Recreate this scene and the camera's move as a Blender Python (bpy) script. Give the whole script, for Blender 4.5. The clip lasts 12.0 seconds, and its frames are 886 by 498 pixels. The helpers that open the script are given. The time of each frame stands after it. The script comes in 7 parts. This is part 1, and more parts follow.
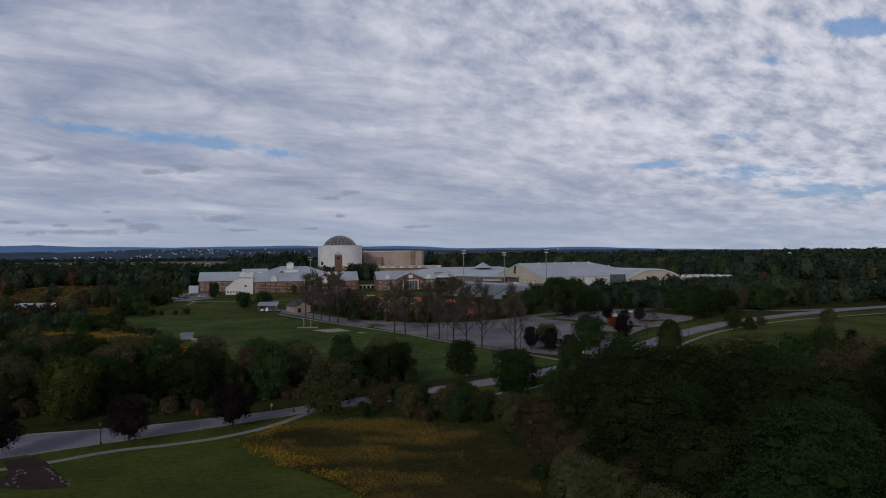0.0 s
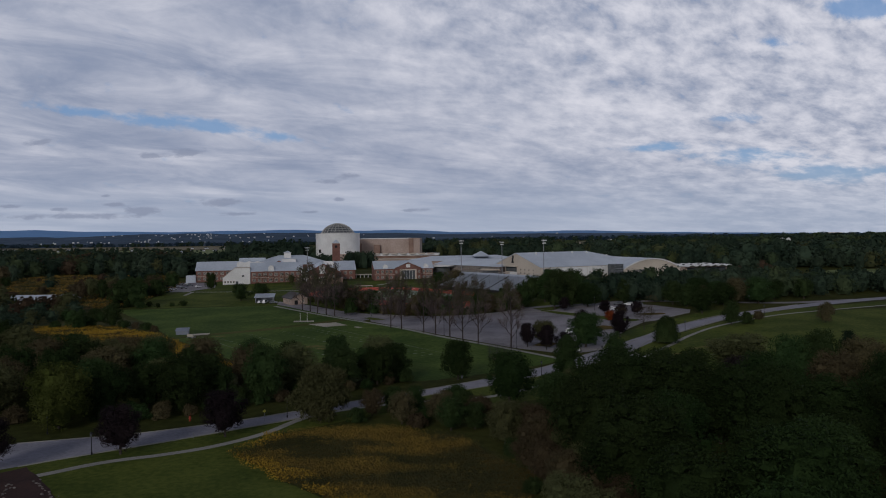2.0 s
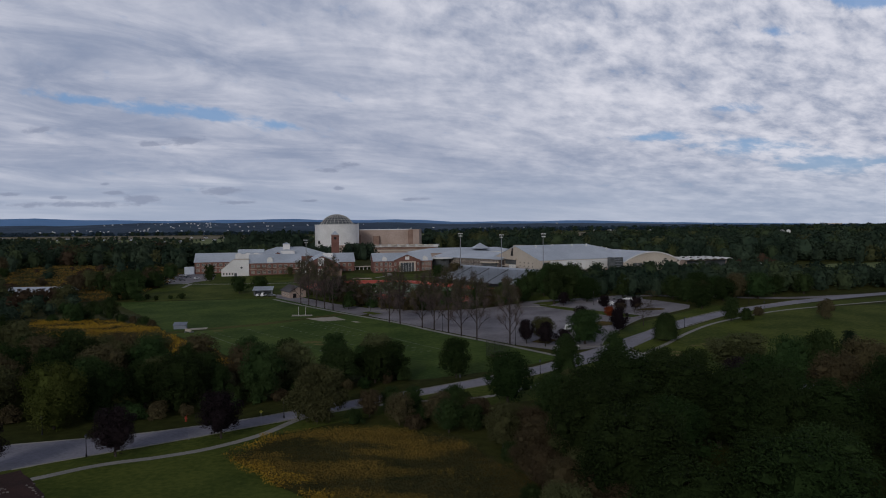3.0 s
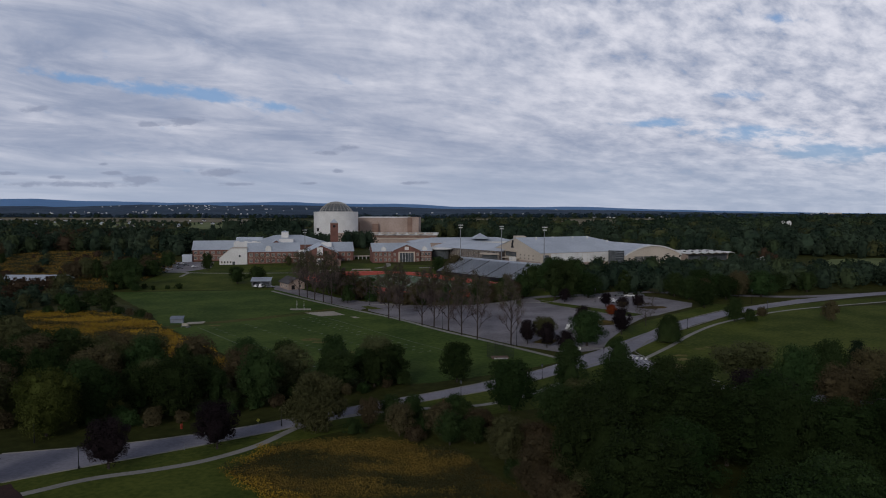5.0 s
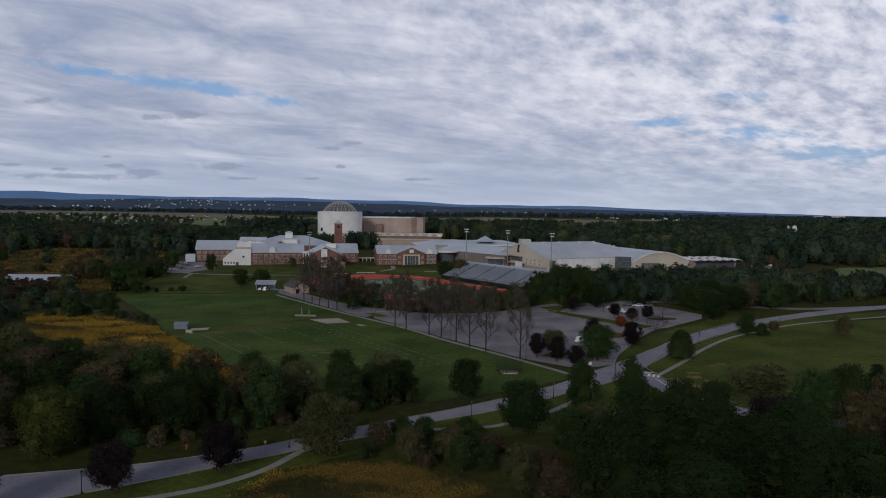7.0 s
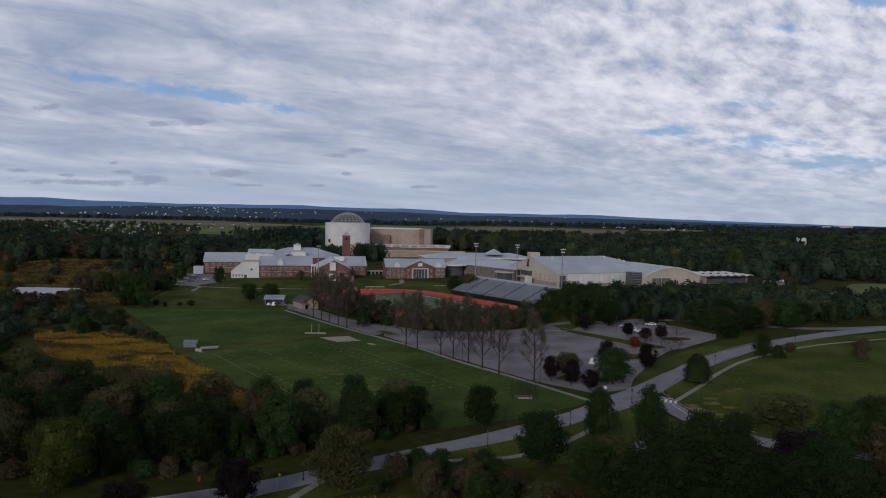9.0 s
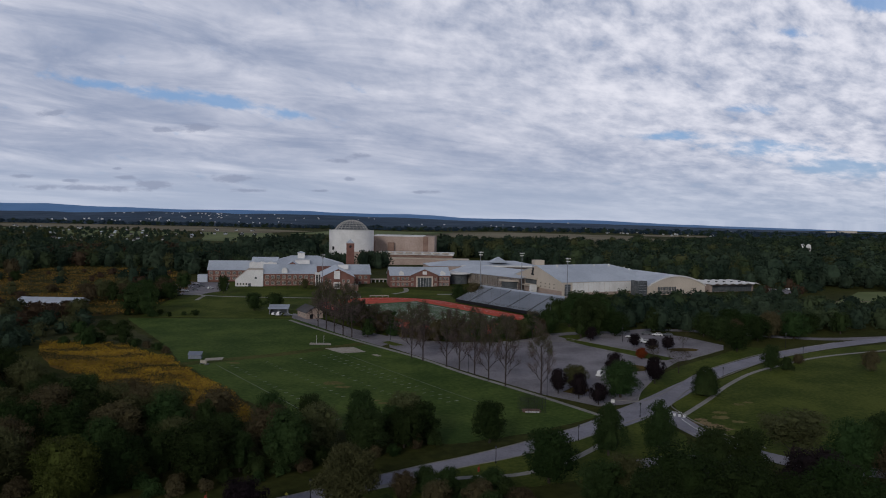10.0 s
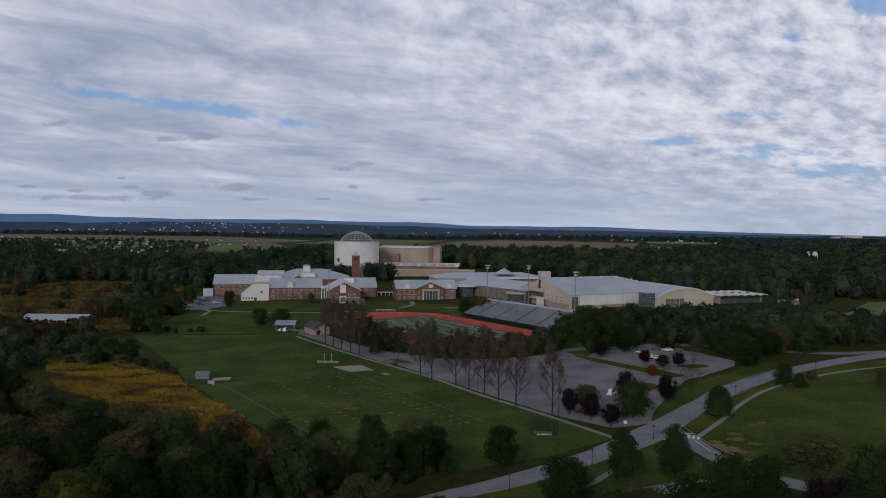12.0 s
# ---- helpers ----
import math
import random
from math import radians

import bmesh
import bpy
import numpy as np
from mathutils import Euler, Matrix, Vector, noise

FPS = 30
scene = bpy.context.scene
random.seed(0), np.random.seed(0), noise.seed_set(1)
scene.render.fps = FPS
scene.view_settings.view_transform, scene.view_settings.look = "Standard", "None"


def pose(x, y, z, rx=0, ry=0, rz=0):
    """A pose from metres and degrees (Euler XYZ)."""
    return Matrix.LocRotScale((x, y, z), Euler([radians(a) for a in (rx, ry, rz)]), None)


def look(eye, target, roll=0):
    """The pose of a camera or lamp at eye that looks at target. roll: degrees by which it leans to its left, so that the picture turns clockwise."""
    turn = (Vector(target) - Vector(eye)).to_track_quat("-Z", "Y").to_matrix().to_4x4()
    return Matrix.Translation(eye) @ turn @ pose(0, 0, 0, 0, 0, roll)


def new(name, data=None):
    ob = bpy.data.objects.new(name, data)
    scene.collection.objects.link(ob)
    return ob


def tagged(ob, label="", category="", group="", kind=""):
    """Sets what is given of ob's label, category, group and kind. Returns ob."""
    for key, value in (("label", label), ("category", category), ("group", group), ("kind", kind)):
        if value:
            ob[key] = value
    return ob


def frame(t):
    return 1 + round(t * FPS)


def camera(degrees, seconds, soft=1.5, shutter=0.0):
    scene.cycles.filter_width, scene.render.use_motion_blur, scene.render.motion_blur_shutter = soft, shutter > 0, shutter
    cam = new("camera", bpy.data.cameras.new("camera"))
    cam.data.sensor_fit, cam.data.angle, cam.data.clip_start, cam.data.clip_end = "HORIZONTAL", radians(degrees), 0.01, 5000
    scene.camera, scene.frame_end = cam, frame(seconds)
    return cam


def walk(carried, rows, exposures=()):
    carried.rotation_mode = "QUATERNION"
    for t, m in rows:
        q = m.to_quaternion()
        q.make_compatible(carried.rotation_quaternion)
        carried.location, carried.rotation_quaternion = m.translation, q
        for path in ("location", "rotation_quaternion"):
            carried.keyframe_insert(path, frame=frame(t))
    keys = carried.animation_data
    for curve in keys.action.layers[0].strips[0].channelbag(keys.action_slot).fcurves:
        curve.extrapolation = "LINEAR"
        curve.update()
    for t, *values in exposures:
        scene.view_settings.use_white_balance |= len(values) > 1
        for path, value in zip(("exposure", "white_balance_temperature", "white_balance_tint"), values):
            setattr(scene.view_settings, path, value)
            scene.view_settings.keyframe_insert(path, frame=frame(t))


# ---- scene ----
cam = camera(61.4, 12.0, soft=1.0)
PATH = [
    (0, (2.879, -8.630, 33.675), (2.8195, -6.6308, 33.6802), -0.62),
    (0.5, (3.282, -8.617, 34.711), (3.2217, -6.6175, 34.7089), -0.77),
    (1, (3.613, -8.152, 35.833), (3.5531, -6.1532, 35.8195), -0.78),
    (1.5, (3.873, -7.567, 36.939), (3.8130, -5.5682, 36.9126), -0.81),
    (2, (4.042, -6.993, 38.053), (3.9841, -4.9942, 38.0131), -0.76),
    (2.5, (4.207, -6.315, 39.177), (4.1502, -4.3169, 39.1222), -0.68),
    (3, (4.328, -5.451, 40.219), (4.2707, -3.4533, 40.1503), -0.59),
    (5, (3.380, -1.505, 44.659), (3.3264, 0.4913, 44.5479), 0.07),
    (5.5, (2.885, -0.507, 45.670), (2.8317, 1.4890, 45.5539), 0.25),
    (6, (2.295, 0.526, 46.723), (2.2408, 2.5218, 46.6042), 0.40),
    (6.5, (1.557, 1.524, 47.854), (1.5018, 3.5201, 47.7331), 0.67),
    (7, (0.785, 2.518, 48.894), (0.7270, 4.5137, 48.7745), 0.82),
    (9, (-1.895, 5.311, 52.973), (-1.9676, 7.3069, 52.8733), 1.07),
    (9.5, (-2.435, 5.921, 54.029), (-2.5123, 7.9176, 53.9356), 1.04),
    (10, (-3.027, 6.514, 55.107), (-3.1076, 8.5108, 55.0208), 1.01),
    (10.5, (-3.577, 7.018, 56.157), (-3.6605, 9.0143, 56.0766), 0.94),
    (11, (-4.063, 7.551, 57.004), (-4.1498, 9.5477, 56.9297), 0.82),
    (11.5, (-4.585, 8.046, 57.835), (-4.6721, 10.0433, 57.7657), 0.70),
    (12, (-4.819, 8.434, 58.919), (-4.9098, 10.4308, 58.8518), 0.59),
]
EXPOSURES = [(0, -0.24), (1.5, -0.26), (3, -0.21), (5, -0.14), (6, -0.05), (9, -0.04), (12, -0.06)]
walk(cam, [(t, look(eye, target, roll)) for t, eye, target, roll in PATH], EXPOSURES)

# ---- world, sun ----
SUN_ELEV, SUN_ROT = radians(22), radians(199)
world = bpy.data.worlds.new("overcast_sky")
scene.world = world
world.use_nodes = True


def link(nt, a, b):
    nt.links.new(a, b)


def math_node(nt, op, a, b=None, clamp=False):
    n = nt.nodes.new("ShaderNodeMath")
    n.operation, n.use_clamp = op, clamp
    for i, v in enumerate((a, b)):
        if v is None:
            continue
        if isinstance(v, (int, float)):
            n.inputs[i].default_value = v
        else:
            nt.links.new(v, n.inputs[i])
    return n.outputs[0]


def mix_node(nt, fac, a, b, mode="MIX"):
    n = nt.nodes.new("ShaderNodeMix")
    n.data_type, n.blend_type = "RGBA", mode
    for sock, v in ((n.inputs[0], fac), (n.inputs[6], a), (n.inputs[7], b)):
        if isinstance(v, (int, float)):
            sock.default_value = v
        elif isinstance(v, tuple):
            sock.default_value = (*v, 1)
        else:
            nt.links.new(v, sock)
    return n.outputs[2]


def noise_node(nt, vec, scale, detail=4.0, rough=0.55, distort=0.0):
    n = nt.nodes.new("ShaderNodeTexNoise")
    n.inputs["Scale"].default_value = scale
    n.inputs["Detail"].default_value = detail
    n.inputs["Roughness"].default_value = rough
    n.inputs["Distortion"].default_value = distort
    nt.links.new(vec, n.inputs["Vector"])
    return n.outputs[0]


def ramp_node(nt, fac, lo, hi):
    n = nt.nodes.new("ShaderNodeMapRange")
    n.interpolation_type = "SMOOTHSTEP"
    n.inputs[1].default_value, n.inputs[2].default_value = lo, hi
    nt.links.new(fac, n.inputs[0])
    return n.outputs[0]


def build_sky():
    nt = world.node_tree
    nt.nodes.clear()
    out = nt.nodes.new("ShaderNodeOutputWorld")
    bg = nt.nodes.new("ShaderNodeBackground")
    sky = nt.nodes.new("ShaderNodeTexSky")
    sky.sky_type, sky.sun_disc = "NISHITA", False
    sky.sun_elevation, sky.sun_rotation = SUN_ELEV, SUN_ROT
    sky.dust_density = 1.5
    co = nt.nodes.new("ShaderNodeTexCoord").outputs["Generated"]
    sep = nt.nodes.new("ShaderNodeSeparateXYZ")
    link(nt, co, sep.inputs[0])
    up = math_node(nt, "ADD", math_node(nt, "MAXIMUM", sep.outputs[2], 0.0), 0.075)
    # the cloud sheet is a flat layer; its streets run off to the north-east
    flat = nt.nodes.new("ShaderNodeCombineXYZ")
    link(nt, math_node(nt, "DIVIDE", sep.outputs[0], up), flat.inputs[0])
    link(nt, math_node(nt, "DIVIDE", sep.outputs[1], up), flat.inputs[1])

    def sheet(stretch, shift):
        n = nt.nodes.new("ShaderNodeMapping")
        n.vector_type = "TEXTURE"
        n.inputs["Rotation"].default_value = (0, 0, radians(SKY_TURN))
        n.inputs["Location"].default_value = shift
        n.inputs["Scale"].default_value = (stretch, 1, 1)
        link(nt, flat.outputs[0], n.inputs["Vector"])
        return n.outputs[0]

    side = math_node(nt, "DIVIDE", sep.outputs[0], math_node(nt, "MAXIMUM", sep.outputs[1], 0.05))
    high = math_node(nt, "DIVIDE", sep.outputs[2], math_node(nt, "MAXIMUM", sep.outputs[1], 0.05))
    over = math_node(nt, "MAXIMUM", high, 0.0)
    # the puffs have depth of their own, so they look rounder than flat patches would
    along = math_node(nt, "MULTIPLY", side, 1.9)
    rank = math_node(nt, "LOGARITHM", math_node(nt, "ADD", over, 0.10), 2.718)
    rank = math_node(nt, "ADD", rank, math_node(nt, "MULTIPLY", side, 0.42))
    cells = nt.nodes.new("ShaderNodeCombineXYZ")
    link(nt, along, cells.inputs[0])
    link(nt, rank, cells.inputs[1])
    streak = nt.nodes.new("ShaderNodeCombineXYZ")
    link(nt, math_node(nt, "MULTIPLY", side, 0.75), streak.inputs[0])
    link(nt, rank, streak.inputs[1])
    broad = noise_node(nt, sheet(3.2, SKY_SHIFT), 0.38, 3, 0.5, 0.25)
    bands = noise_node(nt, streak.outputs[0], 6.0, 6, 0.60, 0.45)
    puffs = noise_node(nt, cells.outputs[0], 8.5, 5, 0.58, 0.30)
    fine = noise_node(nt, cells.outputs[0], 15.0, 4, 0.60, 0.15)
    # the sheet is smooth in the west and breaks into crisp cells in the east
    crisp = ramp_node(nt, math_node(nt, "ADD", side, math_node(nt, "MULTIPLY", high, 1.1)), -0.12, 0.62)
    lit = math_node(nt, "ADD", math_node(nt, "MULTIPLY", math_node(nt, "SUBTRACT", broad, 0.5), 1.0), 0.49)
    lit = math_node(nt, "ADD", lit, math_node(nt, "MULTIPLY", math_node(nt, "SUBTRACT", bands, 0.5), math_node(nt, "SUBTRACT", 1.30, math_node(nt, "MULTIPLY", crisp, 1.05))))
    lit = math_node(nt, "ADD", lit, math_node(nt, "MULTIPLY", math_node(nt, "SUBTRACT", puffs, 0.5), math_node(nt, "ADD", 0.14, math_node(nt, "MULTIPLY", crisp, 0.80))))
    lit = math_node(nt, "ADD", lit, math_node(nt, "MULTIPLY", math_node(nt, "SUBTRACT", fine, 0.5), math_node(nt, "ADD", 0.10, math_node(nt, "MULTIPLY", crisp, 1.10))))
    lit = math_node(nt, "ADD", lit, math_node(nt, "MULTIPLY", math_node(nt, "ADD", crisp, -0.35), 0.20))
    lit = ramp_node(nt, lit, 0.10, 1.06)
    cloud = mix_node(nt, lit, (0.275, 0.332, 0.475), (0.815, 0.82, 0.91))
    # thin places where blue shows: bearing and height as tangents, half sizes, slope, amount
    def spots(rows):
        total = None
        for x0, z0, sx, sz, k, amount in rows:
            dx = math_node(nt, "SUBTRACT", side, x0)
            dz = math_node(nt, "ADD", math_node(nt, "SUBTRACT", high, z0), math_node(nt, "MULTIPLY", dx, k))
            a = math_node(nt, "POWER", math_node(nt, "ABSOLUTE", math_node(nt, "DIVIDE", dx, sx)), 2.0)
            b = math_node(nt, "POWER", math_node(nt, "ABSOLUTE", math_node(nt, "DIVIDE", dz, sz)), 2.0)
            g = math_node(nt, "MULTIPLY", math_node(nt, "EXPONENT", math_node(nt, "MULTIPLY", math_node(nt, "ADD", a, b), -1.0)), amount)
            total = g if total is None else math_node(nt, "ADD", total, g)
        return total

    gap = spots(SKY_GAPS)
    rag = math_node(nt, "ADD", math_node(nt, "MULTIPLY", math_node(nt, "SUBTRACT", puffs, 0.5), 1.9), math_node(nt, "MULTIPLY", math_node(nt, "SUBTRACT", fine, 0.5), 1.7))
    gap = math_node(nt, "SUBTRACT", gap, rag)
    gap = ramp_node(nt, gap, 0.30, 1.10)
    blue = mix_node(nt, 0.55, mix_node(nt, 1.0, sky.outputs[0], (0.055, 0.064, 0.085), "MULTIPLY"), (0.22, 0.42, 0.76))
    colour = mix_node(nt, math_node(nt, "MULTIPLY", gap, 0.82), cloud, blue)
    # a few small dark clouds drift under the sheet, low on one side
    scud = nt.nodes.new("ShaderNodeCombineXYZ")
    link(nt, math_node(nt, "MULTIPLY", side, 38.0), scud.inputs[0])
    link(nt, math_node(nt, "MULTIPLY", high, 95.0), scud.inputs[1])
    torn = math_node(nt, "MULTIPLY", math_node(nt, "SUBTRACT", noise_node(nt, scud.outputs[0], 1.0, 5, 0.6, 0.2), 0.5), 1.9)
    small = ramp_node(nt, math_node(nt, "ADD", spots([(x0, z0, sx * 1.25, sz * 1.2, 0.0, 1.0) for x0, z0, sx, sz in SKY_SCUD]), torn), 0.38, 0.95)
    # low over the horizon the sheet closes to a pale band
    low = ramp_node(nt, sep.outputs[2], 0.0, 0.10)
    colour = mix_node(nt, low, mix_node(nt, 0.65, colour, (0.44, 0.51, 0.65)), colour)
    colour = mix_node(nt, math_node(nt, "MULTIPLY", small, 0.72), colour, (0.27, 0.31, 0.43))
    # added dimming of the unseen sky overhead, to cut the light on the ground
    top_dim = ramp_node(nt, sep.outputs[2], 0.30, 0.65)
    colour = mix_node(nt, top_dim, colour, mix_node(nt, 1.0, colour, (0.185, 0.197, 0.222), "MULTIPLY"))
    link(nt, colour, bg.inputs[0])
    bg.inputs[1].default_value = 1.0
    link(nt, bg.outputs[0], out.inputs[0])


SKY_TURN, SKY_SHIFT = 58, (3.1, 1.7, 0)
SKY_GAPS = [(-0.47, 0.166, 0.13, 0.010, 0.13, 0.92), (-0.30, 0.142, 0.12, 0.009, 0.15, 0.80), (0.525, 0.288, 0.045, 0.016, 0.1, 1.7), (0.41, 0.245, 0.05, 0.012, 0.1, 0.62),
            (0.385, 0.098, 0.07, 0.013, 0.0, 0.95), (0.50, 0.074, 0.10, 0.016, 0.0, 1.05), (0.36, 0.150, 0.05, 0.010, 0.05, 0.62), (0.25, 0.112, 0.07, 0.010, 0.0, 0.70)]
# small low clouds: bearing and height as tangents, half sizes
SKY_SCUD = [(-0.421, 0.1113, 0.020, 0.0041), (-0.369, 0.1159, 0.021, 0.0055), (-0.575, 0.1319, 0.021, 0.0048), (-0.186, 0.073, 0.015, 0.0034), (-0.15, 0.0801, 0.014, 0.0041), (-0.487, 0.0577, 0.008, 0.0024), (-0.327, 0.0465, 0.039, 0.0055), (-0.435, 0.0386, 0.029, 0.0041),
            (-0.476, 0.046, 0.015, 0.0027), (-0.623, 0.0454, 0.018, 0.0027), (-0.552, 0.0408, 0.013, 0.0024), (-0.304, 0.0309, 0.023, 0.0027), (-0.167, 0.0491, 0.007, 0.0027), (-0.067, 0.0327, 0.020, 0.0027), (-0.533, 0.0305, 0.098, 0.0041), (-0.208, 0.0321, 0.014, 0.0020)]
build_sky()
sun = new("sun", bpy.data.lights.new("sun", "SUN"))
sun.data.energy, sun.data.angle, sun.data.color = 1.05, radians(12), (1.0, 0.955, 0.91)
sun.matrix_world = look((-62, -120, 82), (0, 60, 0))


# ---- materials ----
def material(name, dark, light, big=0.05, small=1.5, rough=0.85, metal=0.0, bump=0.0, contrast=(0.35, 0.65), space="Object", each=0.0, gloss=0.3):
    """A two-scale procedural surface; sizes in cycles per metre. each: how much single pieces differ."""
    m = bpy.data.materials.new(name)
    m.use_nodes = True
    nt = m.node_tree
    bsdf = nt.nodes["Principled BSDF"]
    if space == "World":
        co = nt.nodes.new("ShaderNodeNewGeometry").outputs["Position"]
    else:
        co = nt.nodes.new("ShaderNodeTexCoord").outputs["Object"]
    a, b = noise_node(nt, co, big, 4, 0.55), noise_node(nt, co, small, 5, 0.6)
    f = math_node(nt, "ADD", math_node(nt, "MULTIPLY", a, 0.55), math_node(nt, "MULTIPLY", b, 0.45))
    f = ramp_node(nt, f, *contrast)
    col = mix_node(nt, f, dark, light)
    if each:
        info = nt.nodes.new("ShaderNodeObjectInfo")
        isl = nt.nodes.new("ShaderNodeNewGeometry").outputs["Random Per Island"]
        r = math_node(nt, "ADD", math_node(nt, "MULTIPLY", info.outputs["Random"], 0.6), math_node(nt, "MULTIPLY", isl, 0.4))
        hsv = nt.nodes.new("ShaderNodeHueSaturation")
        link(nt, col, hsv.inputs["Color"])
        link(nt, math_node(nt, "ADD", 1 - each, math_node(nt, "MULTIPLY", r, 2 * each)), hsv.inputs["Value"])
        link(nt, math_node(nt, "ADD", 0.5 - each * 0.05, math_node(nt, "MULTIPLY", info.outputs["Random"], each * 0.10)), hsv.inputs["Hue"])
        col = hsv.outputs[0]
    link(nt, col, bsdf.inputs["Base Color"])
    bsdf.inputs["Roughness"].default_value = rough
    bsdf.inputs["Metallic"].default_value = metal
    bsdf.inputs["Specular IOR Level"].default_value = gloss
    if bump:
        bn = nt.nodes.new("ShaderNodeBump")
        bn.inputs["Strength"].default_value = bump
        bn.inputs["Distance"].default_value = 0.1
        link(nt, b, bn.inputs["Height"])
        link(nt, bn.outputs[0], bsdf.inputs["Normal"])
    return m


M = {}
M["ground"] = material("rough_grass", (0.026, 0.032, 0.009), (0.062, 0.066, 0.018), 0.012, 0.35, 0.95, bump=0.4, space="World", gloss=0.04)
M["lawn"] = material("mown_lawn", (0.0368, 0.0570, 0.0110), (0.0957, 0.1141, 0.0239), 0.055, 0.9, 0.95, bump=0.3, space="World", gloss=0.04)
M["turf"] = material("playing_turf", (0.0360, 0.0669, 0.0158), (0.0900, 0.1276, 0.0306), 0.045, 0.7, 0.95, bump=0.3, space="World", gloss=0.04)
M["asphalt"] = material("worn_asphalt", (0.1760, 0.1734, 0.2068), (0.2904, 0.2816, 0.3256), 0.12, 1.4, 0.9, bump=0.2, space="World", contrast=(0.30, 0.66))
M["lot"] = material("bleached_asphalt", (0.122, 0.112, 0.126), (0.290, 0.272, 0.292), 0.07, 1.6, 0.9, bump=0.2, space="World", contrast=(0.30, 0.66))
M["concrete"] = material("concrete", (0.2125, 0.2066, 0.1889), (0.307, 0.2952, 0.2716), 0.1, 1.5, 0.9, bump=0.2, space="World")
M["gravel"] = material("pale_sand", (0.304, 0.272, 0.224), (0.448, 0.408, 0.344), 0.15, 1.2, 0.95, bump=0.3, space="World")
M["mulch"] = material("dark_mulch", (0.022, 0.010, 0.009), (0.050, 0.022, 0.018), 0.3, 3, 0.95, bump=0.5, space="World")
M["paint"] = material("road_paint", (0.72, 0.72, 0.70), (0.85, 0.85, 0.83), 0.3, 2, 0.7, space="World")
M["white"] = material("white_paint", (0.62, 0.61, 0.59), (0.78, 0.77, 0.75), 0.08, 1.0, 0.6)
M["brick"] = material("red_brick", (0.152, 0.070, 0.056), (0.225, 0.112, 0.090), 0.15, 2.5, 0.85)
M["dull_brick"] = material("greyish_brown_brick", (0.0792, 0.0647, 0.0594), (0.1221, 0.0990, 0.0911), 0.15, 2.5, 0.85)
M["rock"] = material("weathered_rock", (0.10, 0.085, 0.08), (0.21, 0.185, 0.17), 0.5, 4, 0.9, bump=0.3)
M["stone"] = material("tan_stone", (0.31, 0.235, 0.195), (0.43, 0.335, 0.285), 0.05, 0.8, 0.85)
M["cream"] = material("cream_panel", (0.4600, 0.3956, 0.3220), (0.5704, 0.4968, 0.4140), 0.06, 0.9, 0.7)
M["roof"] = material("grey_metal_roof", (0.4048, 0.4488, 0.5104), (0.5280, 0.5720, 0.6336), 0.05, 0.6, 0.4, 0.1)
M["roof_dark"] = material("dark_shingle", (0.05, 0.048, 0.05), (0.10, 0.095, 0.10), 0.1, 2, 0.9)
M["glass"] = material("window_glass", (0.06, 0.068, 0.075), (0.12, 0.13, 0.135), 0.2, 1, 0.12)
M["steel"] = material("galvanised_steel", (0.22, 0.23, 0.25), (0.34, 0.35, 0.37), 0.3, 3, 0.45, 0.6)
M["bleacher"] = material("bleacher_aluminium", (0.36, 0.40, 0.46), (0.50, 0.54, 0.61), 0.1, 1.5, 0.5, 0.3)
M["black"] = material("black_metal", (0.010, 0.010, 0.011), (0.022, 0.022, 0.024), 0.5, 4, 0.5, 0.3)
M["track"] = material("red_track_rubber", (0.46, 0.055, 0.026), (0.60, 0.085, 0.045), 0.08, 1.0, 0.9, space="World")
M["red"] = material("red_paint", (0.20, 0.028, 0.014), (0.28, 0.04, 0.02), 0.5, 4, 0.5)
M["orange"] = material("orange_paint", (0.55, 0.09, 0.02), (0.65, 0.13, 0.04), 0.5, 4, 0.5)
M["yellow"] = material("yellow_sign", (0.40, 0.36, 0.05), (0.5, 0.46, 0.08), 0.5, 4, 0.5)
M["bark"] = material("bark", (0.035, 0.028, 0.022), (0.085, 0.068, 0.055), 0.5, 4, 0.95, bump=0.5)
M["twig"] = material("brown_twigs", (0.0692, 0.0498, 0.0466), (0.1454, 0.1079, 0.1009), 0.4, 2, 0.95, each=0.25)
M["pale_bark"] = material("pale_bark", (0.0313, 0.0235, 0.0211), (0.0665, 0.0508, 0.0469), 0.4, 3, 0.95, bump=0.4)
LEAF = dict(big=0.25, small=1.2, rough=0.9, gloss=0.05, contrast=(0.3, 0.7), each=0.35)
M["leaf"] = material("green_leaves", (0.0102, 0.0205, 0.0056), (0.0256, 0.0389, 0.0123), **LEAF)
M["leaf_dark"] = material("dark_green_leaves", (0.0171, 0.0339, 0.0110), (0.0411, 0.0630, 0.0207), **LEAF)
M["leaf_lime"] = material("yellow_green_leaves", (0.0306, 0.0459, 0.0093), (0.0748, 0.0892, 0.0221), **LEAF)
M["leaf_olive"] = material("olive_leaves", (0.0448, 0.0507, 0.0208), (0.0927, 0.0957, 0.0420), **LEAF)
M["leaf_brown"] = material("browning_leaves", (0.0441, 0.0375, 0.0206), (0.0915, 0.0713, 0.0375), **LEAF)
M["leaf_purple"] = material("purple_leaves", (0.0109, 0.0086, 0.0098), (0.0259, 0.0178, 0.0201), **LEAF)
M["leaf_orange"] = material("orange_leaves", (0.13, 0.032, 0.010), (0.22, 0.058, 0.018), **LEAF)
M["needle"] = material("pine_needles", (0.010, 0.020, 0.011), (0.022, 0.037, 0.020), **LEAF)
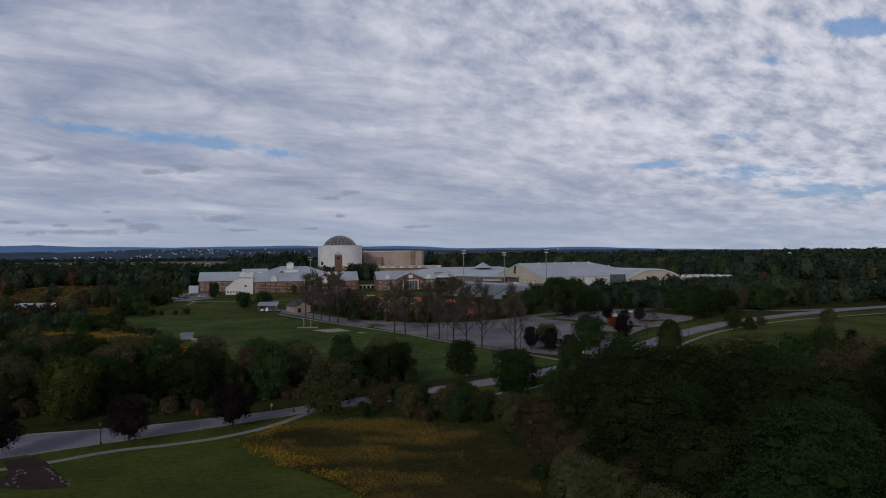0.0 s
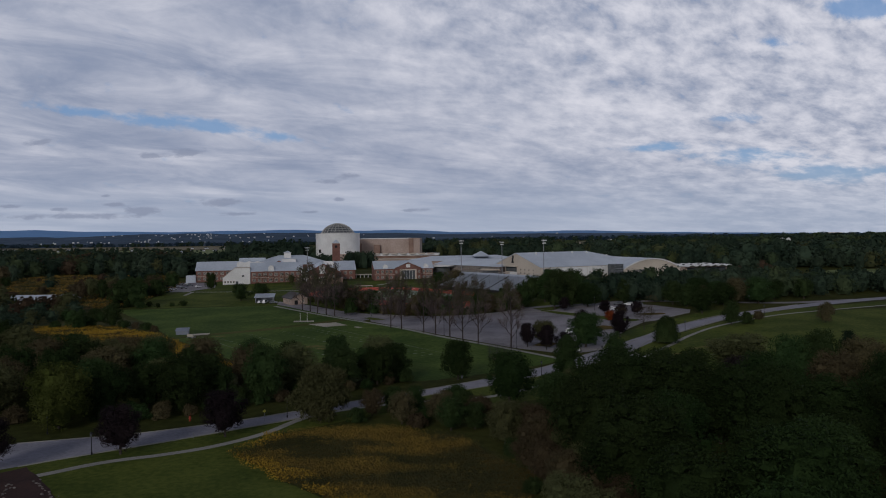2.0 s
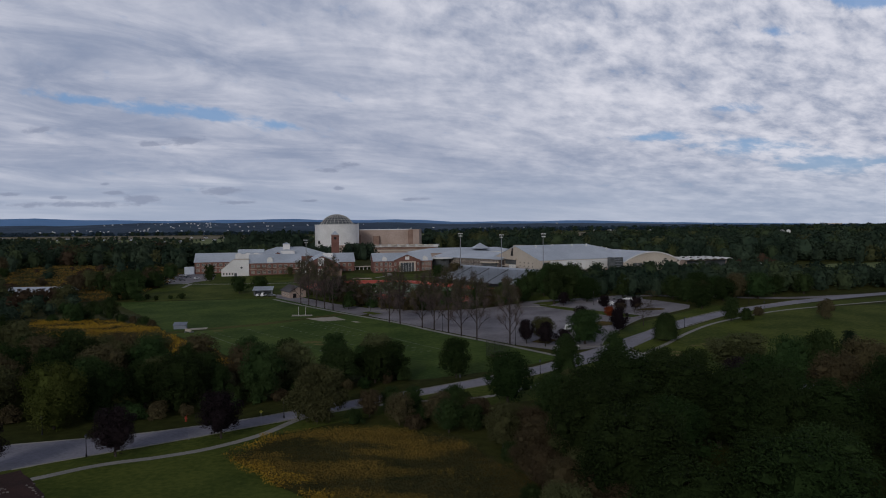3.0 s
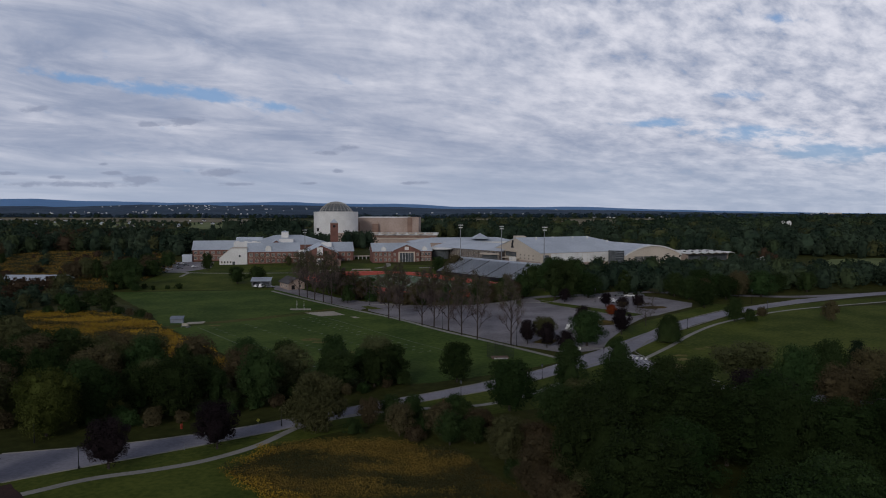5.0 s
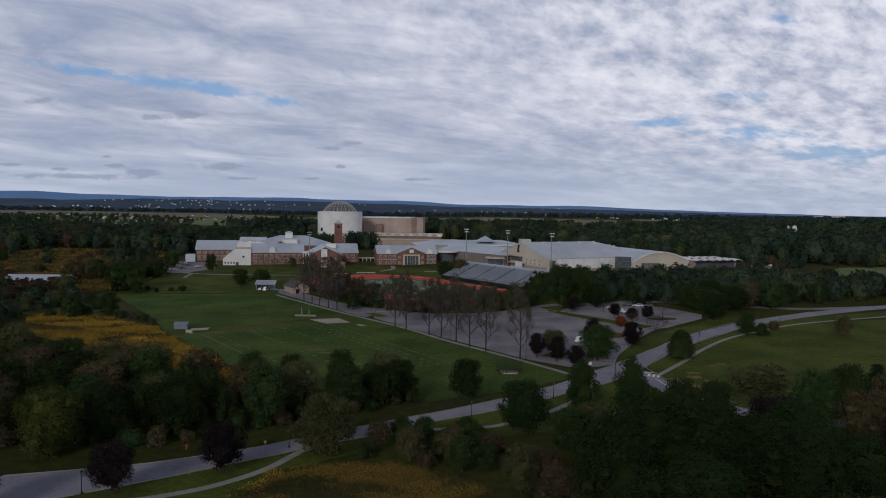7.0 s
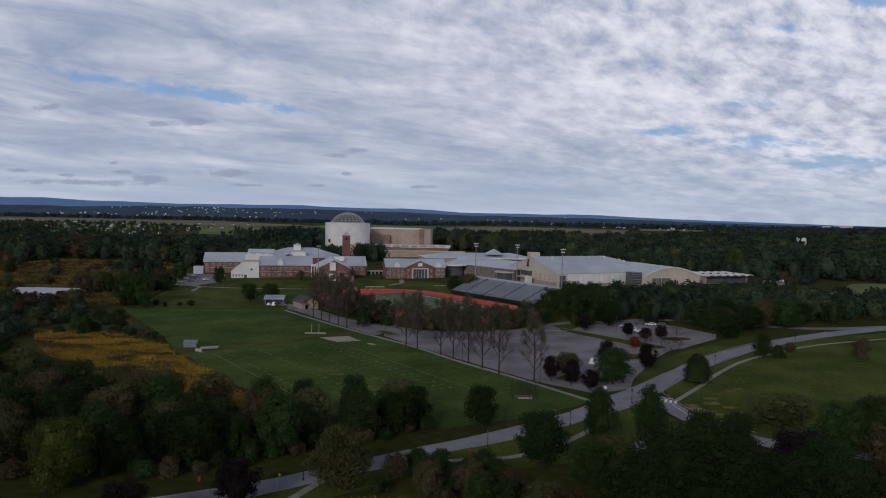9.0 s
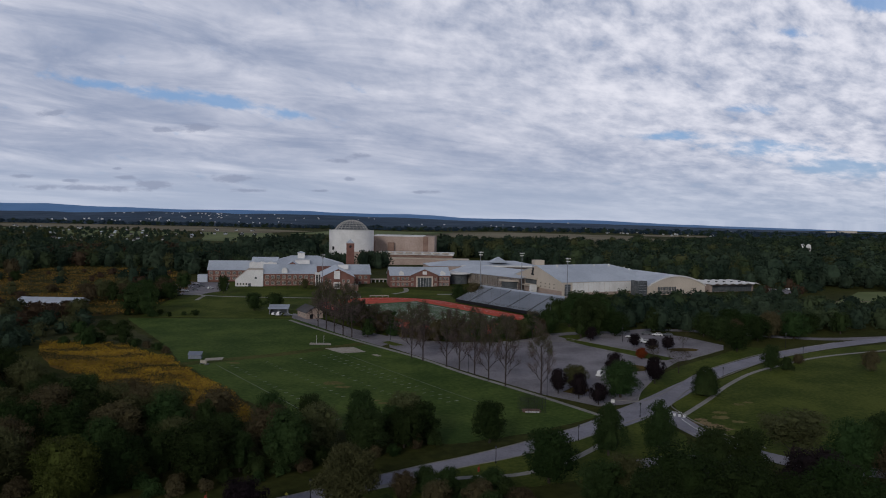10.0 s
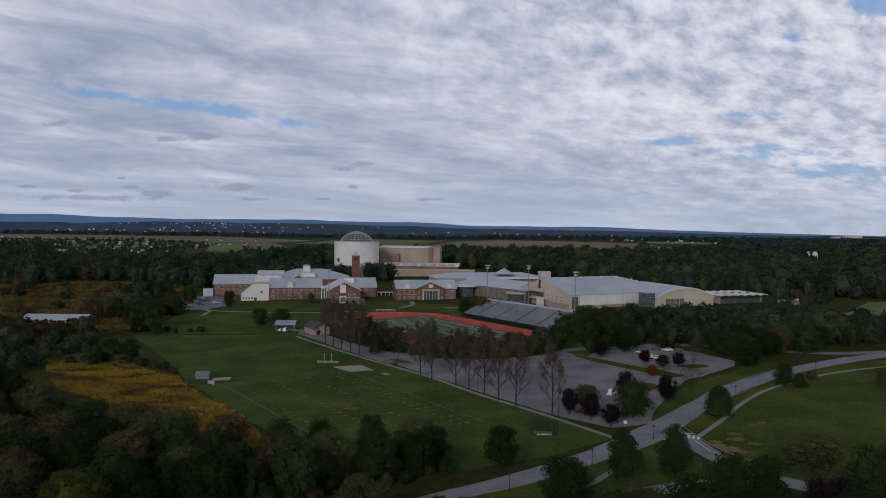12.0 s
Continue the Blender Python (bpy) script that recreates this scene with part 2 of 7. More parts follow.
M["golden"] = material("goldenrod", (0.1380, 0.0900, 0.0144), (0.3840, 0.2340, 0.0288), 0.05, 0.3, 0.9, space="World", each=0.14, gloss=0.04)
M["meadow"] = material("meadow_stems", (0.034, 0.036, 0.014), (0.115, 0.078, 0.020), 0.05, 0.5, 0.95, space="World", gloss=0.04)
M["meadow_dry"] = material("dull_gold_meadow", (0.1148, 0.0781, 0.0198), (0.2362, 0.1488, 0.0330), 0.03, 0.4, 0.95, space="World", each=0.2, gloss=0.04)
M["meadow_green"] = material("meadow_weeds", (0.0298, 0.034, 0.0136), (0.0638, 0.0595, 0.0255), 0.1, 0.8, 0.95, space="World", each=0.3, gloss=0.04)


# ---- building helpers ----
def mesh_from(name, verts, faces, mat):
    me = bpy.data.meshes.new(name)
    me.from_pydata(verts, [], faces)
    me.materials.append(mat)
    me.update()
    return me


def quads_mesh(name, v, mat):
    """A mesh of loose quads from an array (n, 4, 3)."""
    n = len(v)
    me = bpy.data.meshes.new(name)
    me.vertices.add(n * 4)
    me.vertices.foreach_set("co", np.ascontiguousarray(v, dtype=np.float32).ravel())
    me.loops.add(n * 4)
    me.loops.foreach_set("vertex_index", np.arange(n * 4, dtype=np.int32))
    me.polygons.add(n)
    me.polygons.foreach_set("loop_start", np.arange(0, n * 4, 4, dtype=np.int32))
    me.update(calc_edges=True)
    me.materials.append(mat)
    return me


def part(name, me, parent=None, label=""):
    ob = new(name, me)
    ob.parent = parent
    if label:
        tagged(ob, label)
    return ob


def thing(name, label, category, group="", kind="", m=None, me=None):
    ob = new(name, me)
    tagged(ob, label, category, group, kind)
    if m is not None:
        ob.matrix_world = m
    return ob


class Build:
    """Collects boxes, prisms and tubes into one mesh."""

    def __init__(self):
        self.v, self.f = [], []

    def add(self, verts, faces):
        k = len(self.v)
        self.v += [tuple(p) for p in verts]
        self.f += [tuple(i + k for i in f) for f in faces]
        return self

    def box(self, x0, x1, y0, y1, z0, z1):
        return self.add([(x0, y0, z0), (x1, y0, z0), (x1, y1, z0), (x0, y1, z0), (x0, y0, z1), (x1, y0, z1), (x1, y1, z1), (x0, y1, z1)],
                        [(3, 2, 1, 0), (4, 5, 6, 7), (0, 1, 5, 4), (1, 2, 6, 5), (2, 3, 7, 6), (3, 0, 4, 7)])

    def prism(self, poly, axis, a, b):
        """A polygon drawn out along x, y or z between a and b."""
        n = len(poly)
        put = {"x": lambda p, s: (s, p[0], p[1]), "y": lambda p, s: (p[0], s, p[1]), "z": lambda p, s: (p[0], p[1], s)}[axis]
        return self.add([put(p, a) for p in poly] + [put(p, b) for p in poly],
                        [tuple(range(n - 1, -1, -1)), tuple(range(n, 2 * n))] + [(i, (i + 1) % n, n + (i + 1) % n, n + i) for i in range(n)])

    def tube(self, pts, radii, sides=6):
        pts = [Vector(p) for p in pts]
        rings = []
        for i, p in enumerate(pts):
            d = (pts[min(i + 1, len(pts) - 1)] - pts[max(i - 1, 0)]).normalized()
            a = d.orthogonal().normalized()
            b = d.cross(a)
            rings.append([p + radii[i] * (math.cos(k * 2 * math.pi / sides) * a + math.sin(k * 2 * math.pi / sides) * b) for k in range(sides)])
        faces = [(i * sides + k, i * sides + (k + 1) % sides, (i + 1) * sides + (k + 1) % sides, (i + 1) * sides + k) for i in range(len(pts) - 1) for k in range(sides)]
        faces += [tuple(range(sides - 1, -1, -1)), tuple(range((len(pts) - 1) * sides, len(pts) * sides))]
        return self.add([p for r in rings for p in r], faces)

    def mesh(self, name, mat):
        me = mesh_from(name, self.v, self.f, mat)
        bm = bmesh.new()
        bm.from_mesh(me)
        bmesh.ops.recalc_face_normals(bm, faces=bm.faces)
        bm.to_mesh(me)
        bm.free()
        return me


def turned(b, turn, x, y):
    """Turns the collected points about z and moves them."""
    c, s_ = math.cos(radians(turn)), math.sin(radians(turn))
    b.v = [(x + c * p[0] - s_ * p[1], y + s_ * p[0] + c * p[1], p[2]) for p in b.v]
    return b


# ---- the lie of the land ----
def rise(x, y):
    """Height of the land: level by the road, then a slope up to the school and the sports halls."""
    return max(0.0, 0.024 * (min(y, 620) - 280) + 0.019 * (min(max(x, -220), 120) + 60))


# where the slope begins, bends and ends
FOLDS = [((-60, 280, 0), (0.019, 0.024, 0)), ((0, 620, 0), (0, 1, 0)), ((-220, 0, 0), (1, 0, 0)), ((120, 0, 0), (1, 0, 0)), ((0, 406.7, 0), (0, 1, 0)), ((0, 137.5, 0), (0, 1, 0))]


def drape(me):
    """Lays a flat mesh over the land, folded where the slope changes."""
    bm = bmesh.new()
    bm.from_mesh(me)
    bmesh.ops.triangulate(bm, faces=[f for f in bm.faces if len(f.verts) > 4])
    for co, no in FOLDS:
        bmesh.ops.bisect_plane(bm, geom=bm.verts[:] + bm.edges[:] + bm.faces[:], dist=0.0001, plane_co=co, plane_no=no)
    for v in bm.verts:
        v.co.z += rise(v.co.x, v.co.y)
    bm.to_mesh(me)
    bm.free()
    return me


def placed(x, y, turn=0.0, k=1.0):
    """A pose on the land, turned about z, for a thing drawn at the scale k."""
    return pose(x, y, rise(x, y), 0, 0, turn) @ Matrix.Scale(k, 4)


# ---- ground, roads, fields ----
def smooth_line(pts, per=6):
    """Points of a smooth line through the given ones."""
    pts = [np.array(p, float) for p in pts]
    pts = [2 * pts[0] - pts[1]] + pts + [2 * pts[-1] - pts[-2]]
    out = []
    for i in range(1, len(pts) - 2):
        p0, p1, p2, p3 = pts[i - 1:i + 3]
        for k in range(per):
            s = k / per
            out.append(0.5 * (2 * p1 + (p2 - p0) * s + (2 * p0 - 5 * p1 + 4 * p2 - p3) * s * s + (3 * p1 - p0 - 3 * p2 + p3) * s ** 3))
    return out + [pts[-2]]


def strip_mesh(name, left, right, z, mat, deep=0.0):
    n = len(left)
    v = [(p[0], p[1], z) for p in left] + [(p[0], p[1], z) for p in right]
    f = [(i, i + 1, n + i + 1, n + i) for i in range(n - 1)]
    if deep:
        v += [(p[0], p[1], z - deep) for p in left] + [(p[0], p[1], z - deep) for p in right]
        f += [(2 * n + i, 2 * n + i + 1, i + 1, i) for i in range(n - 1)]
        f += [(n + i, n + i + 1, 3 * n + i + 1, 3 * n + i) for i in range(n - 1)]
    me = mesh_from(name, v, f, mat)
    bm = bmesh.new()
    bm.from_mesh(me)
    bmesh.ops.recalc_face_normals(bm, faces=bm.faces)
    up = sum(fc.normal.z for fc in bm.faces)
    if up < 0:
        bmesh.ops.reverse_faces(bm, faces=bm.faces)
    bm.to_mesh(me)
    bm.free()
    return drape(me)


def ribbon(pts, half):
    """The two edges of a way of that half width along a line."""
    left, right = [], []
    for i, p in enumerate(pts):
        d = pts[min(i + 1, len(pts) - 1)] - pts[max(i - 1, 0)]
        nrm = np.array([-d[1], d[0]]) / (np.hypot(*d) + 1e-9)
        left.append(p + half * nrm)
        right.append(p - half * nrm)
    return left, right


def way(name, line, half, z, mat, label, category, kerb=False, per=6):
    pts = smooth_line(line, per)
    l, r = ribbon(pts, half)
    ob = thing(name, label, category, kind="structure", me=strip_mesh(name, l, r, z, M[mat]))
    if kerb:
        for side in (1, -1):
            a, _ = ribbon(pts, side * half)
            b, _ = ribbon(pts, side * (half + 0.28))
            part("kerb", strip_mesh("kerb", a, b, 0.17, M["concrete"], 0.25), ob)
    return ob


def patch(name, poly, z, mat, label, category, kind="structure"):
    me = mesh_from(name, [(x, y, z) for x, y in poly], [tuple(range(len(poly)))], M[mat])
    if me.polygons[0].normal.z < 0:
        me.flip_normals()
    return thing(name, label, category, kind=kind, me=drape(me))


def ragged(poly, amp, step=2.0, seed=1):
    """The polygon with uneven edges."""
    out = []
    for (x0, y0), (x1, y1) in zip(poly, poly[1:] + poly[:1]):
        n = max(1, int(math.hypot(x1 - x0, y1 - y0) / step))
        for k in range(n):
            x, y = x0 + (x1 - x0) * k / n, y0 + (y1 - y0) * k / n
            v = Vector((x * 0.22, y * 0.22, seed))
            out.append((x + amp * (noise.noise(v) + noise.noise(v * 3) * 0.5), y + amp * (noise.noise(v + Vector((7, 3, 0))) + noise.noise(v * 3 + Vector((2, 9, 0))) * 0.5)))
    return out


def ground_sheet():
    # rings that reach the horizon, finer near the middle
    radii = [0, 60, 120, 200, 300, 450, 700, 1000, 1500, 2200, 3200, 4200, 4950]
    sides = 72
    v, f = [(0, 0, 0)], []
    for r in radii[1:]:
        v += [(r * math.cos(k * 2 * math.pi / sides), r * math.sin(k * 2 * math.pi / sides), 0) for k in range(sides)]
    f += [(0, 1 + k, 1 + (k + 1) % sides) for k in range(sides)]
    for i in range(len(radii) - 2):
        a, b = 1 + i * sides, 1 + (i + 1) * sides
        f += [(a + k, b + k, b + (k + 1) % sides, a + (k + 1) % sides) for k in range(sides)]
    return thing("ground", "rough grassland in olive and dark green reaching the hills", "ground", kind="structure", me=drape(mesh_from("ground", v, f, M["ground"])))


ground_sheet()
U, N = np.array([0.606, -0.795]), np.array([0.795, 0.606])   # along and across the playing fields


def at_field(o, a, b):
    return tuple(np.array(o) + a * U + b * N)


# lawns
patch("lawn_near", ragged([(-143.1, 61.3), (-20.0, 60.4), (-9.9, 92.6), (-22.0, 104.8), (-36.1, 121.0), (-31.0, 137.0), (-25.9, 149.3), (-40.1, 134.1), (-56.4, 122.3), (-75.9, 111.4), (-143.0, 71.5)], 0.8), 0.03, "lawn", "mown lawn beside the footpath", "lawn")
patch("verge", ragged([(-142.8, 97.0), (-75.8, 113.4), (-55.4, 127.3), (-30.0, 151.3), (0.4, 175.8), (20.5, 190.3), (45.1, 212.8), (52.3, 198.8), (50.5, 184.8), (40.6, 172.1), (10.5, 158.7), (-11.8, 151.1), (-40.2, 129.1), (-75.9, 105.4), (-142.9, 86.8)], 0.8), 0.02, "lawn", "grass verge between road and footpath", "lawn")
patch("lawn_field", ragged([(-180.4, 381.8), (-92.5, 382.0), (-53.9, 328.5), (-25.9, 293.5), (8.4, 248.8), (33.4, 214.8), (12.5, 196.4), (-7.6, 184.9), (-29.9, 193.3), (-46.0, 197.5), (-56.2, 205.7), (-78.4, 234.0), (-112.6, 278.5), (-125.7, 302.6)], 0.8), 0.03, "turf", "wide mown practice ground in deep green", "lawn")
patch("lawn_right", [(56.5, 217.8), (69.2, 234.4), (80.5, 250.6), (94.9, 269.1), (111.5, 283.4), (140.0, 302.2), (260.7, 337.2), (354.8, 291.3), (289.3, 172.5), (109.0, 167.2), (66.3, 185.1), (60.0, 200.8)], 0.03, "lawn", "open mown lawn beside the road", "lawn")
patch("verge_right", [(57.1, 230.6), (56.5, 219.5), (59.3, 220.9), (70.1, 234.3), (80.5, 250.6), (94.9, 269.1), (111.5, 282.6), (138.3, 301.5), (194.1, 326.4), (200.9, 340.4), (148.3, 316.8), (119.1, 297.7), (102.9, 282.2), (80.1, 258.0), (66.1, 242.3)], 0.034, "lawn", "grass verge between road and footpath", "lawn")
patch("lawn_strip", [(36.0, 232.0), (49.4, 231.4), (58.6, 242.3), (74.3, 266.1), (88.8, 281.7), (107.9, 299.2), (121.7, 308.7), (108.5, 315.6), (92.4, 297.6), (72.0, 277.6), (49.0, 246.8)], 0.035, "lawn", "grass strip between car park and road", "lawn")
patch("lawn_school", [(-214.7, 524.7), (-192.0, 476.9), (-183.1, 430), (-175.4, 385.9), (-93.4, 382.9), (-75.5, 380.7), (-47.6, 337.2), (55.7, 329.5), (62.9, 372.3), (34.6, 471.4), (-68.3, 519.3), (-180.2, 547.8)], 0.02, "lawn", "lawns round the school and stadium", "lawn")

patch("verge_far", [(-122.0, 114.0), (-93.2, 124.8), (-79.9, 129.6), (-67.6, 134.5), (-48.3, 145.6), (-32.0, 157.4), (-4.6, 179.9), (8.5, 188.6), (-7.6, 186.9), (-21.8, 175.2), (-40.1, 162.5), (-60.5, 149.8), (-96.2, 141.0), (-127.1, 134.3)], 0.025, "ground", "grass verge below the roadside wood", "lawn")

# roads
road_far_edge = smooth_line([(-170, 94), (-112, 117.5), (-79.9, 128.8), (-66.9, 133.1), (-57.8, 136.6), (-49.0, 141.6), (-40.5, 146.9), (-32.8, 153.1), (-13.0, 169.3), (-5.4, 175.0), (6.9, 185.3), (20.0, 197.8), (32.4, 210.6)], 6)
road_near_edge = smooth_line([(-142, 62), (-95, 97), (-71.2, 115.2), (-65.0, 120.2), (-58.0, 125.6), (-51.1, 130.6), (-39.6, 139.9), (-33.2, 145.1), (-16.8, 159.6), (-4.6, 168.8), (8.5, 177.9), (23.5, 191.3), (38.8, 206.6)], 6)
thing("road_main", "worn grey two-lane asphalt road with pale kerbs", "road", kind="structure", me=strip_mesh("road_main", road_far_edge, road_near_edge, 0.046, M["asphalt"]))
main_line = smooth_line([(29.5, 202.5), (44.2, 218.6), (55.6, 233.7), (68.2, 250.7), (85.7, 272.0), (105.5, 290.7), (121.1, 303.1), (149.2, 322.5), (193.6, 346.6), (258.4, 371.5)], 6)
edge_l, edge_r = [], []
for i_, p_ in enumerate(main_line):
    w_ = float(np.interp(p_[0], [30, 44, 56, 70, 120], [4.4, 5.4, 4.3, 3.7, 3.7]))
    l_, r_ = ribbon(main_line[max(0, i_ - 1):i_ + 2], w_)
    edge_l.append(l_[min(1, i_)])
    edge_r.append(r_[min(1, i_)])
thing("road_main", "worn grey two-lane asphalt road climbing past the car park", "road", kind="structure", me=strip_mesh("road_main", edge_l, edge_r, 0.052, M["asphalt"]))
way("road_branch", [(49.6, 225.4), (53.3, 214.6), (55.5, 203.8), (59.2, 194.6), (66.4, 183.3), (80.2, 174.9), (108.9, 169.0), (157.2, 164.0)], 3.2, 0.055, "asphalt", "asphalt side road curving away from the junction", "road")
way("road_lower", [(66.4, 181.4), (54.5, 179.8), (44.6, 179.0), (30.6, 172.3)], 2.6, 0.052, "asphalt", "narrow asphalt drive under the trees", "road")
way("footpath_near", [(-101.6, 91.5), (-70.8, 106.3), (-58.2, 116.9), (-49.2, 121.6), (-41.9, 126.7), (-35.0, 135.3), (-29.0, 148.3), (-17.8, 157.2), (-3.2, 162.5), (8.5, 165.7), (20.5, 176.5), (33.5, 195.0)], 0.9, 0.06, "concrete", "pale concrete footpath along the road", "footpath")
way("footpath_right", [(55.7, 214.4), (69.1, 233.2), (79.7, 249.5), (94.6, 268.1), (111.0, 281.9), (138.2, 300.9), (194.1, 326.4)], 0.8, 0.06, "concrete", "pale concrete footpath along the lawn", "footpath")
way("footpath_field", [(33.9, 214.6), (20.3, 232.8), (9.6, 246.4), (-5.1, 264.6), (-23.7, 290.6), (-52.0, 323.3), (-80.5, 358.8), (-94.8, 377.7)], 0.9, 0.06, "concrete", "concrete kerb path between the car park and the field", "footpath")
patch("car_park", [(-36.5, 309.8), (-4.4, 267.3), (20.0, 236.8), (34.6, 224.4), (42.0, 226.5), (47.0, 229.5), (50.7, 241.4), (57.0, 255.0), (64.0, 270.0), (74.0, 286.0), (68.0, 292.0), (56.7, 301.8), (46.0, 316.3), (40.8, 325.0), (34.6, 337.9), (19.4, 333.2), (4.6, 330.5), (-11.6, 332.7), (-25.3, 337.1), (-41.3, 345.4)], 0.045, "lot", "bleached grey asphalt car park, mostly empty", "car park")
patch("drive_field", [(-95.4, 384.0), (-91.6, 379.5), (-57.7, 333.1), (-40.4, 311.9), (-32.1, 327.0), (-57.0, 351.3), (-81.4, 383.2), (-98.4, 399.9)], 0.048, "lot", "asphalt drive beside the field", "drive")
patch("car_park_far", [(40.8, 325.0), (46.0, 316.3), (56.7, 301.8), (68.0, 292.0), (74.0, 286.0), (79.1, 288.8), (85.5, 296.1), (98.2, 308.7), (101.3, 317.9), (90.7, 336.4), (74.9, 350.0), (49.7, 340.0)], 0.047, "lot", "asphalt car park with planted islands", "car park")
patch("service_lot", [(-226.1, 482.7), (-179.6, 474.5), (-168.0, 500.8), (-180.7, 544.6), (-220.5, 553.4)], 0.05, "lot", "asphalt service yard beside the school", "car park")


patch("lot_island", [(38.5, 331.5), (40.8, 329.1), (50.8, 317.6), (60.0, 307.0), (66.4, 301.2), (74.1, 291.6), (70.0, 287.5), (63.0, 291.1), (56.7, 299.8), (45.9, 313.3), (37.5, 327.0)], 0.09, "lawn", "grass strip dividing the car parks", "lawn")
patch("lot_island", [(52.1, 274.5), (53.6, 278.3), (56.6, 280.0), (59.6, 278.0), (59.9, 273.0), (57.9, 269.8), (53.8, 268.6)], 0.09, "meadow", "mulched planting island in the car park", "planting island")
patch("lot_island", [(75.3, 307.7), (78.6, 310.6), (82.2, 311.4), (86.5, 310.8), (88.4, 308.6), (86.5, 305.6), (80.2, 304.2)], 0.09, "meadow", "mulched planting island in the car park", "planting island")
patch("lot_island", [(26.0, 240.5), (30.5, 247.5), (35.0, 243.5), (31.5, 236.5)], 0.09, "meadow", "mulched planting island in the car park", "planting island")
patch("lot_island", [(-41.1, 321.0), (-35.4, 312.9), (-30.4, 313.8), (-38.1, 323.0)], 0.09, "lawn", "grass island at the drive", "planting island")
patch("far_lot", [(185.2, 503.9), (206.8, 500.7), (216.3, 525.4), (199.0, 532.6)], 0.06, "lot", "asphalt car park behind the sports halls", "car park")
way("road_far", [(28.3, 338.0), (48.0, 345.5), (66.1, 347.6), (80.3, 354.0), (100.2, 351.0), (117.4, 343.3), (149.9, 336.3), (187.5, 345.1)], 3.0, 0.05, "lot", "asphalt drive along the belt of trees", "road")
way("footpath_school", [(-189.3, 480.8), (-174.5, 473.5), (-151.4, 466.8), (-106.8, 462.3), (-71.4, 460.2)], 1.2, 0.06, "concrete", "pale footpath across the school lawn", "footpath")
way("footpath_school", [(-169.9, 450.5), (-171.7, 461.9), (-174.5, 473.5), (-193.1, 491.7)], 1.2, 0.062, "concrete", "pale footpath across the school lawn", "footpath")
way("footpath_school", [(-53.7, 482.3), (-46.9, 495.3), (-48.8, 514.9)], 1.6, 0.06, "concrete", "pale footpath between the school houses", "footpath")
way("footpath_school", [(-25.1, 481.5), (-5.9, 480), (11.2, 471.3)], 1.8, 0.06, "concrete", "pale terrace path in front of the school house", "footpath")

# golden meadows and weeds under foot
patch("meadow_near", ragged([(-36.1, 121.0), (-31.0, 136.0), (-11.8, 139.7), (3.3, 131.5), (14.3, 110.4), (12.3, 84.3), (-3.8, 84.5), (-10.9, 93.6), (-21.0, 104.7)], 1.6), 0.04, "meadow", "stems and earth of a goldenrod meadow", "meadow")
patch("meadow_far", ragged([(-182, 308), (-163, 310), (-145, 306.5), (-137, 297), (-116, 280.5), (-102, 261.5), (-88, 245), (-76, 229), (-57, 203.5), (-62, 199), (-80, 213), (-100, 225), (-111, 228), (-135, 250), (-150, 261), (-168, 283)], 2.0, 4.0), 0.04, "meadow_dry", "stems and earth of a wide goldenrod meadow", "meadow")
patch("meadow_rough", ragged([(-186, 378), (-149, 332), (-126, 299), (-137, 297), (-145, 306.5), (-163, 310), (-182, 308), (-215, 330), (-215, 372)], 2.0, 4.0), 0.036, "meadow_green", "rough grass between the field and the scrub", "meadow")
patch("meadow_back", ragged([(-210.5, 551.3), (-193.1, 491.7), (-183.8, 398.6), (-217.2, 374.5), (-304.8, 407.1), (-449.5, 563.1), (-415.7, 622.5), (-370.2, 594.7), (-356.1, 650), (-264.5, 637.3), (-235.3, 590.6)], 3.0, 4.0), 0.035, "meadow", "rough meadow with goldenrod below the woods", "meadow")
patch("mulch_bed", ragged([(-69.7, 114.7), (-65.6, 110.8), (-56.5, 100.6), (-54.5, 97.6), (-60.6, 96.6), (-66.7, 98.2), (-67.7, 104.3), (-72.8, 111.4)], 0.5), 0.075, "mulch", "dark mulch bed crossed by the footpath", "mulch")
patch("gravel_pad", [(-62.8, 306.7), (-54.0, 297.2), (-44.8, 300.1), (-51.5, 310.2)], 0.06, "gravel", "pale sand pad on the grass", "sand pad")
patch("gravel_pad", [(-41.9, 295.2), (-39.4, 291.9), (-37.4, 292.5), (-39.8, 295.7)], 0.06, "gravel", "small pale sand pad on the grass", "sand pad")
patch("gravel_pad", [(-103.4, 283.2), (-102.4, 278.2), (-96.3, 280.5), (-97.3, 286.0)], 0.06, "gravel", "bare pale ground beside the shed", "sand pad")
patch("jumping_mat", [(-71.5, 318.7), (-70.7, 314.4), (-61.5, 313.6), (-62.4, 317.9)], 0.07, "gravel", "pale landing pad under the goal posts", "sand pad")


def blot(x, y, r, seed, mat, label):
    rng = np.random.default_rng(seed)
    pts = []
    for k in range(28):
        a = k * 2 * math.pi / 28
        rr = r * (0.55 + 0.5 * rng.random())
        pts.append((x + rr * math.cos(a) * 1.4, y + rr * math.sin(a)))
    patch("worn_spot", pts, 0.05, mat, label, "bare earth")


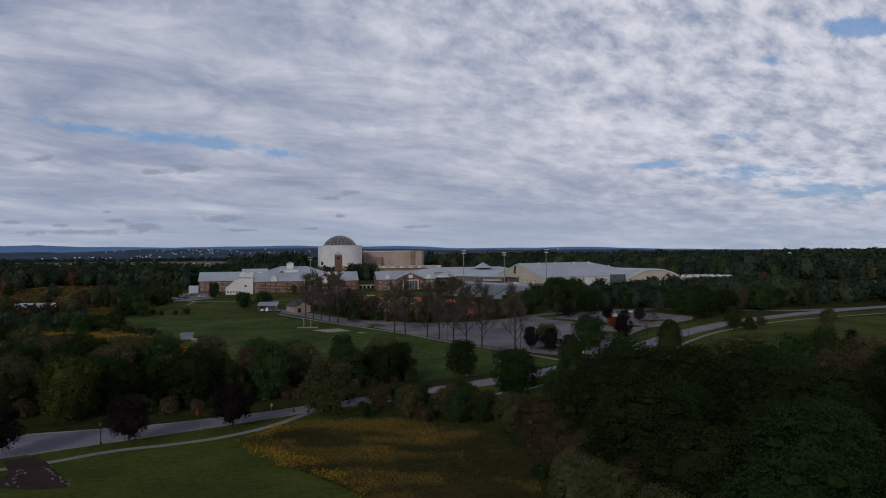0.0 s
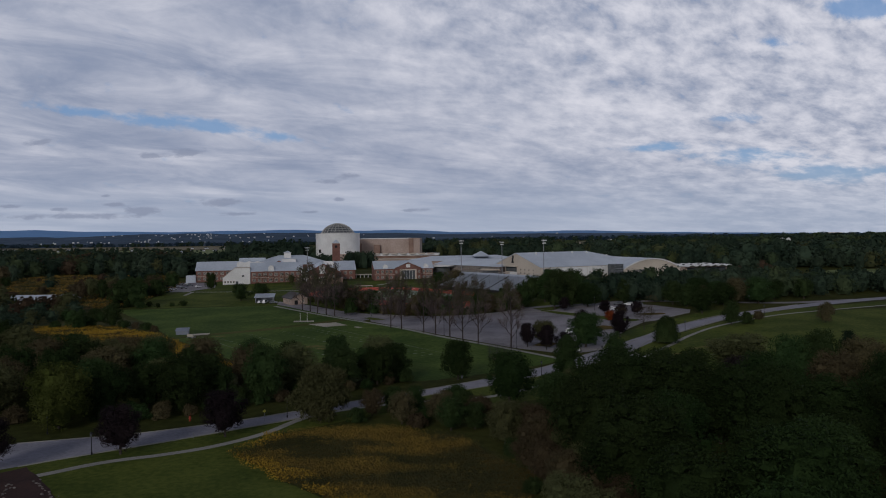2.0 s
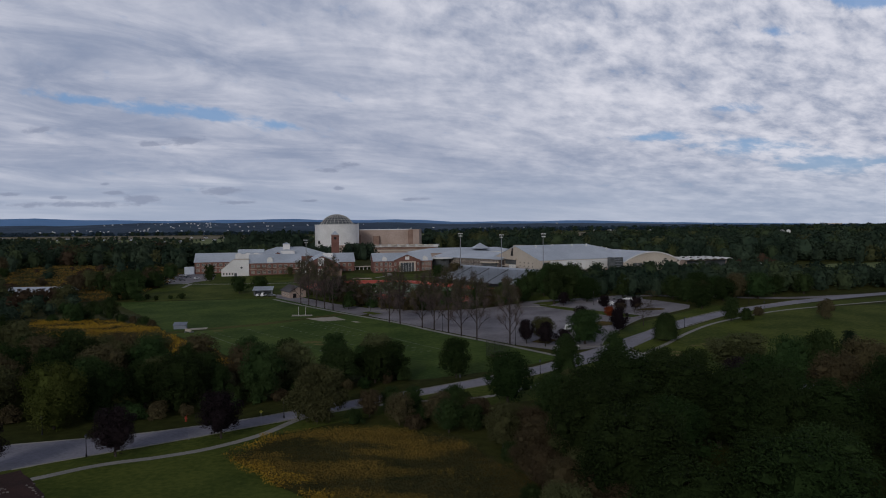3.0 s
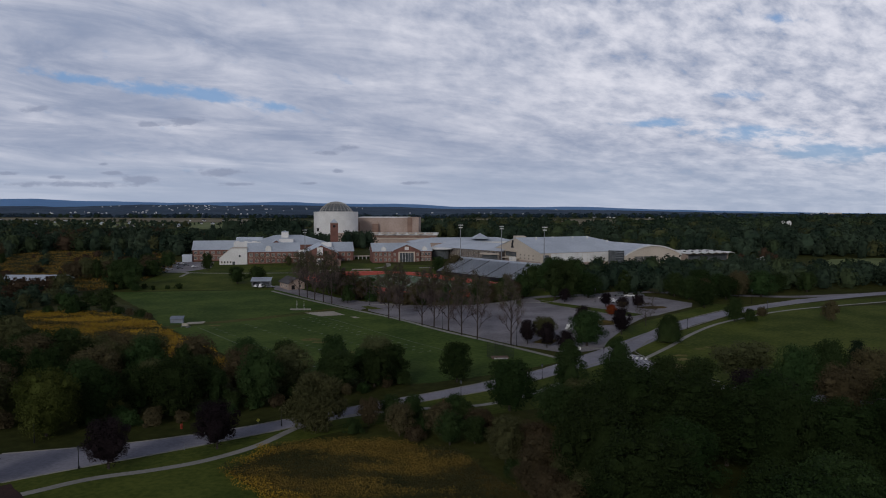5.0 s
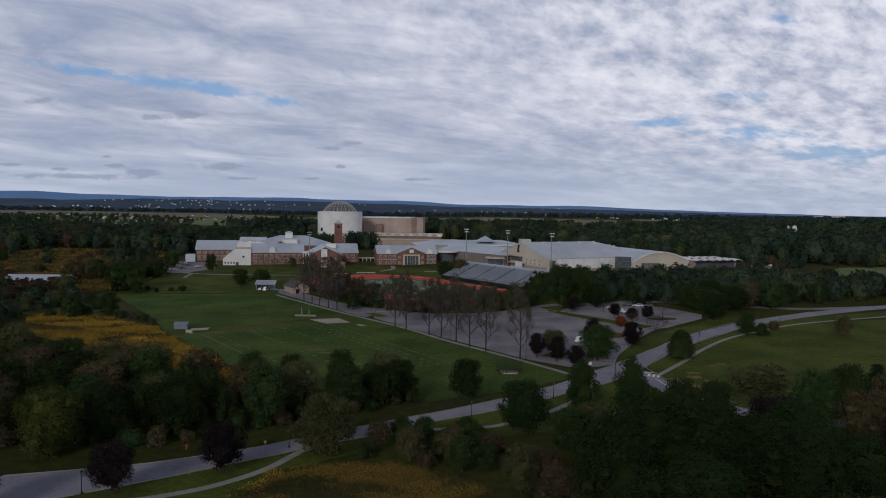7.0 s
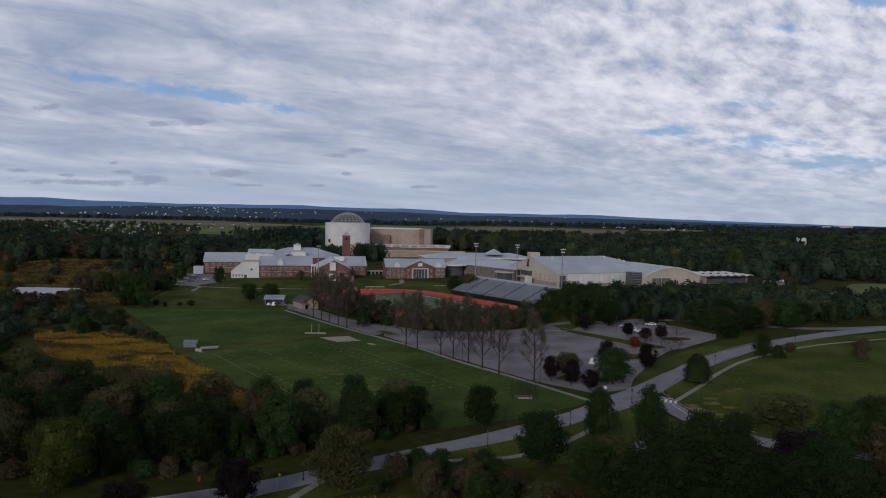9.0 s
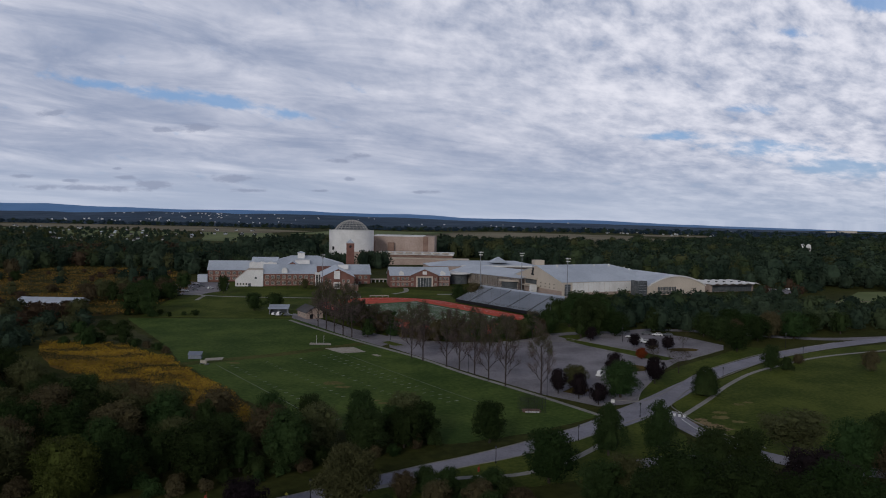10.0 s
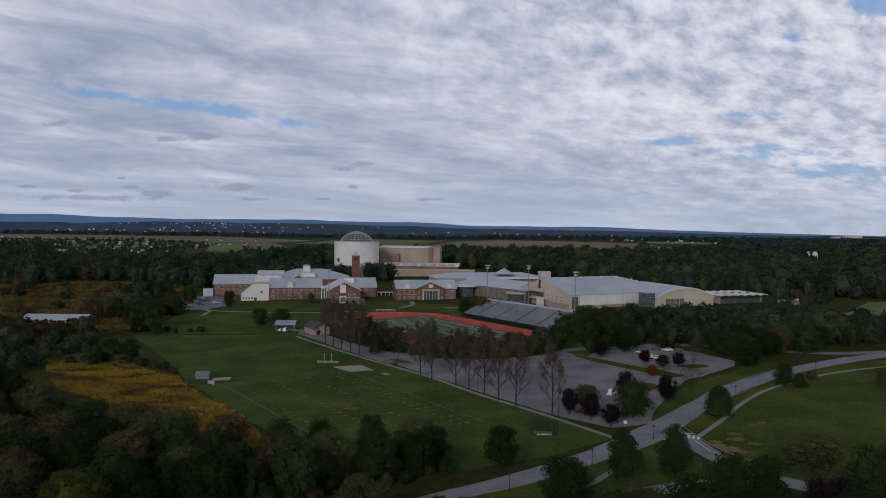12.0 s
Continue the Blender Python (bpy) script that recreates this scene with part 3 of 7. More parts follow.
M["dry_turf"] = material("browned_turf", (0.040, 0.056, 0.014), (0.105, 0.098, 0.032), 0.06, 0.8, 0.95, space="World", gloss=0.04)
M["dry"] = material("dry_grass", (0.10, 0.095, 0.030), (0.19, 0.16, 0.065), 0.2, 1.2, 0.95, space="World", gloss=0.04)
for k, (x, y, r) in enumerate([(66.2, 214.2, 2.4), (67.9, 219.2, 1.8), (70.1, 210.3, 1.6), (76.0, 227.8, 1.6), (79.6, 229.9, 1.2)]):
    blot(x, y, r, 70 + k, "dry", "worn dry patch in the lawn")
M["sand"] = material("sandy_bare_soil", (0.13, 0.10, 0.05), (0.27, 0.20, 0.11), 0.25, 1.5, 0.95, space="World", gloss=0.04)
for k, (x, y, r) in enumerate([(60.1, 209.1, 2.0), (61.9, 206.3, 2.4), (64.2, 203.9, 1.8), (60.5, 212.1, 1.4)]):
    blot(x, y, r, 90 + k, "sand", "bare sandy patch in the lawn")
for k, (x, y, r) in enumerate([(-47.8, 247.2, 3.2), (-43.8, 242.2, 2.2), (-28.7, 223.0, 1.5), (-25.7, 220.0, 1.2), (-30.7, 226.0, 1.0), (-90.3, 275.9, 2.0)]):
    blot(x, y, r, 80 + k, "dry", "worn dry patch in the turf")
patch("unmown_strip", [at_field((-95.4, 271.7), -10, -14), at_field((-95.4, 271.7), -4, -14), at_field((-95.4, 271.7), -5, 66), at_field((-95.4, 271.7), -11, 66)], 0.04, "dry_turf", "lighter strip of longer grass across the field", "lawn")

STADIUM = (-26.4, 391.2)

# practice field lines
FIELD = np.array([-95.4, 271.7])


def stroke(p, q, half, z, mat):
    p, q = np.array(p), np.array(q)
    d = (q - p) / np.hypot(*(q - p))
    n = np.array([-d[1], d[0]]) * half
    me = mesh_from("line", [(*(p + n), z), (*(p - n), z), (*(q - n), z), (*(q + n), z)], [(0, 1, 2, 3)], M[mat])
    if me.polygons[0].normal.z < 0:
        me.flip_normals()
    return drape(me)


M["worn_line"] = material("worn_bay_paint", (0.20, 0.19, 0.21), (0.36, 0.35, 0.36), 0.2, 1.5, 0.9, space="World")
M["faint"] = material("faded_line_paint", (0.095, 0.125, 0.075), (0.21, 0.225, 0.17), 0.1, 0.5, 0.95, space="World")
M["chalk"] = material("chalk_line", (0.15, 0.18, 0.13), (0.30, 0.32, 0.27), 0.1, 0.5, 0.95, space="World")
lines = thing("field_lines", "faded white lines and yard marks on the turf", "field markings", kind="structure")
part("sideline", stroke(at_field(FIELD, 0, 0), at_field(FIELD, 92, 0), 0.14, 0.06, "faint"), lines)
part("sideline", stroke(at_field(FIELD, 0, 48.6), at_field(FIELD, 92, 48.6), 0.12, 0.06, "faint"), lines)
for k in range(1, 21):
    for b in (4.5, 7.5, 17.5, 31, 41, 44):
        if (k * 7 + int(b) * 3) % 7:
            part("yard_mark", stroke(at_field(FIELD, k * 4.4, b - 0.7), at_field(FIELD, k * 4.4, b + 0.7), 0.20, 0.06, "faint" if (k + int(b)) % 2 else "chalk"), lines)

bays = thing("bay_lines", "worn pale parking bay lines on the asphalt", "bay lines", kind="structure")
for row, (a0, b0, num) in enumerate([(8, 12, 22), (8, 26, 22), (10, 44, 18)]):
    for k in range(num):
        q = at_field((-36.5, 309.8), a0 + k * 2.9, b0)
        part("bay_line", stroke(q, at_field((-36.5, 309.8), a0 + k * 2.9, b0 + 4.6), 0.06, 0.052, "worn_line"), bays)

# road markings
marks = thing("road_markings", "white crosswalk bars and edge lines on the asphalt", "road markings", kind="structure")
for k in range(6):
    c = np.array([50.7 + k * 1.22, 218.0 - k * 0.56])
    part("crosswalk_bar", stroke(c + (-0.5, -1.5), c + (0.5, 1.5), 0.36, 0.085, "paint"), marks)
part("stop_line", stroke((50.7, 220.3), (57.1, 218.7), 0.22, 0.085, "paint"), marks)
for p, q in (((55.2, 212.7), (56.4, 204.6)), ((56.4, 204.6), (60.1, 197.2))):
    part("centre_line", stroke(p, q, 0.1, 0.085, "paint"), marks)

# kerbs of the roads
def kerb(line, label="pale concrete kerb along the asphalt"):
    pts = smooth_line(line, 5)
    a, b = ribbon(pts, 0.10)
    return thing("kerb", label, "kerb", kind="structure", me=strip_mesh("kerb", a, b, 0.17, M["concrete"], 0.2))


kerb([(58.8, 231.3), (55.9, 225.6), (56.5, 219.5), (58.1, 210.6), (61.9, 200.6), (69.1, 188.4)])
kerb([(58.8, 231.3), (65.7, 243.6), (80.4, 259.6), (103.1, 283.8), (119.0, 298.4), (146.5, 317.6)])
kerb([(39.8, 231.6), (48.8, 230.6), (58.9, 242.3), (74.4, 265.2), (88.8, 281.0), (107.3, 298.2), (121.3, 307.2), (151.3, 328.4)])
kerb([(39.9, 208.9), (46.1, 213.6), (50.0, 211.4), (52.6, 205.0), (55.3, 196.8)])
kerb([(23.8, 191.3), (32.5, 201.0), (39.9, 208.9)])
kerb([(-71.2, 115.0), (-65.0, 120.0), (-51.1, 130.4), (-39.6, 139.7), (-33.2, 144.9), (-16.8, 159.4), (-4.6, 168.6), (8.5, 177.7), (23.5, 191.1)])
kerb([(-79.9, 129.0), (-66.9, 133.3), (-57.8, 136.8), (-49.0, 141.8), (-40.5, 147.1), (-32.8, 153.3), (-13.0, 169.5), (-5.4, 175.2), (6.9, 185.5), (20.0, 198.0), (32.4, 210.8)])



kerb([(40.8, 325.4), (8.0, 323.9), (-38.0, 326.4)])
kerb([(47.0, 229.5), (50.7, 241.4), (57.0, 255.0), (64.0, 270.0), (74.0, 286.0), (85.5, 296.1), (98.2, 308.7)])
kerb([(38.5, 331.5), (50.8, 317.6), (60.0, 307.0), (66.4, 301.2)])
kerb([(45.9, 313.1), (56.7, 299.6), (63.0, 290.9), (70.0, 287.3)])


# ---- trees ----
RNG = np.random.default_rng(7)


def leaf_quads(pts, size, rng, droop=0.0, out=None):
    """Loose leaf shaped faces; with out they turn their faces that way, more or less."""
    n = len(pts)
    face = rng.normal(size=(n, 3))
    if out is not None:
        face = out + face * 0.75
    face /= np.linalg.norm(face, axis=1)[:, None]
    a = np.cross(face, rng.normal(size=(n, 3)))
    a[:, 2] -= droop
    a /= np.linalg.norm(a, axis=1)[:, None] + 1e-9
    b = np.cross(face, a)
    s = size * rng.uniform(0.6, 1.3, n)[:, None]
    a, b = a * s * (1.1 + droop), b * s * 0.54
    return np.stack([pts - a, pts + b * 0.9 - a * 0.15, pts + a, pts - b * 0.9 + a * 0.1], axis=1)


PROFILE = {"round": (lambda h: 0.48 * math.sin(math.pi * min(max(h * 0.90 + 0.08, 0), 1)) ** 0.55, 0.24),
           "tall": (lambda h: 0.30 * math.sin(math.pi * min(max(h * 0.88 + 0.10, 0), 1)) ** 0.65, 0.22),
           "oval": (lambda h: 0.42 * min(1.0, (h + 0.08) / 0.30) ** 0.5 * max(0.0, 1 - h) ** 0.50 * 1.12, 0.2),
           "cone": (lambda h: 0.34 * (1.02 - h) ** 0.8, 0.18),
           "dome": (lambda h: 0.46 * max(0.0, 1 - h ** 2.6) ** 0.5, 0.05),
           "vase": (lambda h: 0.60 * (0.25 + 0.75 * h) * max(0.0, 1 - (max(h - 0.55, 0) / 0.46) ** 2) ** 0.5, 0.2),
           "shrub": (lambda h: 0.75 * max(0.0, 1 - h ** 2) ** 0.5, 0.28)}


def lobe_quads(c, r, rng):
    """A rough rounded mass of twigs and leaves: uneven rings of quads about a centre."""
    rings = []
    for h in (-0.8, -0.1, 0.55, 0.95):
        w = math.sqrt(1 - h * h)
        rings.append([c + r * np.array([w * math.cos(a), w * math.sin(a), h * 0.9]) * rng.uniform(0.55, 1.1) for a in (k * math.pi / 3 for k in range(6))])
    return [(rings[i][k], rings[i][(k + 1) % 6], rings[i + 1][(k + 1) % 6], rings[i + 1][k]) for i in range(3) for k in range(6)]


def lobed_crown(shape, rng, lobes, n, leaf, droop=0.0):
    """Leaves of a crown of height 1 that bulges in boughs of uneven size, with gaps between them."""
    prof = PROFILE[shape][0]
    top = max(prof(h / 20) for h in range(1, 20))
    mids, sizes = [], []
    for k in range(lobes):
        h = 0.08 + 0.82 * ((k + 0.5) / lobes) ** 0.9 + rng.uniform(-0.06, 0.06)
        h = min(max(h if shape != "vase" else 0.22 + 0.72 * h, 0.06), 0.93)
        r = top * rng.uniform(0.22, 0.50) * (0.55 + 0.5 * prof(h) / top)
        a = k * 2.399 + rng.uniform(-0.6, 0.6)
        reach = max(0.0, prof(h) * rng.uniform(0.74, 1.10) - r * 0.85)
        mids.append((reach * math.cos(a), reach * math.sin(a), min(h, 1.0 - r * 0.85)))
        sizes.append(r)
    mids, sizes = np.array(mids), np.array(sizes)
    mass = [q for c, r in zip(mids, sizes) for q in lobe_quads(c, r * 0.50, rng)]
    hs = (0.08, 0.25, 0.45, 0.65, 0.80)
    ring = [[(math.cos(k * math.pi / 5) * prof(h) * w, math.sin(k * math.pi / 5) * prof(h) * w, h) for k, w in ((k, rng.uniform(0.36, 0.58)) for k in range(10))] for h in hs]
    if shape != "vase":
        mass += [(ring[i][k], ring[i][(k + 1) % 10], ring[i + 1][(k + 1) % 10], ring[i + 1][k]) for i in range(4) for k in range(10)]
    share = sizes ** 2 / (sizes ** 2).sum()
    pick = rng.choice(lobes, size=n, p=share)
    way_ = rng.normal(size=(n, 3)) + mids[pick] * np.array([1.6, 1.6, 0]) + np.array([0, 0, 0.35])
    way_ /= np.linalg.norm(way_, axis=1)[:, None]
    # sprays: the leaves gather on twigs that stick out by different lengths
    key = np.sin(way_ @ np.array([9.1, 5.3, 7.7]) + pick) * 0.5 + 0.5
    reach = rng.uniform(0.55, 0.98, n) + 0.24 * key * rng.random(n)
    p = mids[pick] + way_ * (sizes[pick] * reach)[:, None] * np.array([1, 1, 0.92])
    return np.concatenate([leaf_quads(p, leaf, rng, droop, way_ * 0.55), np.array(mass)])


def crown_array(shape, rng, count, n, leaf, droop=0.0, core=0.05, align=0.75):
    """Leaves of a crown of height 1, in sprays over an uneven outline, with the inner mass of boughs behind them."""
    prof, rough = PROFILE[shape]
    seed = float(rng.uniform(0, 100))

    def bulge(ang, h):
        v = Vector((math.cos(ang) * 1.6, math.sin(ang) * 1.6, h * 3.4 + seed))
        b = 1 + rough * 1.9 * (noise.noise(v) * 0.7 + noise.noise(v * 2.3) * 0.5)
        if shape == "cone":
            b *= 0.72 + 0.4 * (1 - (h * 9 % 1))
        return b

    m = count * 10
    hs = np.sqrt(rng.random(m)) if shape == "vase" else rng.beta(1.25, 1.0, m)
    an = rng.uniform(0, 2 * math.pi, m)
    sp, out = np.zeros((m, 3)), np.zeros((m, 3))
    for k in range(m):
        h = float(hs[k])
        r = prof(h) * bulge(an[k], h) * rng.uniform(0.80, 1.03)
        slope = (prof(min(h + 0.03, 0.999)) - prof(max(h - 0.03, 0.001))) / 0.06
        sp[k] = (r * math.cos(an[k]), r * math.sin(an[k]), h)
        out[k] = (math.cos(an[k]), math.sin(an[k]), -slope)
    out /= np.linalg.norm(out, axis=1)[:, None]
    pick = rng.integers(m, size=n)
    reach = np.abs(rng.normal(size=n))[:, None] * ((0.012 if shape in ("dome", "oval") else 0.030) if shape != "shrub" else 0.06)
    up = np.array([0, 0, 0.5])
    p = sp[pick] + (out[pick] + up) * reach + rng.normal(size=(n, 3)) * (0.020 if shape != "shrub" else 0.045)
    leaves = leaf_quads(p, leaf, rng, droop, out[pick] * align)
    if not core:
        return leaves
    # the inner mass of boughs fills the crown
    hs = (0.06, 0.20, 0.34, 0.48, 0.60, 0.70, 0.78)
    ring = [[(math.cos(a) * r, math.sin(a) * r, h) for a, r in ((k * math.pi / 6, prof(h) * bulge(k * math.pi / 6, h) * 0.78) for k in range(12))] for h in hs]
    mass = np.array([(ring[i][k], ring[i][(k + 1) % 12], ring[i + 1][(k + 1) % 12], ring[i + 1][k]) for i in range(len(hs) - 1) for k in range(12)])
    k = max(60, n // 4)
    hs, an = rng.beta(1.2, 1.1, k) * 0.94, rng.uniform(0, 2 * math.pi, k)
    rr = np.array([prof(float(h)) * bulge(a, float(h)) for h, a in zip(hs, an)]) * rng.uniform(0.50, 0.86, k)
    inner = leaf_quads(np.column_stack([rr * np.cos(an), rr * np.sin(an), hs]), core, rng)
    return np.concatenate([leaves, inner, mass])


def trunk_build(rng, height, clear, radius, shape="round", limbs=7):
    """A tapered trunk with limbs, up into the crown."""
    b = Build()
    lean = rng.uniform(-0.03, 0.03, 2) * height
    top = height * 0.8
    pts = [(0, 0, -0.2), (0, 0, 0.35), (lean[0] * 0.3, lean[1] * 0.3, clear), (lean[0] * 0.7, lean[1] * 0.7, (clear + top) / 2), (lean[0], lean[1], top)]
    b.tube(pts, [radius * 1.5, radius, radius * 0.8, radius * 0.5, radius * 0.12], 6)
    for i in range(limbs):
        z0 = clear + (top - clear) * (i + 0.3) / limbs * 0.75
        ang = i * 2.4 + rng.uniform(-0.4, 0.4)
        reach = height * (0.30 if shape != "cone" else 0.2) * rng.uniform(0.7, 1.1)
        rise = reach * rng.uniform(0.5, 1.0)
        c, s_ = math.cos(ang), math.sin(ang)
        b.tube([(0, 0, z0), (c * reach * 0.5, s_ * reach * 0.5, z0 + rise * 0.6), (c * reach, s_ * reach, z0 + rise)],
               [radius * 0.45, radius * 0.28, radius * 0.06], 4)
    return b


TREES = {}
SPECIES = {
    # name: shape, lobes, leaves, leaf size in parts of the height, clear trunk share, leaf material, trunk radius, variants, label
    "maple": ("round", 22, 2300, 0.025, 0.07, "leaf", 0.020, 3, "broad green maple with a full uneven crown"),
    "oak": ("round", 24, 2300, 0.025, 0.06, "leaf_dark", 0.022, 3, "dark green oak with a heavy crown"),
    "tall": ("tall", 24, 2200, 0.022, 0.05, "leaf_dark", 0.016, 3, "tall narrow dark green tree"),
    "olive": ("round", 22, 2300, 0.024, 0.07, "leaf_olive", 0.018, 2, "olive tinted tree turning early in autumn"),
    "brown": ("round", 20, 2100, 0.024, 0.07, "leaf_brown", 0.018, 2, "tree with browning autumn leaves"),
    "lime": ("round", 24, 3600, 0.022, 0.03, "leaf_lime", 0.018, 1, "yellow green tree at the edge of the wood"),
    "purple": ("round", 20, 2400, 0.026, 0.15, "leaf_purple", 0.020, 2, "small round tree with dark purple leaves"),
    "pine": ("cone", 30, 2600, 0.022, 0.06, "needle", 0.016, 2, "dark pointed conifer with ragged boughs"),
    "pear": ("oval", 28, 2800, 0.022, 0.08, "leaf_dark", 0.018, 2, "upright dark green street tree"),
    "linden": ("dome", 60, 6000, 0.020, 0.05, "leaf_dark", 0.024, 1, "dense dome shaped tree clipped round"),
    "vase": ("vase", 70, 2600, 0.024, 0.22, "leaf_olive", 0.024, 1, "spreading tree with thin brownish crown and open limbs"),
    "willow": ("round", 26, 3000, 0.024, 0.05, "leaf_olive", 0.024, 1, "willow with grey green drooping crown"),
    "thin": ("vase", 40, 2200, 0.020, 0.22, "leaf_brown", 0.016, 1, "thin young tree with sparse brown leaves"),
    "orange": ("round", 14, 1200, 0.035, 0.1, "leaf_orange", 0.02, 1, "small bright orange autumn tree"),
    "shrub": ("shrub", 14, 1100, 0.050, 0.0, "leaf", 0.02, 2, "low green shrub with loose twigs"),
    "shrub_brown": ("shrub", 14, 1100, 0.050, 0.0, "leaf_brown", 0.02, 2, "low shrub with browning leaves"),
    "shrub_dark": ("shrub", 14, 1100, 0.050, 0.0, "leaf_dark", 0.02, 2, "low shrub with dark green leaves"),
}


def species_meshes(kind, near):
    """Trunk and crown meshes of a kind; those that stand near carry finer leaves."""
    if (kind, near) in TREES:
        return TREES[kind, near]
    shape, lobes, n, leaf, clear, mat, rad, variants, label = SPECIES[kind]
    rng = np.random.default_rng(sum(ord(c) for c in kind) * 13 + near)
    made = []
    for k in range(variants):
        if shape in ("round", "tall", "shrub", "oval") or kind == "vase":
            q = lobed_crown(shape, rng, (20, 30, 38)[near] if shape != "shrub" else 12, (int(n * 1.3), int(n * 3.0), int(n * 5.0))[near], leaf * (0.95, 0.70, 0.56)[near], 0.9 if kind == "willow" else 0.0)
        else:
            q = crown_array(shape, rng, lobes, (int(n * 0.8), int(n * 1.7), int(n * 2.4))[near], leaf * (0.85, 0.58, 0.46)[near], core=0 if shape == "vase" else 0.030)
        q = q * np.array([1, 1, 1 - clear]) + np.array([0, 0, clear])
        crown = quads_mesh(kind + "_crown", q, M[mat])
        trunk = trunk_build(rng, 1.0, max(clear, 0.05), rad, shape, 10 if shape == "vase" else 3 if shape == "shrub" else 5).mesh(kind + "_trunk", M["bark"])
        made.append((trunk, crown))
    TREES[kind, near] = made
    return made


def plant(kind, x, y, height, wide=1.0, group="", label=""):
    made = species_meshes(kind, 2 if y < 146 and x > 5 else 1 if y < 215 or (x > 0 and y < 345) else 0)
    trunk, crown = made[int(RNG.integers(len(made)))]
    is_shrub = kind.startswith("shrub")
    ob = thing("shrub" if is_shrub else "tree", label or SPECIES[kind][8], "shrub" if is_shrub else "tree", group)
    ob.matrix_world = Matrix.LocRotScale((x, y, rise(x, y)), Euler((0, 0, float(RNG.uniform(0, 6.28)))), (height * wide, height * wide, height))
    part("trunk", trunk, ob)
    part("crown", crown, ob)
    return ob


def inside(poly, x, y):
    hit = False
    for (x0, y0), (x1, y1) in zip(poly, poly[1:] + poly[:1]):
        if (y0 > y) != (y1 > y) and x < (x1 - x0) * (y - y0) / (y1 - y0) + x0:
            hit = not hit
    return hit


def scatter(poly, gap, rng, tries=30):
    """Points in a polygon, at least gap apart."""
    xs, ys = [p[0] for p in poly], [p[1] for p in poly]
    pts, cells = [], {}
    for _ in range(int((max(xs) - min(xs)) * (max(ys) - min(ys)) / gap ** 2 * tries / 6)):
        x, y = rng.uniform(min(xs), max(xs)), rng.uniform(min(ys), max(ys))
        if not inside(poly, x, y):
            continue
        c = (int(x // gap), int(y // gap))
        if any((x - u) ** 2 + (y - v) ** 2 < gap * gap for i in (-1, 0, 1) for j in (-1, 0, 1) for u, v in cells.get((c[0] + i, c[1] + j), ())):
            continue
        cells.setdefault(c, []).append((x, y))
        pts.append((x, y))
    return pts


def wood(poly, gap, kinds, heights, seed, group):
    rng = np.random.default_rng(seed)
    for x, y in scatter(poly, gap, rng):
        kind = kinds[int(rng.integers(len(kinds)))]
        h = rng.uniform(*heights) * (0.45 if kind.startswith("shrub") else 1)
        plant(kind, x, y, h, rng.uniform(0.9, 1.2), group)


# single trees that stand out
plant("purple", -57.0, 122.0, 9.1, 0.95, "street trees", "round purple leaved tree on the road verge")
plant("purple", -42.0, 133.1, 9.2, 0.97, "street trees", "round purple leaved tree on the road verge")
plant("purple", -75.3, 112.4, 9.1, 1.0, "street trees", "round purple leaved tree on the road verge")
plant("lime", -77.8, 139.7, 13.7, 1.0)
plant("maple", 1.9, 187.2, 10.6, 0.95, label="green maple standing alone on the field edge")
plant("linden", 69.4, 237.6, 8.8, 1.06)
plant("maple", 13.7, 160.7, 11.6, 1.15, label="rounded tree beside the road with thinning crown")
plant("pear", 42.2, 184.0, 13.0, 0.92)
plant("pear", 29.5, 180.3, 12.4, 1.0)
plant("oak", 49.1, 166.1, 11.5, 1.0)
plant("oak", 56.6, 166.9, 11.0, 1.0)
plant("vase", 70.0, 176.0, 12.9, 1.42)
plant("purple", 64.0, 150.0, 12.2, 1.3, label="broad copper tree with dark purple leaves")
plant("oak", 78.5, 166.6, 14.0, 0.85, label="dark blue green tree with dense crown")
plant("oak", 88.0, 170.5, 14.5, 0.75, label="dark blue green tree with dense crown")
plant("brown", 96.7, 168.1, 12.9, 1.1)
plant("brown", 84.5, 157.6, 12.0, 1.1)
plant("oak", 22.5, 149.6, 8.9, 1.2)
plant("olive", 28.6, 153.5, 8.9, 1.2)
plant("maple", 34.5, 136.1, 16.0, 1.25, label="large green tree in the dense grove")
plant("maple", 43.4, 129.0, 16.0, 1.2, label="large green tree in the dense grove")
for x_, y_, h_, w_ in ((24.3, 238.2, 7.9, 0.75), (29.9, 232.4, 7.9, 0.78), (34.8, 226.2, 6.6, 0.95), (57.3, 251.7, 9.0, 0.80), (63.4, 312.1, 6.0, 0.95), (68.7, 304.4, 5.2, 1.10), (75.5, 306.7, 5.8, 1.0), (47.9, 325.5, 6.2, 0.85)):
    plant("purple", x_, y_, h_, w_, "car park trees", "small purple leaved tree in the car park island")
plant("olive", 30.2, 244.4, 8.2, 1.25, "car park trees", "broad olive green tree in the car park island")
plant("oak", 42.8, 234.6, 11.3, 1.28, "car park trees", "large dark green tree at the car park corner")
plant("purple", 45.0, 256.2, 9.4, 0.75, "car park trees", "dark purple tree behind the large green one")
plant("thin", 69.3, 267.3, 8.0, 1.0, "car park trees", "thin young tree on the grass strip")
plant("thin", 82.7, 310.5, 7.2, 0.75, "car park trees", "thin young tree on the grass strip")
plant("thin", 64.5, 284.5, 6.0, 0.9, "car park trees", "thin young tree on the grass strip")
plant("orange", 61.4, 289.6, 4.5, 1.1, label="small tree with bright orange autumn leaves")
plant("maple", 102.4, 305.4, 11.7, 1.08, "car park trees", "broad green maple at the edge of the car park")
plant("maple", 60.3, 337.6, 11.2, 1.3, "car park trees", "broad green maple at the edge of the car park")
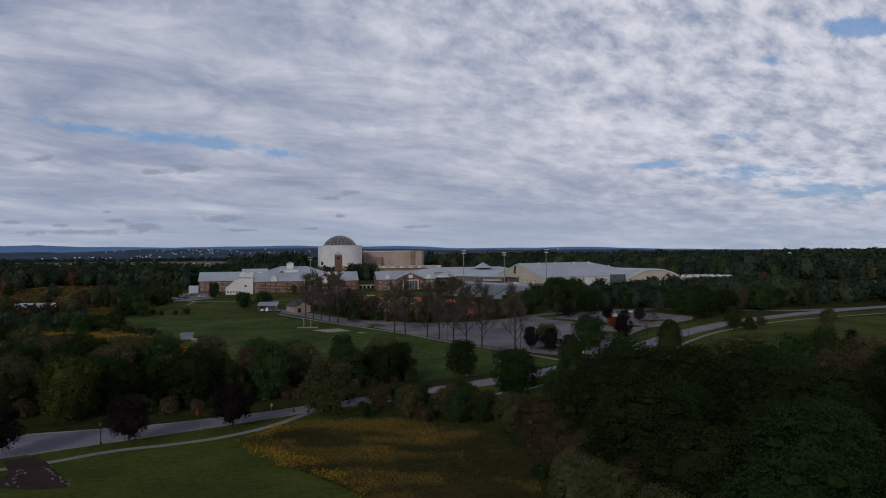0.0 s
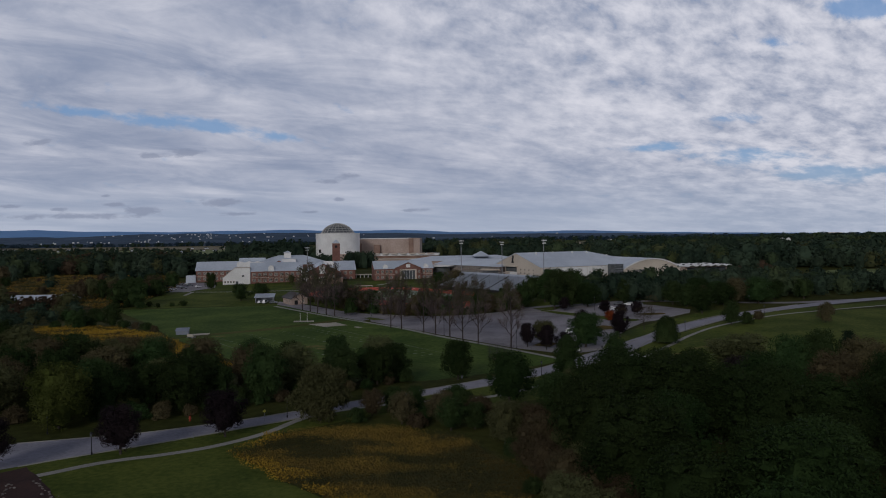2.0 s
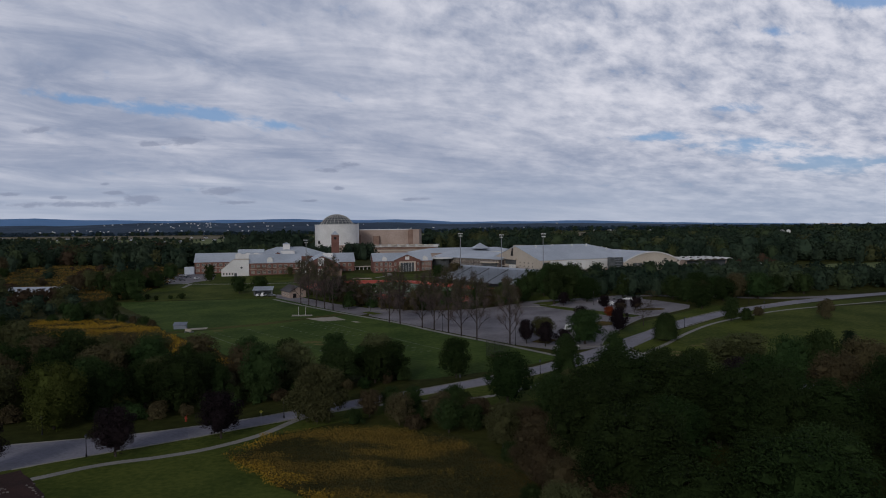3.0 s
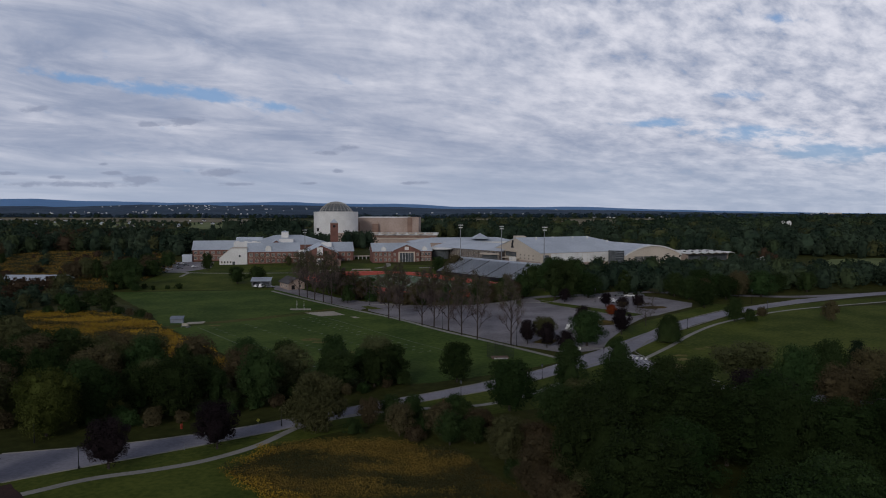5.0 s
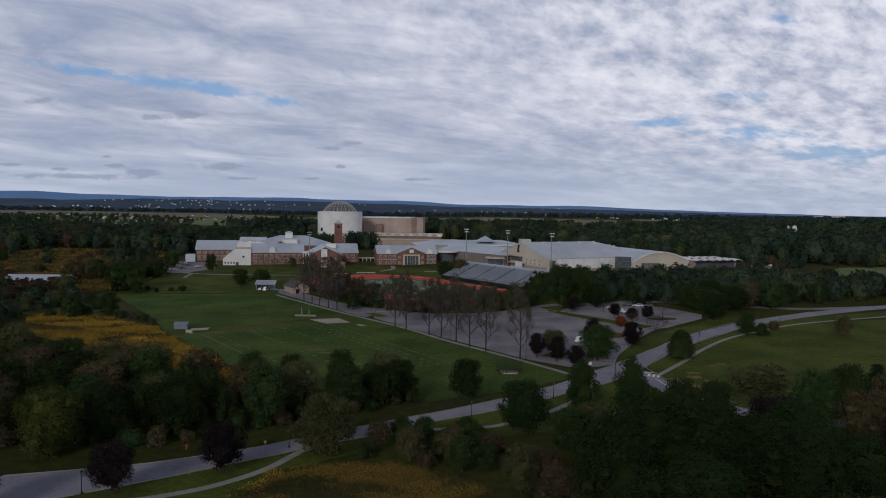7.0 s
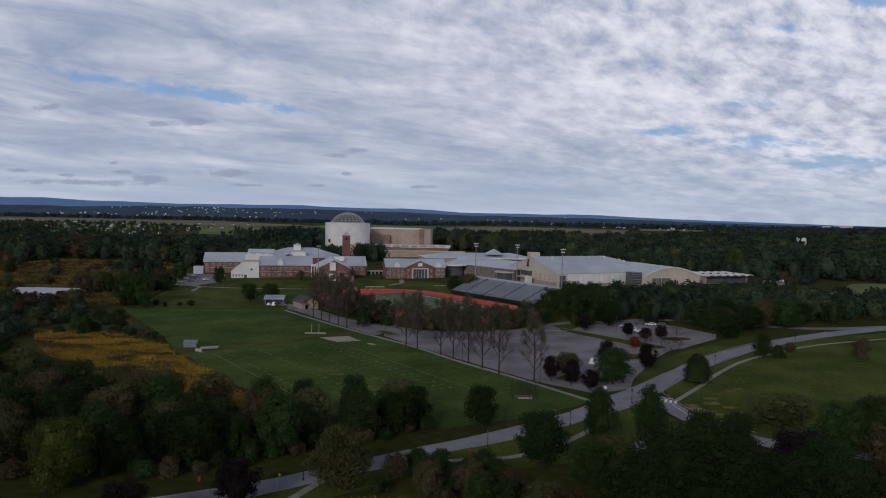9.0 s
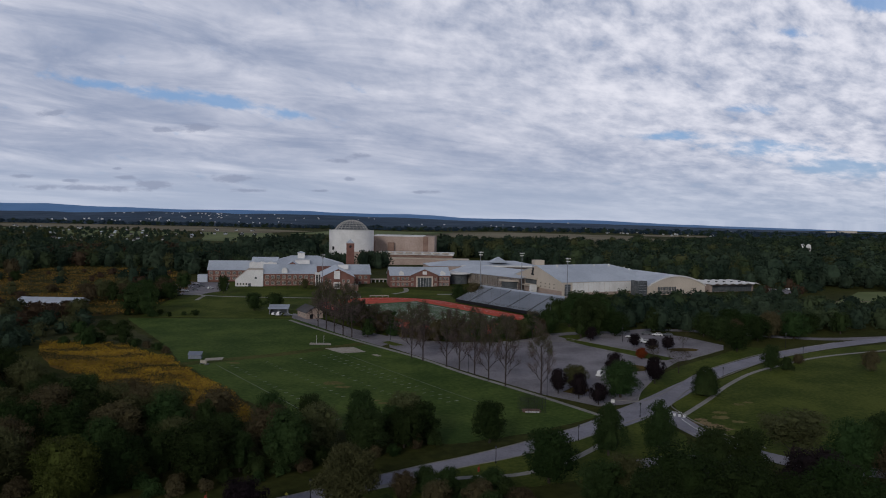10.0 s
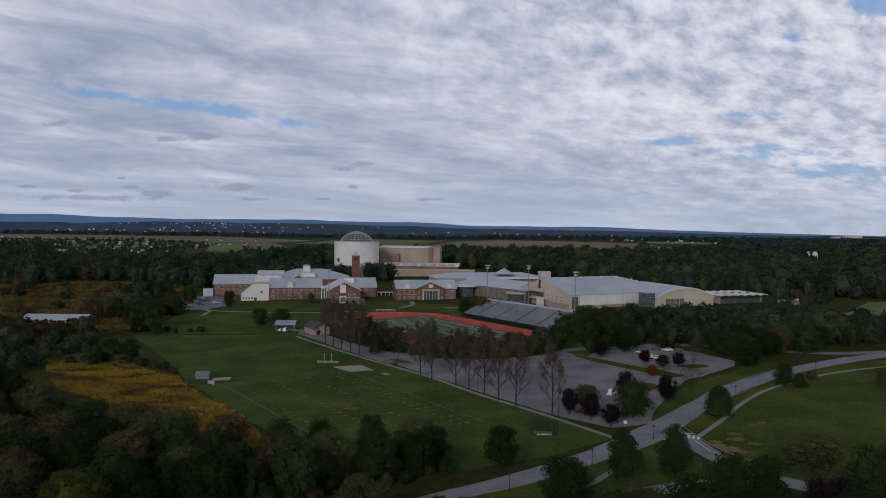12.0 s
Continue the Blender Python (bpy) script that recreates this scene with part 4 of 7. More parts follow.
plant("tall", 44.4, 331.0, 18.0, 1.05, "tall trees by the stand")
plant("oak", 52.5, 340.0, 15.0, 0.9, "tall trees by the stand")
plant("pear", 78.7, 347.8, 11.7, 0.95, "car park trees", "upright green tree behind the car park")
plant("oak", 37.8, 366.5, 13.6, 0.9, "tall trees by the stand")
plant("tall", 43.2, 361.2, 14.5, 1.1, "tall trees by the stand")
plant("maple", -14.7, 188.0, 9.7, 1.1)
plant("oak", -21.8, 187.1, 8.7, 1.1)
plant("oak", -28.9, 186.3, 9.7, 1.1)
plant("pear", -17.2, 193.0, 7.6, 1.0)
plant("oak", 102.6, 272.1, 9.3, 0.8, label="dark tree between road and footpath")
plant("shrub_dark", 108.7, 273.7, 4.6, 0.8)
plant("shrub_brown", 117.5, 284.2, 3.7, 0.8)
plant("brown", 138.0, 274.1, 7.8, 0.9, label="young tree with thin brown leaves on the lawn")
plant("pear", -48.7, 331.8, 8.2, 0.9, label="small pointed tree beside the drive")
plant("oak", -164.5, 483.1, 12.2, 0.75, label="dark tree in front of the white school wall")
plant("oak", -122.6, 410.2, 10.1, 1.15, label="round dark tree beside the field sheds")
plant("oak", -111.0, 409.7, 10.0, 1.25, label="round dark tree beside the field sheds")
for x_, y_, h_ in ((-158, 309, 4.5), (-170, 304, 3.5), (-134, 301, 3.0), (-128, 297, 3.4), (-122, 291, 2.8), (-140, 303, 3.8), (-163, 330, 4.5), (-172, 342, 5.0), (-180, 334, 5.5)):
    plant("shrub_dark" if h_ > 3.2 else "shrub_brown", x_, y_, h_, 1.1, "shrubs along the meadow", "low rounded shrub at the edge of the goldenrod")
plant("tall", -146.5, 306.5, 11.0, 1.25, label="dark upright tree at the meadow edge")
plant("shrub_dark", -159.5, 303.5, 8.1, 0.9)
plant("oak", -11.4, 450.3, 10.5, 1.2, label="broad dark tree beside the stadium stand")
plant("brown", -1.7, 451.7, 11.3, 1.1, label="browning tree beside the stadium stand")

plant("oak", -176.5, 395.8, 16.9, 0.95, label="tall dark tree at the corner of the field")
plant("oak", -188.8, 402.6, 13.0, 1.1, label="dark tree at the corner of the field")
plant("maple", -181.6, 407.8, 11.9, 1.1, label="green tree at the corner of the field")
plant("olive", -199.7, 370.0, 11.1, 1.2, label="broad olive tree before the long shed")
plant("maple", -205.7, 382.0, 10.1, 1.1, label="green tree before the long shed")
plant("brown", -349.0, 552, 15.0, 0.9, label="browning tree standing in the meadow")
plant("oak", -332.5, 530.3, 8.5, 1.1, label="dark tree standing in the meadow")
plant("brown", -253.7, 477.7, 6.8, 1.6, label="low browning tree in the meadow")
plant("brown", -243.7, 465.2, 6.4, 1.8, label="low browning tree in the meadow")
plant("brown", -274.0, 475.4, 5.8, 1.6, label="low browning tree in the meadow")
plant("olive", -206.5, 522.9, 11.2, 1.1, label="tree beside the service yard")
plant("oak", -200.4, 507.5, 11.3, 1.1, label="tree beside the service yard")

for x_, y_, h_ in ((-136.2, 507.2, 7.2), (-128.5, 506.8, 6.2), (-120.5, 506.7, 7.6), (-112.1, 504.5, 5.4)):
    plant("thin", x_, y_, h_, 1.0, "trees along the school front", "small thin brown tree against the school front")
plant("olive", -116.5, 507.0, 7.2, 0.9, "trees along the school front", "small dark tree against the school front")

# the woods
wood([(-97.5, 143.3), (-60.5, 150.8), (-38.1, 166.5), (-21.8, 175.2), (-11.7, 188.9), (-27.8, 195.2), (-48.1, 189.6), (-62.4, 185.9), (-80.7, 194.2), (-113.3, 210.8), (-152.1, 241.6), (-187.9, 262.5), (-219.4, 245.2), (-173.5, 183.8), (-127.3, 148.7)], 8.0,
     ["maple", "oak", "brown", "brown", "oak", "tall", "olive", "maple", "olive", "brown"], (9.2, 13.4), 3, "roadside wood")
wood([(-101.3, 139.0), (-60.6, 146.8), (-36.0, 162.4), (-19.8, 172.2), (-11.7, 182.0), (-8.6, 187.9), (-23.8, 177.2), (-40.1, 167.5), (-62.6, 152.8), (-101.6, 145.3)], 4.3, ["shrub_brown", "shrub_dark", "shrub", "shrub_dark"], (5.1, 8.6), 23, "shrubs at the wood's edge")
wood([(-19.9, 152.2), (-7.7, 156.0), (0.4, 157.9), (8.4, 150.8), (12.5, 140.7), (2.3, 133.5), (-11.8, 142.1), (-21.9, 143.2)], 4.4, ["shrub_dark", "shrub_brown", "shrub_dark", "brown", "oak"], (5.0, 7.1), 4, "thicket by the meadow")
plant("willow", -26.2, 144.8, 11.8, 1.15)
wood([(22.5, 140.6), (34.6, 146.4), (46.6, 150.2), (54.7, 140.1), (64.3, 127.7), (84.6, 141.7), (110.0, 150.8), (118.0, 69.4), (60.4, 59.9), (34.4, 62.1), (26.4, 84.2), (22.4, 104.3)], 10.2,
     ["maple", "maple", "oak", "maple", "maple"], (11.0, 16.5), 5, "dense grove")
wood([(16.5, 146.7), (22.4, 104.3), (26.4, 84.2), (34.4, 60.1), (24.4, 60.1), (15.3, 84.3), (12.3, 110.4), (10.3, 132.4)], 4.6, ["shrub_brown", "brown", "shrub_dark", "olive"], (5.0, 8.1), 15, "shrubs at the grove's edge")
wood([(91.2, 182.9), (108.5, 176.1), (156.6, 171.1), (193.5, 182.7), (198.7, 138.1), (119.6, 148.3)], 10.8, ["oak", "brown", "pine", "maple"], (10.8, 14.7), 6, "dense grove")
wood([(42.4, 359.9), (58.4, 352.9), (60.9, 379.7), (45.2, 386.7)], 6.3, ["tall", "oak", "oak"], (12.5, 16.1), 18, "tall trees by the stand")
ring_ = [(-8.0, -90), (36.0, -90), (36.0, -60), (36.0, -30), (36.0, 0), (36.0, 22)]
wood([tuple(at_field(STADIUM, a + r * math.cos(radians(th)), r * math.sin(radians(th)))) for r, rows in ((40.5, ring_), (44.5, ring_[::-1])) for a, th in rows], 3.5, ["shrub_dark", "brown", "olive", "brown", "oak", "shrub_brown", "tall"], (8.5, 12.0), 9, "hedge by the stadium")
wood([(-180.0, 385.0), (-147.1, 387.8), (-146.3, 395.6), (-189.6, 396.3)], 5.5, ["shrub_dark", "shrub", "oak"], (5.0, 8.9), 11, "hedge behind the field")
wood([(-202.3, 425.6), (-181.4, 460.1), (-195.1, 477.5), (-238.3, 468.1), (-228.9, 429)], 9.8, ["oak", "tall", "brown", "olive"], (8.8, 13.7), 12, "trees by the service yard")
wood([(90.3, 336.1), (109.8, 321.4), (133.2, 329.6), (165.8, 348.5), (173.5, 355.2), (148.2, 353.3), (106.6, 345.1)], 7.9, ["oak", "maple", "oak", "brown"], (8.8, 12.3), 8, "belt of trees by the gymnasium")


# the row of tall thin trees along the car park
def bare_tree(seed):
    rng = np.random.default_rng(seed)
    wood_b, tips = Build(), []

    def grow(p, d, length, r, level):
        d = d / np.linalg.norm(d)
        mid = p + d * length * 0.5 + rng.normal(size=3) * length * 0.03
        end = p + d * length
        wood_b.tube([p, mid, end], [r, r * 0.75, r * 0.45], 5 if level < 2 else 3)
        tips.append(end)
        if level >= 4:
            return
        for k in range(3):
            side = rng.normal(size=3)
            side -= side.dot(d) * d
            side /= np.linalg.norm(side)
            nd = d + side * rng.uniform(0.35, 0.7) + np.array([0, 0, 0.18])
            grow(p + d * length * rng.uniform(0.55, 1.0), nd, length * rng.uniform(0.55, 0.75), r * 0.6, level + 1)

    wood_b.tube([(0, 0, -0.2), (0, 0, 0.5), (0.1, 0, 7), (0, 0.1, 14), (0, 0, 20)], [0.42, 0.30, 0.24, 0.15, 0.04], 8)
    for i in range(13):
        z = 3.0 + i * 1.2
        ang = i * 2.4 + rng.uniform(-0.5, 0.5)
        grow(np.array([0, 0, z]), np.array([math.cos(ang), math.sin(ang), 0.85 + 0.09 * i + rng.uniform(-0.1, 0.3)]), rng.uniform(3.1, 4.1) * (1.12 - 0.5 * i / 13), 0.15 * (1.1 - 0.6 * i / 13), 1)
    tips = np.array(tips)
    high = tips[tips[:, 2] > 13.5]
    pick = high[rng.integers(len(high), size=1500)] + rng.normal(size=(1500, 3)) * np.array([0.5, 0.5, 0.8])
    low = tips[rng.integers(len(tips), size=120)] + rng.normal(size=(120, 3)) * 0.5
    crown = quads_mesh("bare_tree_crown", leaf_quads(np.vstack([pick, low]), 0.19, rng, 0.6), M["leaf_olive"])
    # fine twigs fan up and out of the limb ends
    foot = tips[rng.integers(len(tips), size=2300)] + rng.normal(size=(2300, 3)) * 0.35
    go = foot * np.array([0.22, 0.22, 0]) + rng.normal(size=(2300, 3)) * 0.45 + np.array([0, 0, 1.1])
    go *= (rng.uniform(0.6, 1.7, 2300) / np.linalg.norm(go, axis=1))[:, None]
    across = np.cross(go, rng.normal(size=(2300, 3)))
    across *= 0.027 / (np.linalg.norm(across, axis=1)[:, None] + 1e-9)
    twigs = quads_mesh("bare_tree_top", np.stack([foot - across, foot + across, foot + go + across * 0.4, foot + go - across * 0.4], axis=1), M["twig"])
    return wood_b.mesh("bare_tree_trunk", M["pale_bark"]), crown, twigs


ROW = [bare_tree(k) for k in (21, 22, 23)]
for k, (x, y) in enumerate([(-25.8, 289.7), (-21.1, 285.0), (-11.8, 274.7), (-7.1, 268.9), (-1.7, 262.7), (3.0, 254.6), (8.3, 247.2), (18.9, 237.3), (-76.1, 357.3), (-71.0, 351.6), (-65.8, 343.4), (-60.5, 336.8), (-55.7, 331.7)]):
    ob = thing("tree", "tall thin tree with bare brown limbs and fine twigs", "tree", "row of trees along the car park")
    sc = float(RNG.uniform(0.92, 1.08))
    ob.matrix_world = Matrix.LocRotScale((x, y, rise(x, y)), Euler((0, 0, k * 1.9)), (sc * 0.84, sc * 0.84, sc))
    part("trunk", ROW[k % 3][0], ob, "bare brown trunk with thin limbs")
    part("crown", ROW[k % 3][1], ob)
    part("upper_crown", ROW[k % 3][2], ob, "fine lavender brown twigs")
for k in range(17):
    x, y = at_field(STADIUM, -36 + k * 7.0, -44.0 - 1.5 * (k % 2)) if k < 11 else at_field(STADIUM, 36 + 44 * math.cos(radians(-78 + (k - 11) * 16)), 44 * math.sin(radians(-78 + (k - 11) * 16)))
    ob = thing("tree", "thin half bare tree beside the running track", "tree", "trees between car park and track")
    ob.matrix_world = Matrix.LocRotScale((x, y, rise(x, y)), Euler((0, 0, k * 2.3)), (0.78, 0.78, 0.51 + 0.15 * (k * 7 % 5) / 5))
    part("trunk", ROW[(k + 1) % 3][0], ob)
    part("crown", ROW[(k + 1) % 3][1], ob)
    part("upper_crown", ROW[(k + 1) % 3][2], ob)


# far woods, too many to count
def forest(name, poly, gap, heights, seed, mats, label, leaves=46, leaf=0.115, wide=1.0):
    """Woods as joined crowns, each an uneven mass of boughs under leaves; one object for each tint of leaf."""
    rng = np.random.default_rng(seed)
    prof = PROFILE["round"][0]
    forms = []
    for j in range(7):
        tip = crown_array("round", rng, 8, int(leaves * 1.9), leaf, core=0, align=0.9)
        ring = []
        for h in (0.06, 0.24, 0.45, 0.66, 0.84, 0.95):
            ring.append([(math.cos(a) * r, math.sin(a) * r, h) for a, r in
                         ((k * 2 * math.pi / 9, prof(h) * (0.84 + 0.6 * noise.noise(Vector((math.cos(k * 0.7) * 1.5, math.sin(k * 0.7) * 1.5, h * 3 + j * 9)))) * 0.66) for k in range(9))])
        mass = [(ring[i][k], ring[i][(k + 1) % 9], ring[i + 1][(k + 1) % 9], ring[i + 1][k]) for i in range(5) for k in range(9)]
        forms.append(np.concatenate([tip, np.array(mass)]))
    out = {m: [] for m in mats}
    for x, y in scatter(poly, gap, rng, 20):
        h = rng.uniform(*heights) * (1.2 if rng.random() < 0.15 else 1)
        a = rng.uniform(0, 6.28)
        q = forms[int(rng.integers(7))]
        c, s_ = math.cos(a), math.sin(a)
        q = q @ np.array([[c, s_, 0], [-s_, c, 0], [0, 0, 1]])
        w = wide * rng.uniform(0.8, 1.3)
        out[mats[int(rng.integers(len(mats)))]].append(q * np.array([h * w, h * w, h]) + np.array([x, y, rise(x, y)]))
    for m in dict.fromkeys(mats):
        if out[m]:
            thing(name, label, "woods", kind="stuff", me=quads_mesh(name, np.concatenate(out[m]), M[m]))


# crest heights of the wooded swell that closes the plain, and of the haze-blue ridge behind it
SWELL = [(-3300, 46), (-2268, 48), (-2057, 49.5), (-1987, 45), (-1847, 48), (-1707, 52), (-1568, 58), (-1429, 54), (-1345, 58.5), (-1234, 56.5), (-1152, 50.5), (-986, 57), (-875, 54), (-710, 53.5), (-463, 47.5), (-327, 48), (-245, 43.5), (-54, 38.5), (218, 36.5), (488, 35.5), (758, 32), (1026, 26.5), (1294, 21), (1560, 18), (1826, 13.5), (3300, 12)]
RIDGE = [(-3300, 98), (-2897, 94), (-2682, 97), (-2538, 89.5), (-2360, 82), (-2182, 81), (-2004, 77), (-1826, 72), (-1650, 73.5), (-1472, 75.5), (-1295, 75), (-1119, 77.5), (-1014, 76.5), (-908, 70.5), (-593, 65.5), (-418, 68), (-244, 62.5), (-70, 50), (104, 48.5), (278, 50.5), (450, 47), (623, 51), (795, 49), (968, 42), (1201, 34), (1362, 31.5), (1482, 27.5), (1652, 25), (1822, 22.5), (1993, 19.5), (2162, 16), (2400, 13), (3300, 11)]


def swell(x, y):
    """Height of the wooded swell at a place."""
    f = min(1.0, max(0.0, (y - 2750) / 850))
    crest = float(np.interp(x, [p[0] for p in SWELL], [p[1] for p in SWELL]))
    return max(rise(x, y), crest * f ** 0.9)


TINTS = ["wood_deep", "wood_mid", "wood_deep", "wood_far", "wood_mid", "wood_deep", "wood_far", "wood_olive", "wood_deep", "wood_deep", "wood_mid"]
WEST = ["wood_far", "wood_mid", "wood_deep", "wood_olive", "wood_rust", "wood_deep", "wood_mid", "wood_deep"]
SOFT = dict(big=0.02, small=0.15, rough=0.9, space="World", each=0.16, gloss=0.05)
# haze is mixed into these leaf tints: lifted slightly towards blue, except the yellow green
M["wood_deep"] = material("far_dark_leaves", (0.0150, 0.0283, 0.0191), (0.0360, 0.0539, 0.0331), **SOFT)
M["wood_mid"] = material("far_blue_green_leaves", (0.0216, 0.0378, 0.0247), (0.0480, 0.0695, 0.0429), **SOFT)
M["wood_olive"] = material("far_olive_leaves", (0.0360, 0.0439, 0.0208), (0.0744, 0.0805, 0.0351), **SOFT)
M["wood_lime"] = material("far_yellow_green_leaves", (0.034, 0.046, 0.018), (0.072, 0.088, 0.034), **SOFT)
M["wood_rust"] = material("far_rust_leaves", (0.0432, 0.0293, 0.0195), (0.0744, 0.0488, 0.0312), **SOFT)
M["wood_far"] = material("far_wood_leaves", (0.0252, 0.0427, 0.0208), (0.0588, 0.0793, 0.0377), **SOFT)
# distance haze put into the leaf colour: a blue cast for the farthest trees
M["wood_haze"] = material("hazy_distant_wood", (0.020, 0.036, 0.056), (0.044, 0.068, 0.098), 0.004, 0.02, 0.9, space="World", each=0.25, gloss=0.04)
forest("gym_belt", [(66, 356), (97.1, 345.0), (118, 352), (132.5, 345), (173.5, 357.2), (214.3, 364.9), (275.7, 390.8), (247.4, 414.2), (165.6, 423.6), (93.4, 424.2), (64.9, 406.5)], 8.6, (8.0, 11.0), 30, ["wood_far", "wood_deep", "wood_mid", "wood_deep"], "belt of dark green trees beside the gymnasium", 420, 0.042, 1.15)
forest("woods_behind_school", [(-370.6, 593.4), (-358.0, 647.6), (-300.7, 652.3), (-264.5, 637.3), (-235.3, 600.6), (-190, 590), (-165, 612), (-150, 650.7), (-150, 731.2), (-167.9, 752.6), (-288.5, 763.8), (-388.4, 788.1), (-477.3, 886.5), (-739.3, 985.1), (-656.5, 749.3), (-416.7, 617.6)], 11.5, (10.5, 17.5), 31, WEST, "dark mixed woods behind the school", 190, 0.060, 1.15)
forest("meadow_trees", [(-193.1, 266.6), (-218.6, 290.2), (-218.8, 340.0), (-191.4, 371.6), (-224.1, 388.5), (-289.4, 400.8), (-337.0, 388.6), (-265.5, 296.5)], 9.7, (6.5, 9.5), 26, ["wood_mid", "wood_deep", "wood_olive", "wood_deep", "wood_rust"], "mixed trees between meadow and shed", 560, 0.046, 1.3)
forest("meadow_trees", [(-218.5, 297.2), (-190.7, 270.3), (-172, 278), (-184, 306), (-184, 345.4), (-191.4, 371.6), (-218.8, 340.0)], 9.7, (5.1, 7.6), 25, ["wood_mid", "wood_deep", "wood_olive", "wood_deep"], "mixed trees along the goldenrod meadow", 560, 0.046, 1.3)
forest("meadow_scrub", [(-215.5, 552.4), (-203.4, 493.8), (-202.3, 425.6), (-303.3, 415.3), (-412.7, 554.6), (-399.8, 601.2), (-292.7, 623), (-235.3, 590.6)], 20, (2.5, 6.0), 27, ["wood_rust", "wood_olive", "wood_deep", "wood_rust"], "low browning scrub in the meadow", 150, 0.075, 1.5)
forest("meadow_clump", [(-261.1, 538), (-240.4, 523.8), (-222.6, 539.9), (-241.0, 555.7)], 8.4, (8.5, 13.2), 28, ["wood_deep", "wood_mid"], "clump of dark trees in the meadow", 420, 0.048, 1.1)
forest("yard_hedge", [(-232, 470), (-212, 452), (-190, 450), (-186, 466), (-204, 480), (-226, 492)], 6.5, (4.5, 8.0), 29, ["wood_deep", "wood_rust", "wood_deep"], "dark scrub beside the service yard", 380, 0.05, 1.25)
forest("east_grove", [(226.8, 552.9), (317.2, 508.6), (349.4, 522.8), (345.9, 575.3), (220.5, 579.6)], 10.3, (9, 14), 44, TINTS, "trees beside the far car park", 190, 0.060, 1.15)
forest("yard_trees", [(169.0, 474.9), (193.6, 476.2), (225.9, 503.7), (236.1, 530.3), (222.0, 544.1), (202.7, 537.2), (218.2, 523.1), (208.3, 500.6), (180.9, 501.8)], 8.4, (4.6, 6.9), 47, ["wood_deep", "wood_mid", "wood_rust"], "trees behind the sports halls", 260, 0.055, 1.15)
forest("yard_trees", [(182.2, 546.6), (198.2, 547.9), (222.2, 559.5), (190.2, 591), (140.5, 588.6), (92.3, 571.5), (121.3, 561.6)], 10.4, (8.0, 13), 46, ["wood_deep", "wood_mid", "wood_lime"], "trees behind the sports halls", 220, 0.06, 1.15)
forest("woods_by_hall", [(-196, 760.9), (-164, 745), (-158, 776.6), (-214, 822), (-277, 803)], 10.0, (19, 28), 32, ["wood_deep", "wood_mid", "wood_deep"], "tall dark trees beside the domed hall", 300, 0.045)
forest("woods_before_hall", [(-107, 668), (-84, 664), (-83, 690), (-106, 697)], 6.5, (11.5, 15.0), 39, ["wood_deep", "wood_mid"], "dark trees in front of the domed hall", 420, 0.040)
forest("woods_before_hall", [(-146, 672), (-117, 668), (-116, 695), (-145, 700)], 6.5, (10.5, 14.0), 38, ["wood_deep", "wood_mid"], "dark trees in front of the domed hall", 420, 0.040)
forest("woods_by_hall", [(-38, 850), (30, 838), (110, 900), (80, 1010), (-48, 985)], 10.5, (13.5, 20), 33, ["wood_deep", "wood_mid", "wood_deep", "wood_olive"], "tall dark trees beside the auditorium", 200, 0.055, 1.15)
forest("woods_east", [(10, 770), (60, 680), (88, 612), (168.7, 596), (230, 574), (330, 580), (420, 570), (560, 600), (700, 700), (760, 880), (420, 930), (205, 905), (86, 850), (0, 870)], 12.8, (10, 16), 34, TINTS, "broad dark woods east of the hall", 150, 0.062, 1.2)
forest("woods_east_far", [(205, 905), (400, 925), (425, 1005), (462, 1005), (480, 925), (760, 880), (1060, 1160), (1180, 1600), (760, 1650), (520, 1480), (330, 1240), (120, 1060)], 19, (11, 17), 35, TINTS, "dark woods on the plain", 50, 0.115, 1.25)
forest("woods_middle_far", [(-1426, 1191), (-890, 1075), (-760, 1040), (-700, 1180), (-760, 1340), (-900, 1500), (-1500, 1750)], 32, (8, 14), 36, ["wood_mid", "wood_deep", "wood_olive", "wood_lime"], "scattered trees between the village gardens", 60, 0.11, 1.25)
forest("village_trees", [(-1300, 1950), (-960, 1430), (-690, 1190), (-520, 1240), (-600, 1720), (-960, 2100)], 26, (4.5, 8.5), 50, ["wood_deep", "wood_mid", "wood_olive"], "garden trees between the village houses", 50, 0.11, 1.25)
forest("hedgerows", [(-760, 1000), (-362.8, 940), (-250, 920), (-76.6, 977.9), (-60.0, 1024.5), (-414.3, 1050), (-760, 1090)], 13, (7, 12), 40, ["wood_deep", "wood_mid"], "hedgerow trees before the far fields", 60, 0.10, 1.2)
forest("hedgerows", [(-330, 1440), (-250, 1440), (20, 1300), (330, 1250), (330, 1300), (20, 1360), (-250, 1500), (-330, 1505)], 17, (7, 12), 48, ["wood_deep", "wood_mid", "wood_olive"], "hedgerow trees between the far fields", 40, 0.13, 1.25)
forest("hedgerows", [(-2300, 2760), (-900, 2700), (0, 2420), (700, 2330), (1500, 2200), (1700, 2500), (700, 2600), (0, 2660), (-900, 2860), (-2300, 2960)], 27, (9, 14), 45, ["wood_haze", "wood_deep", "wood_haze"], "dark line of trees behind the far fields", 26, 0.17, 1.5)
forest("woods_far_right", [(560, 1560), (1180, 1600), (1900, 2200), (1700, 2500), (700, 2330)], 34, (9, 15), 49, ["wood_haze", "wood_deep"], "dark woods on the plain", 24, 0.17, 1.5)

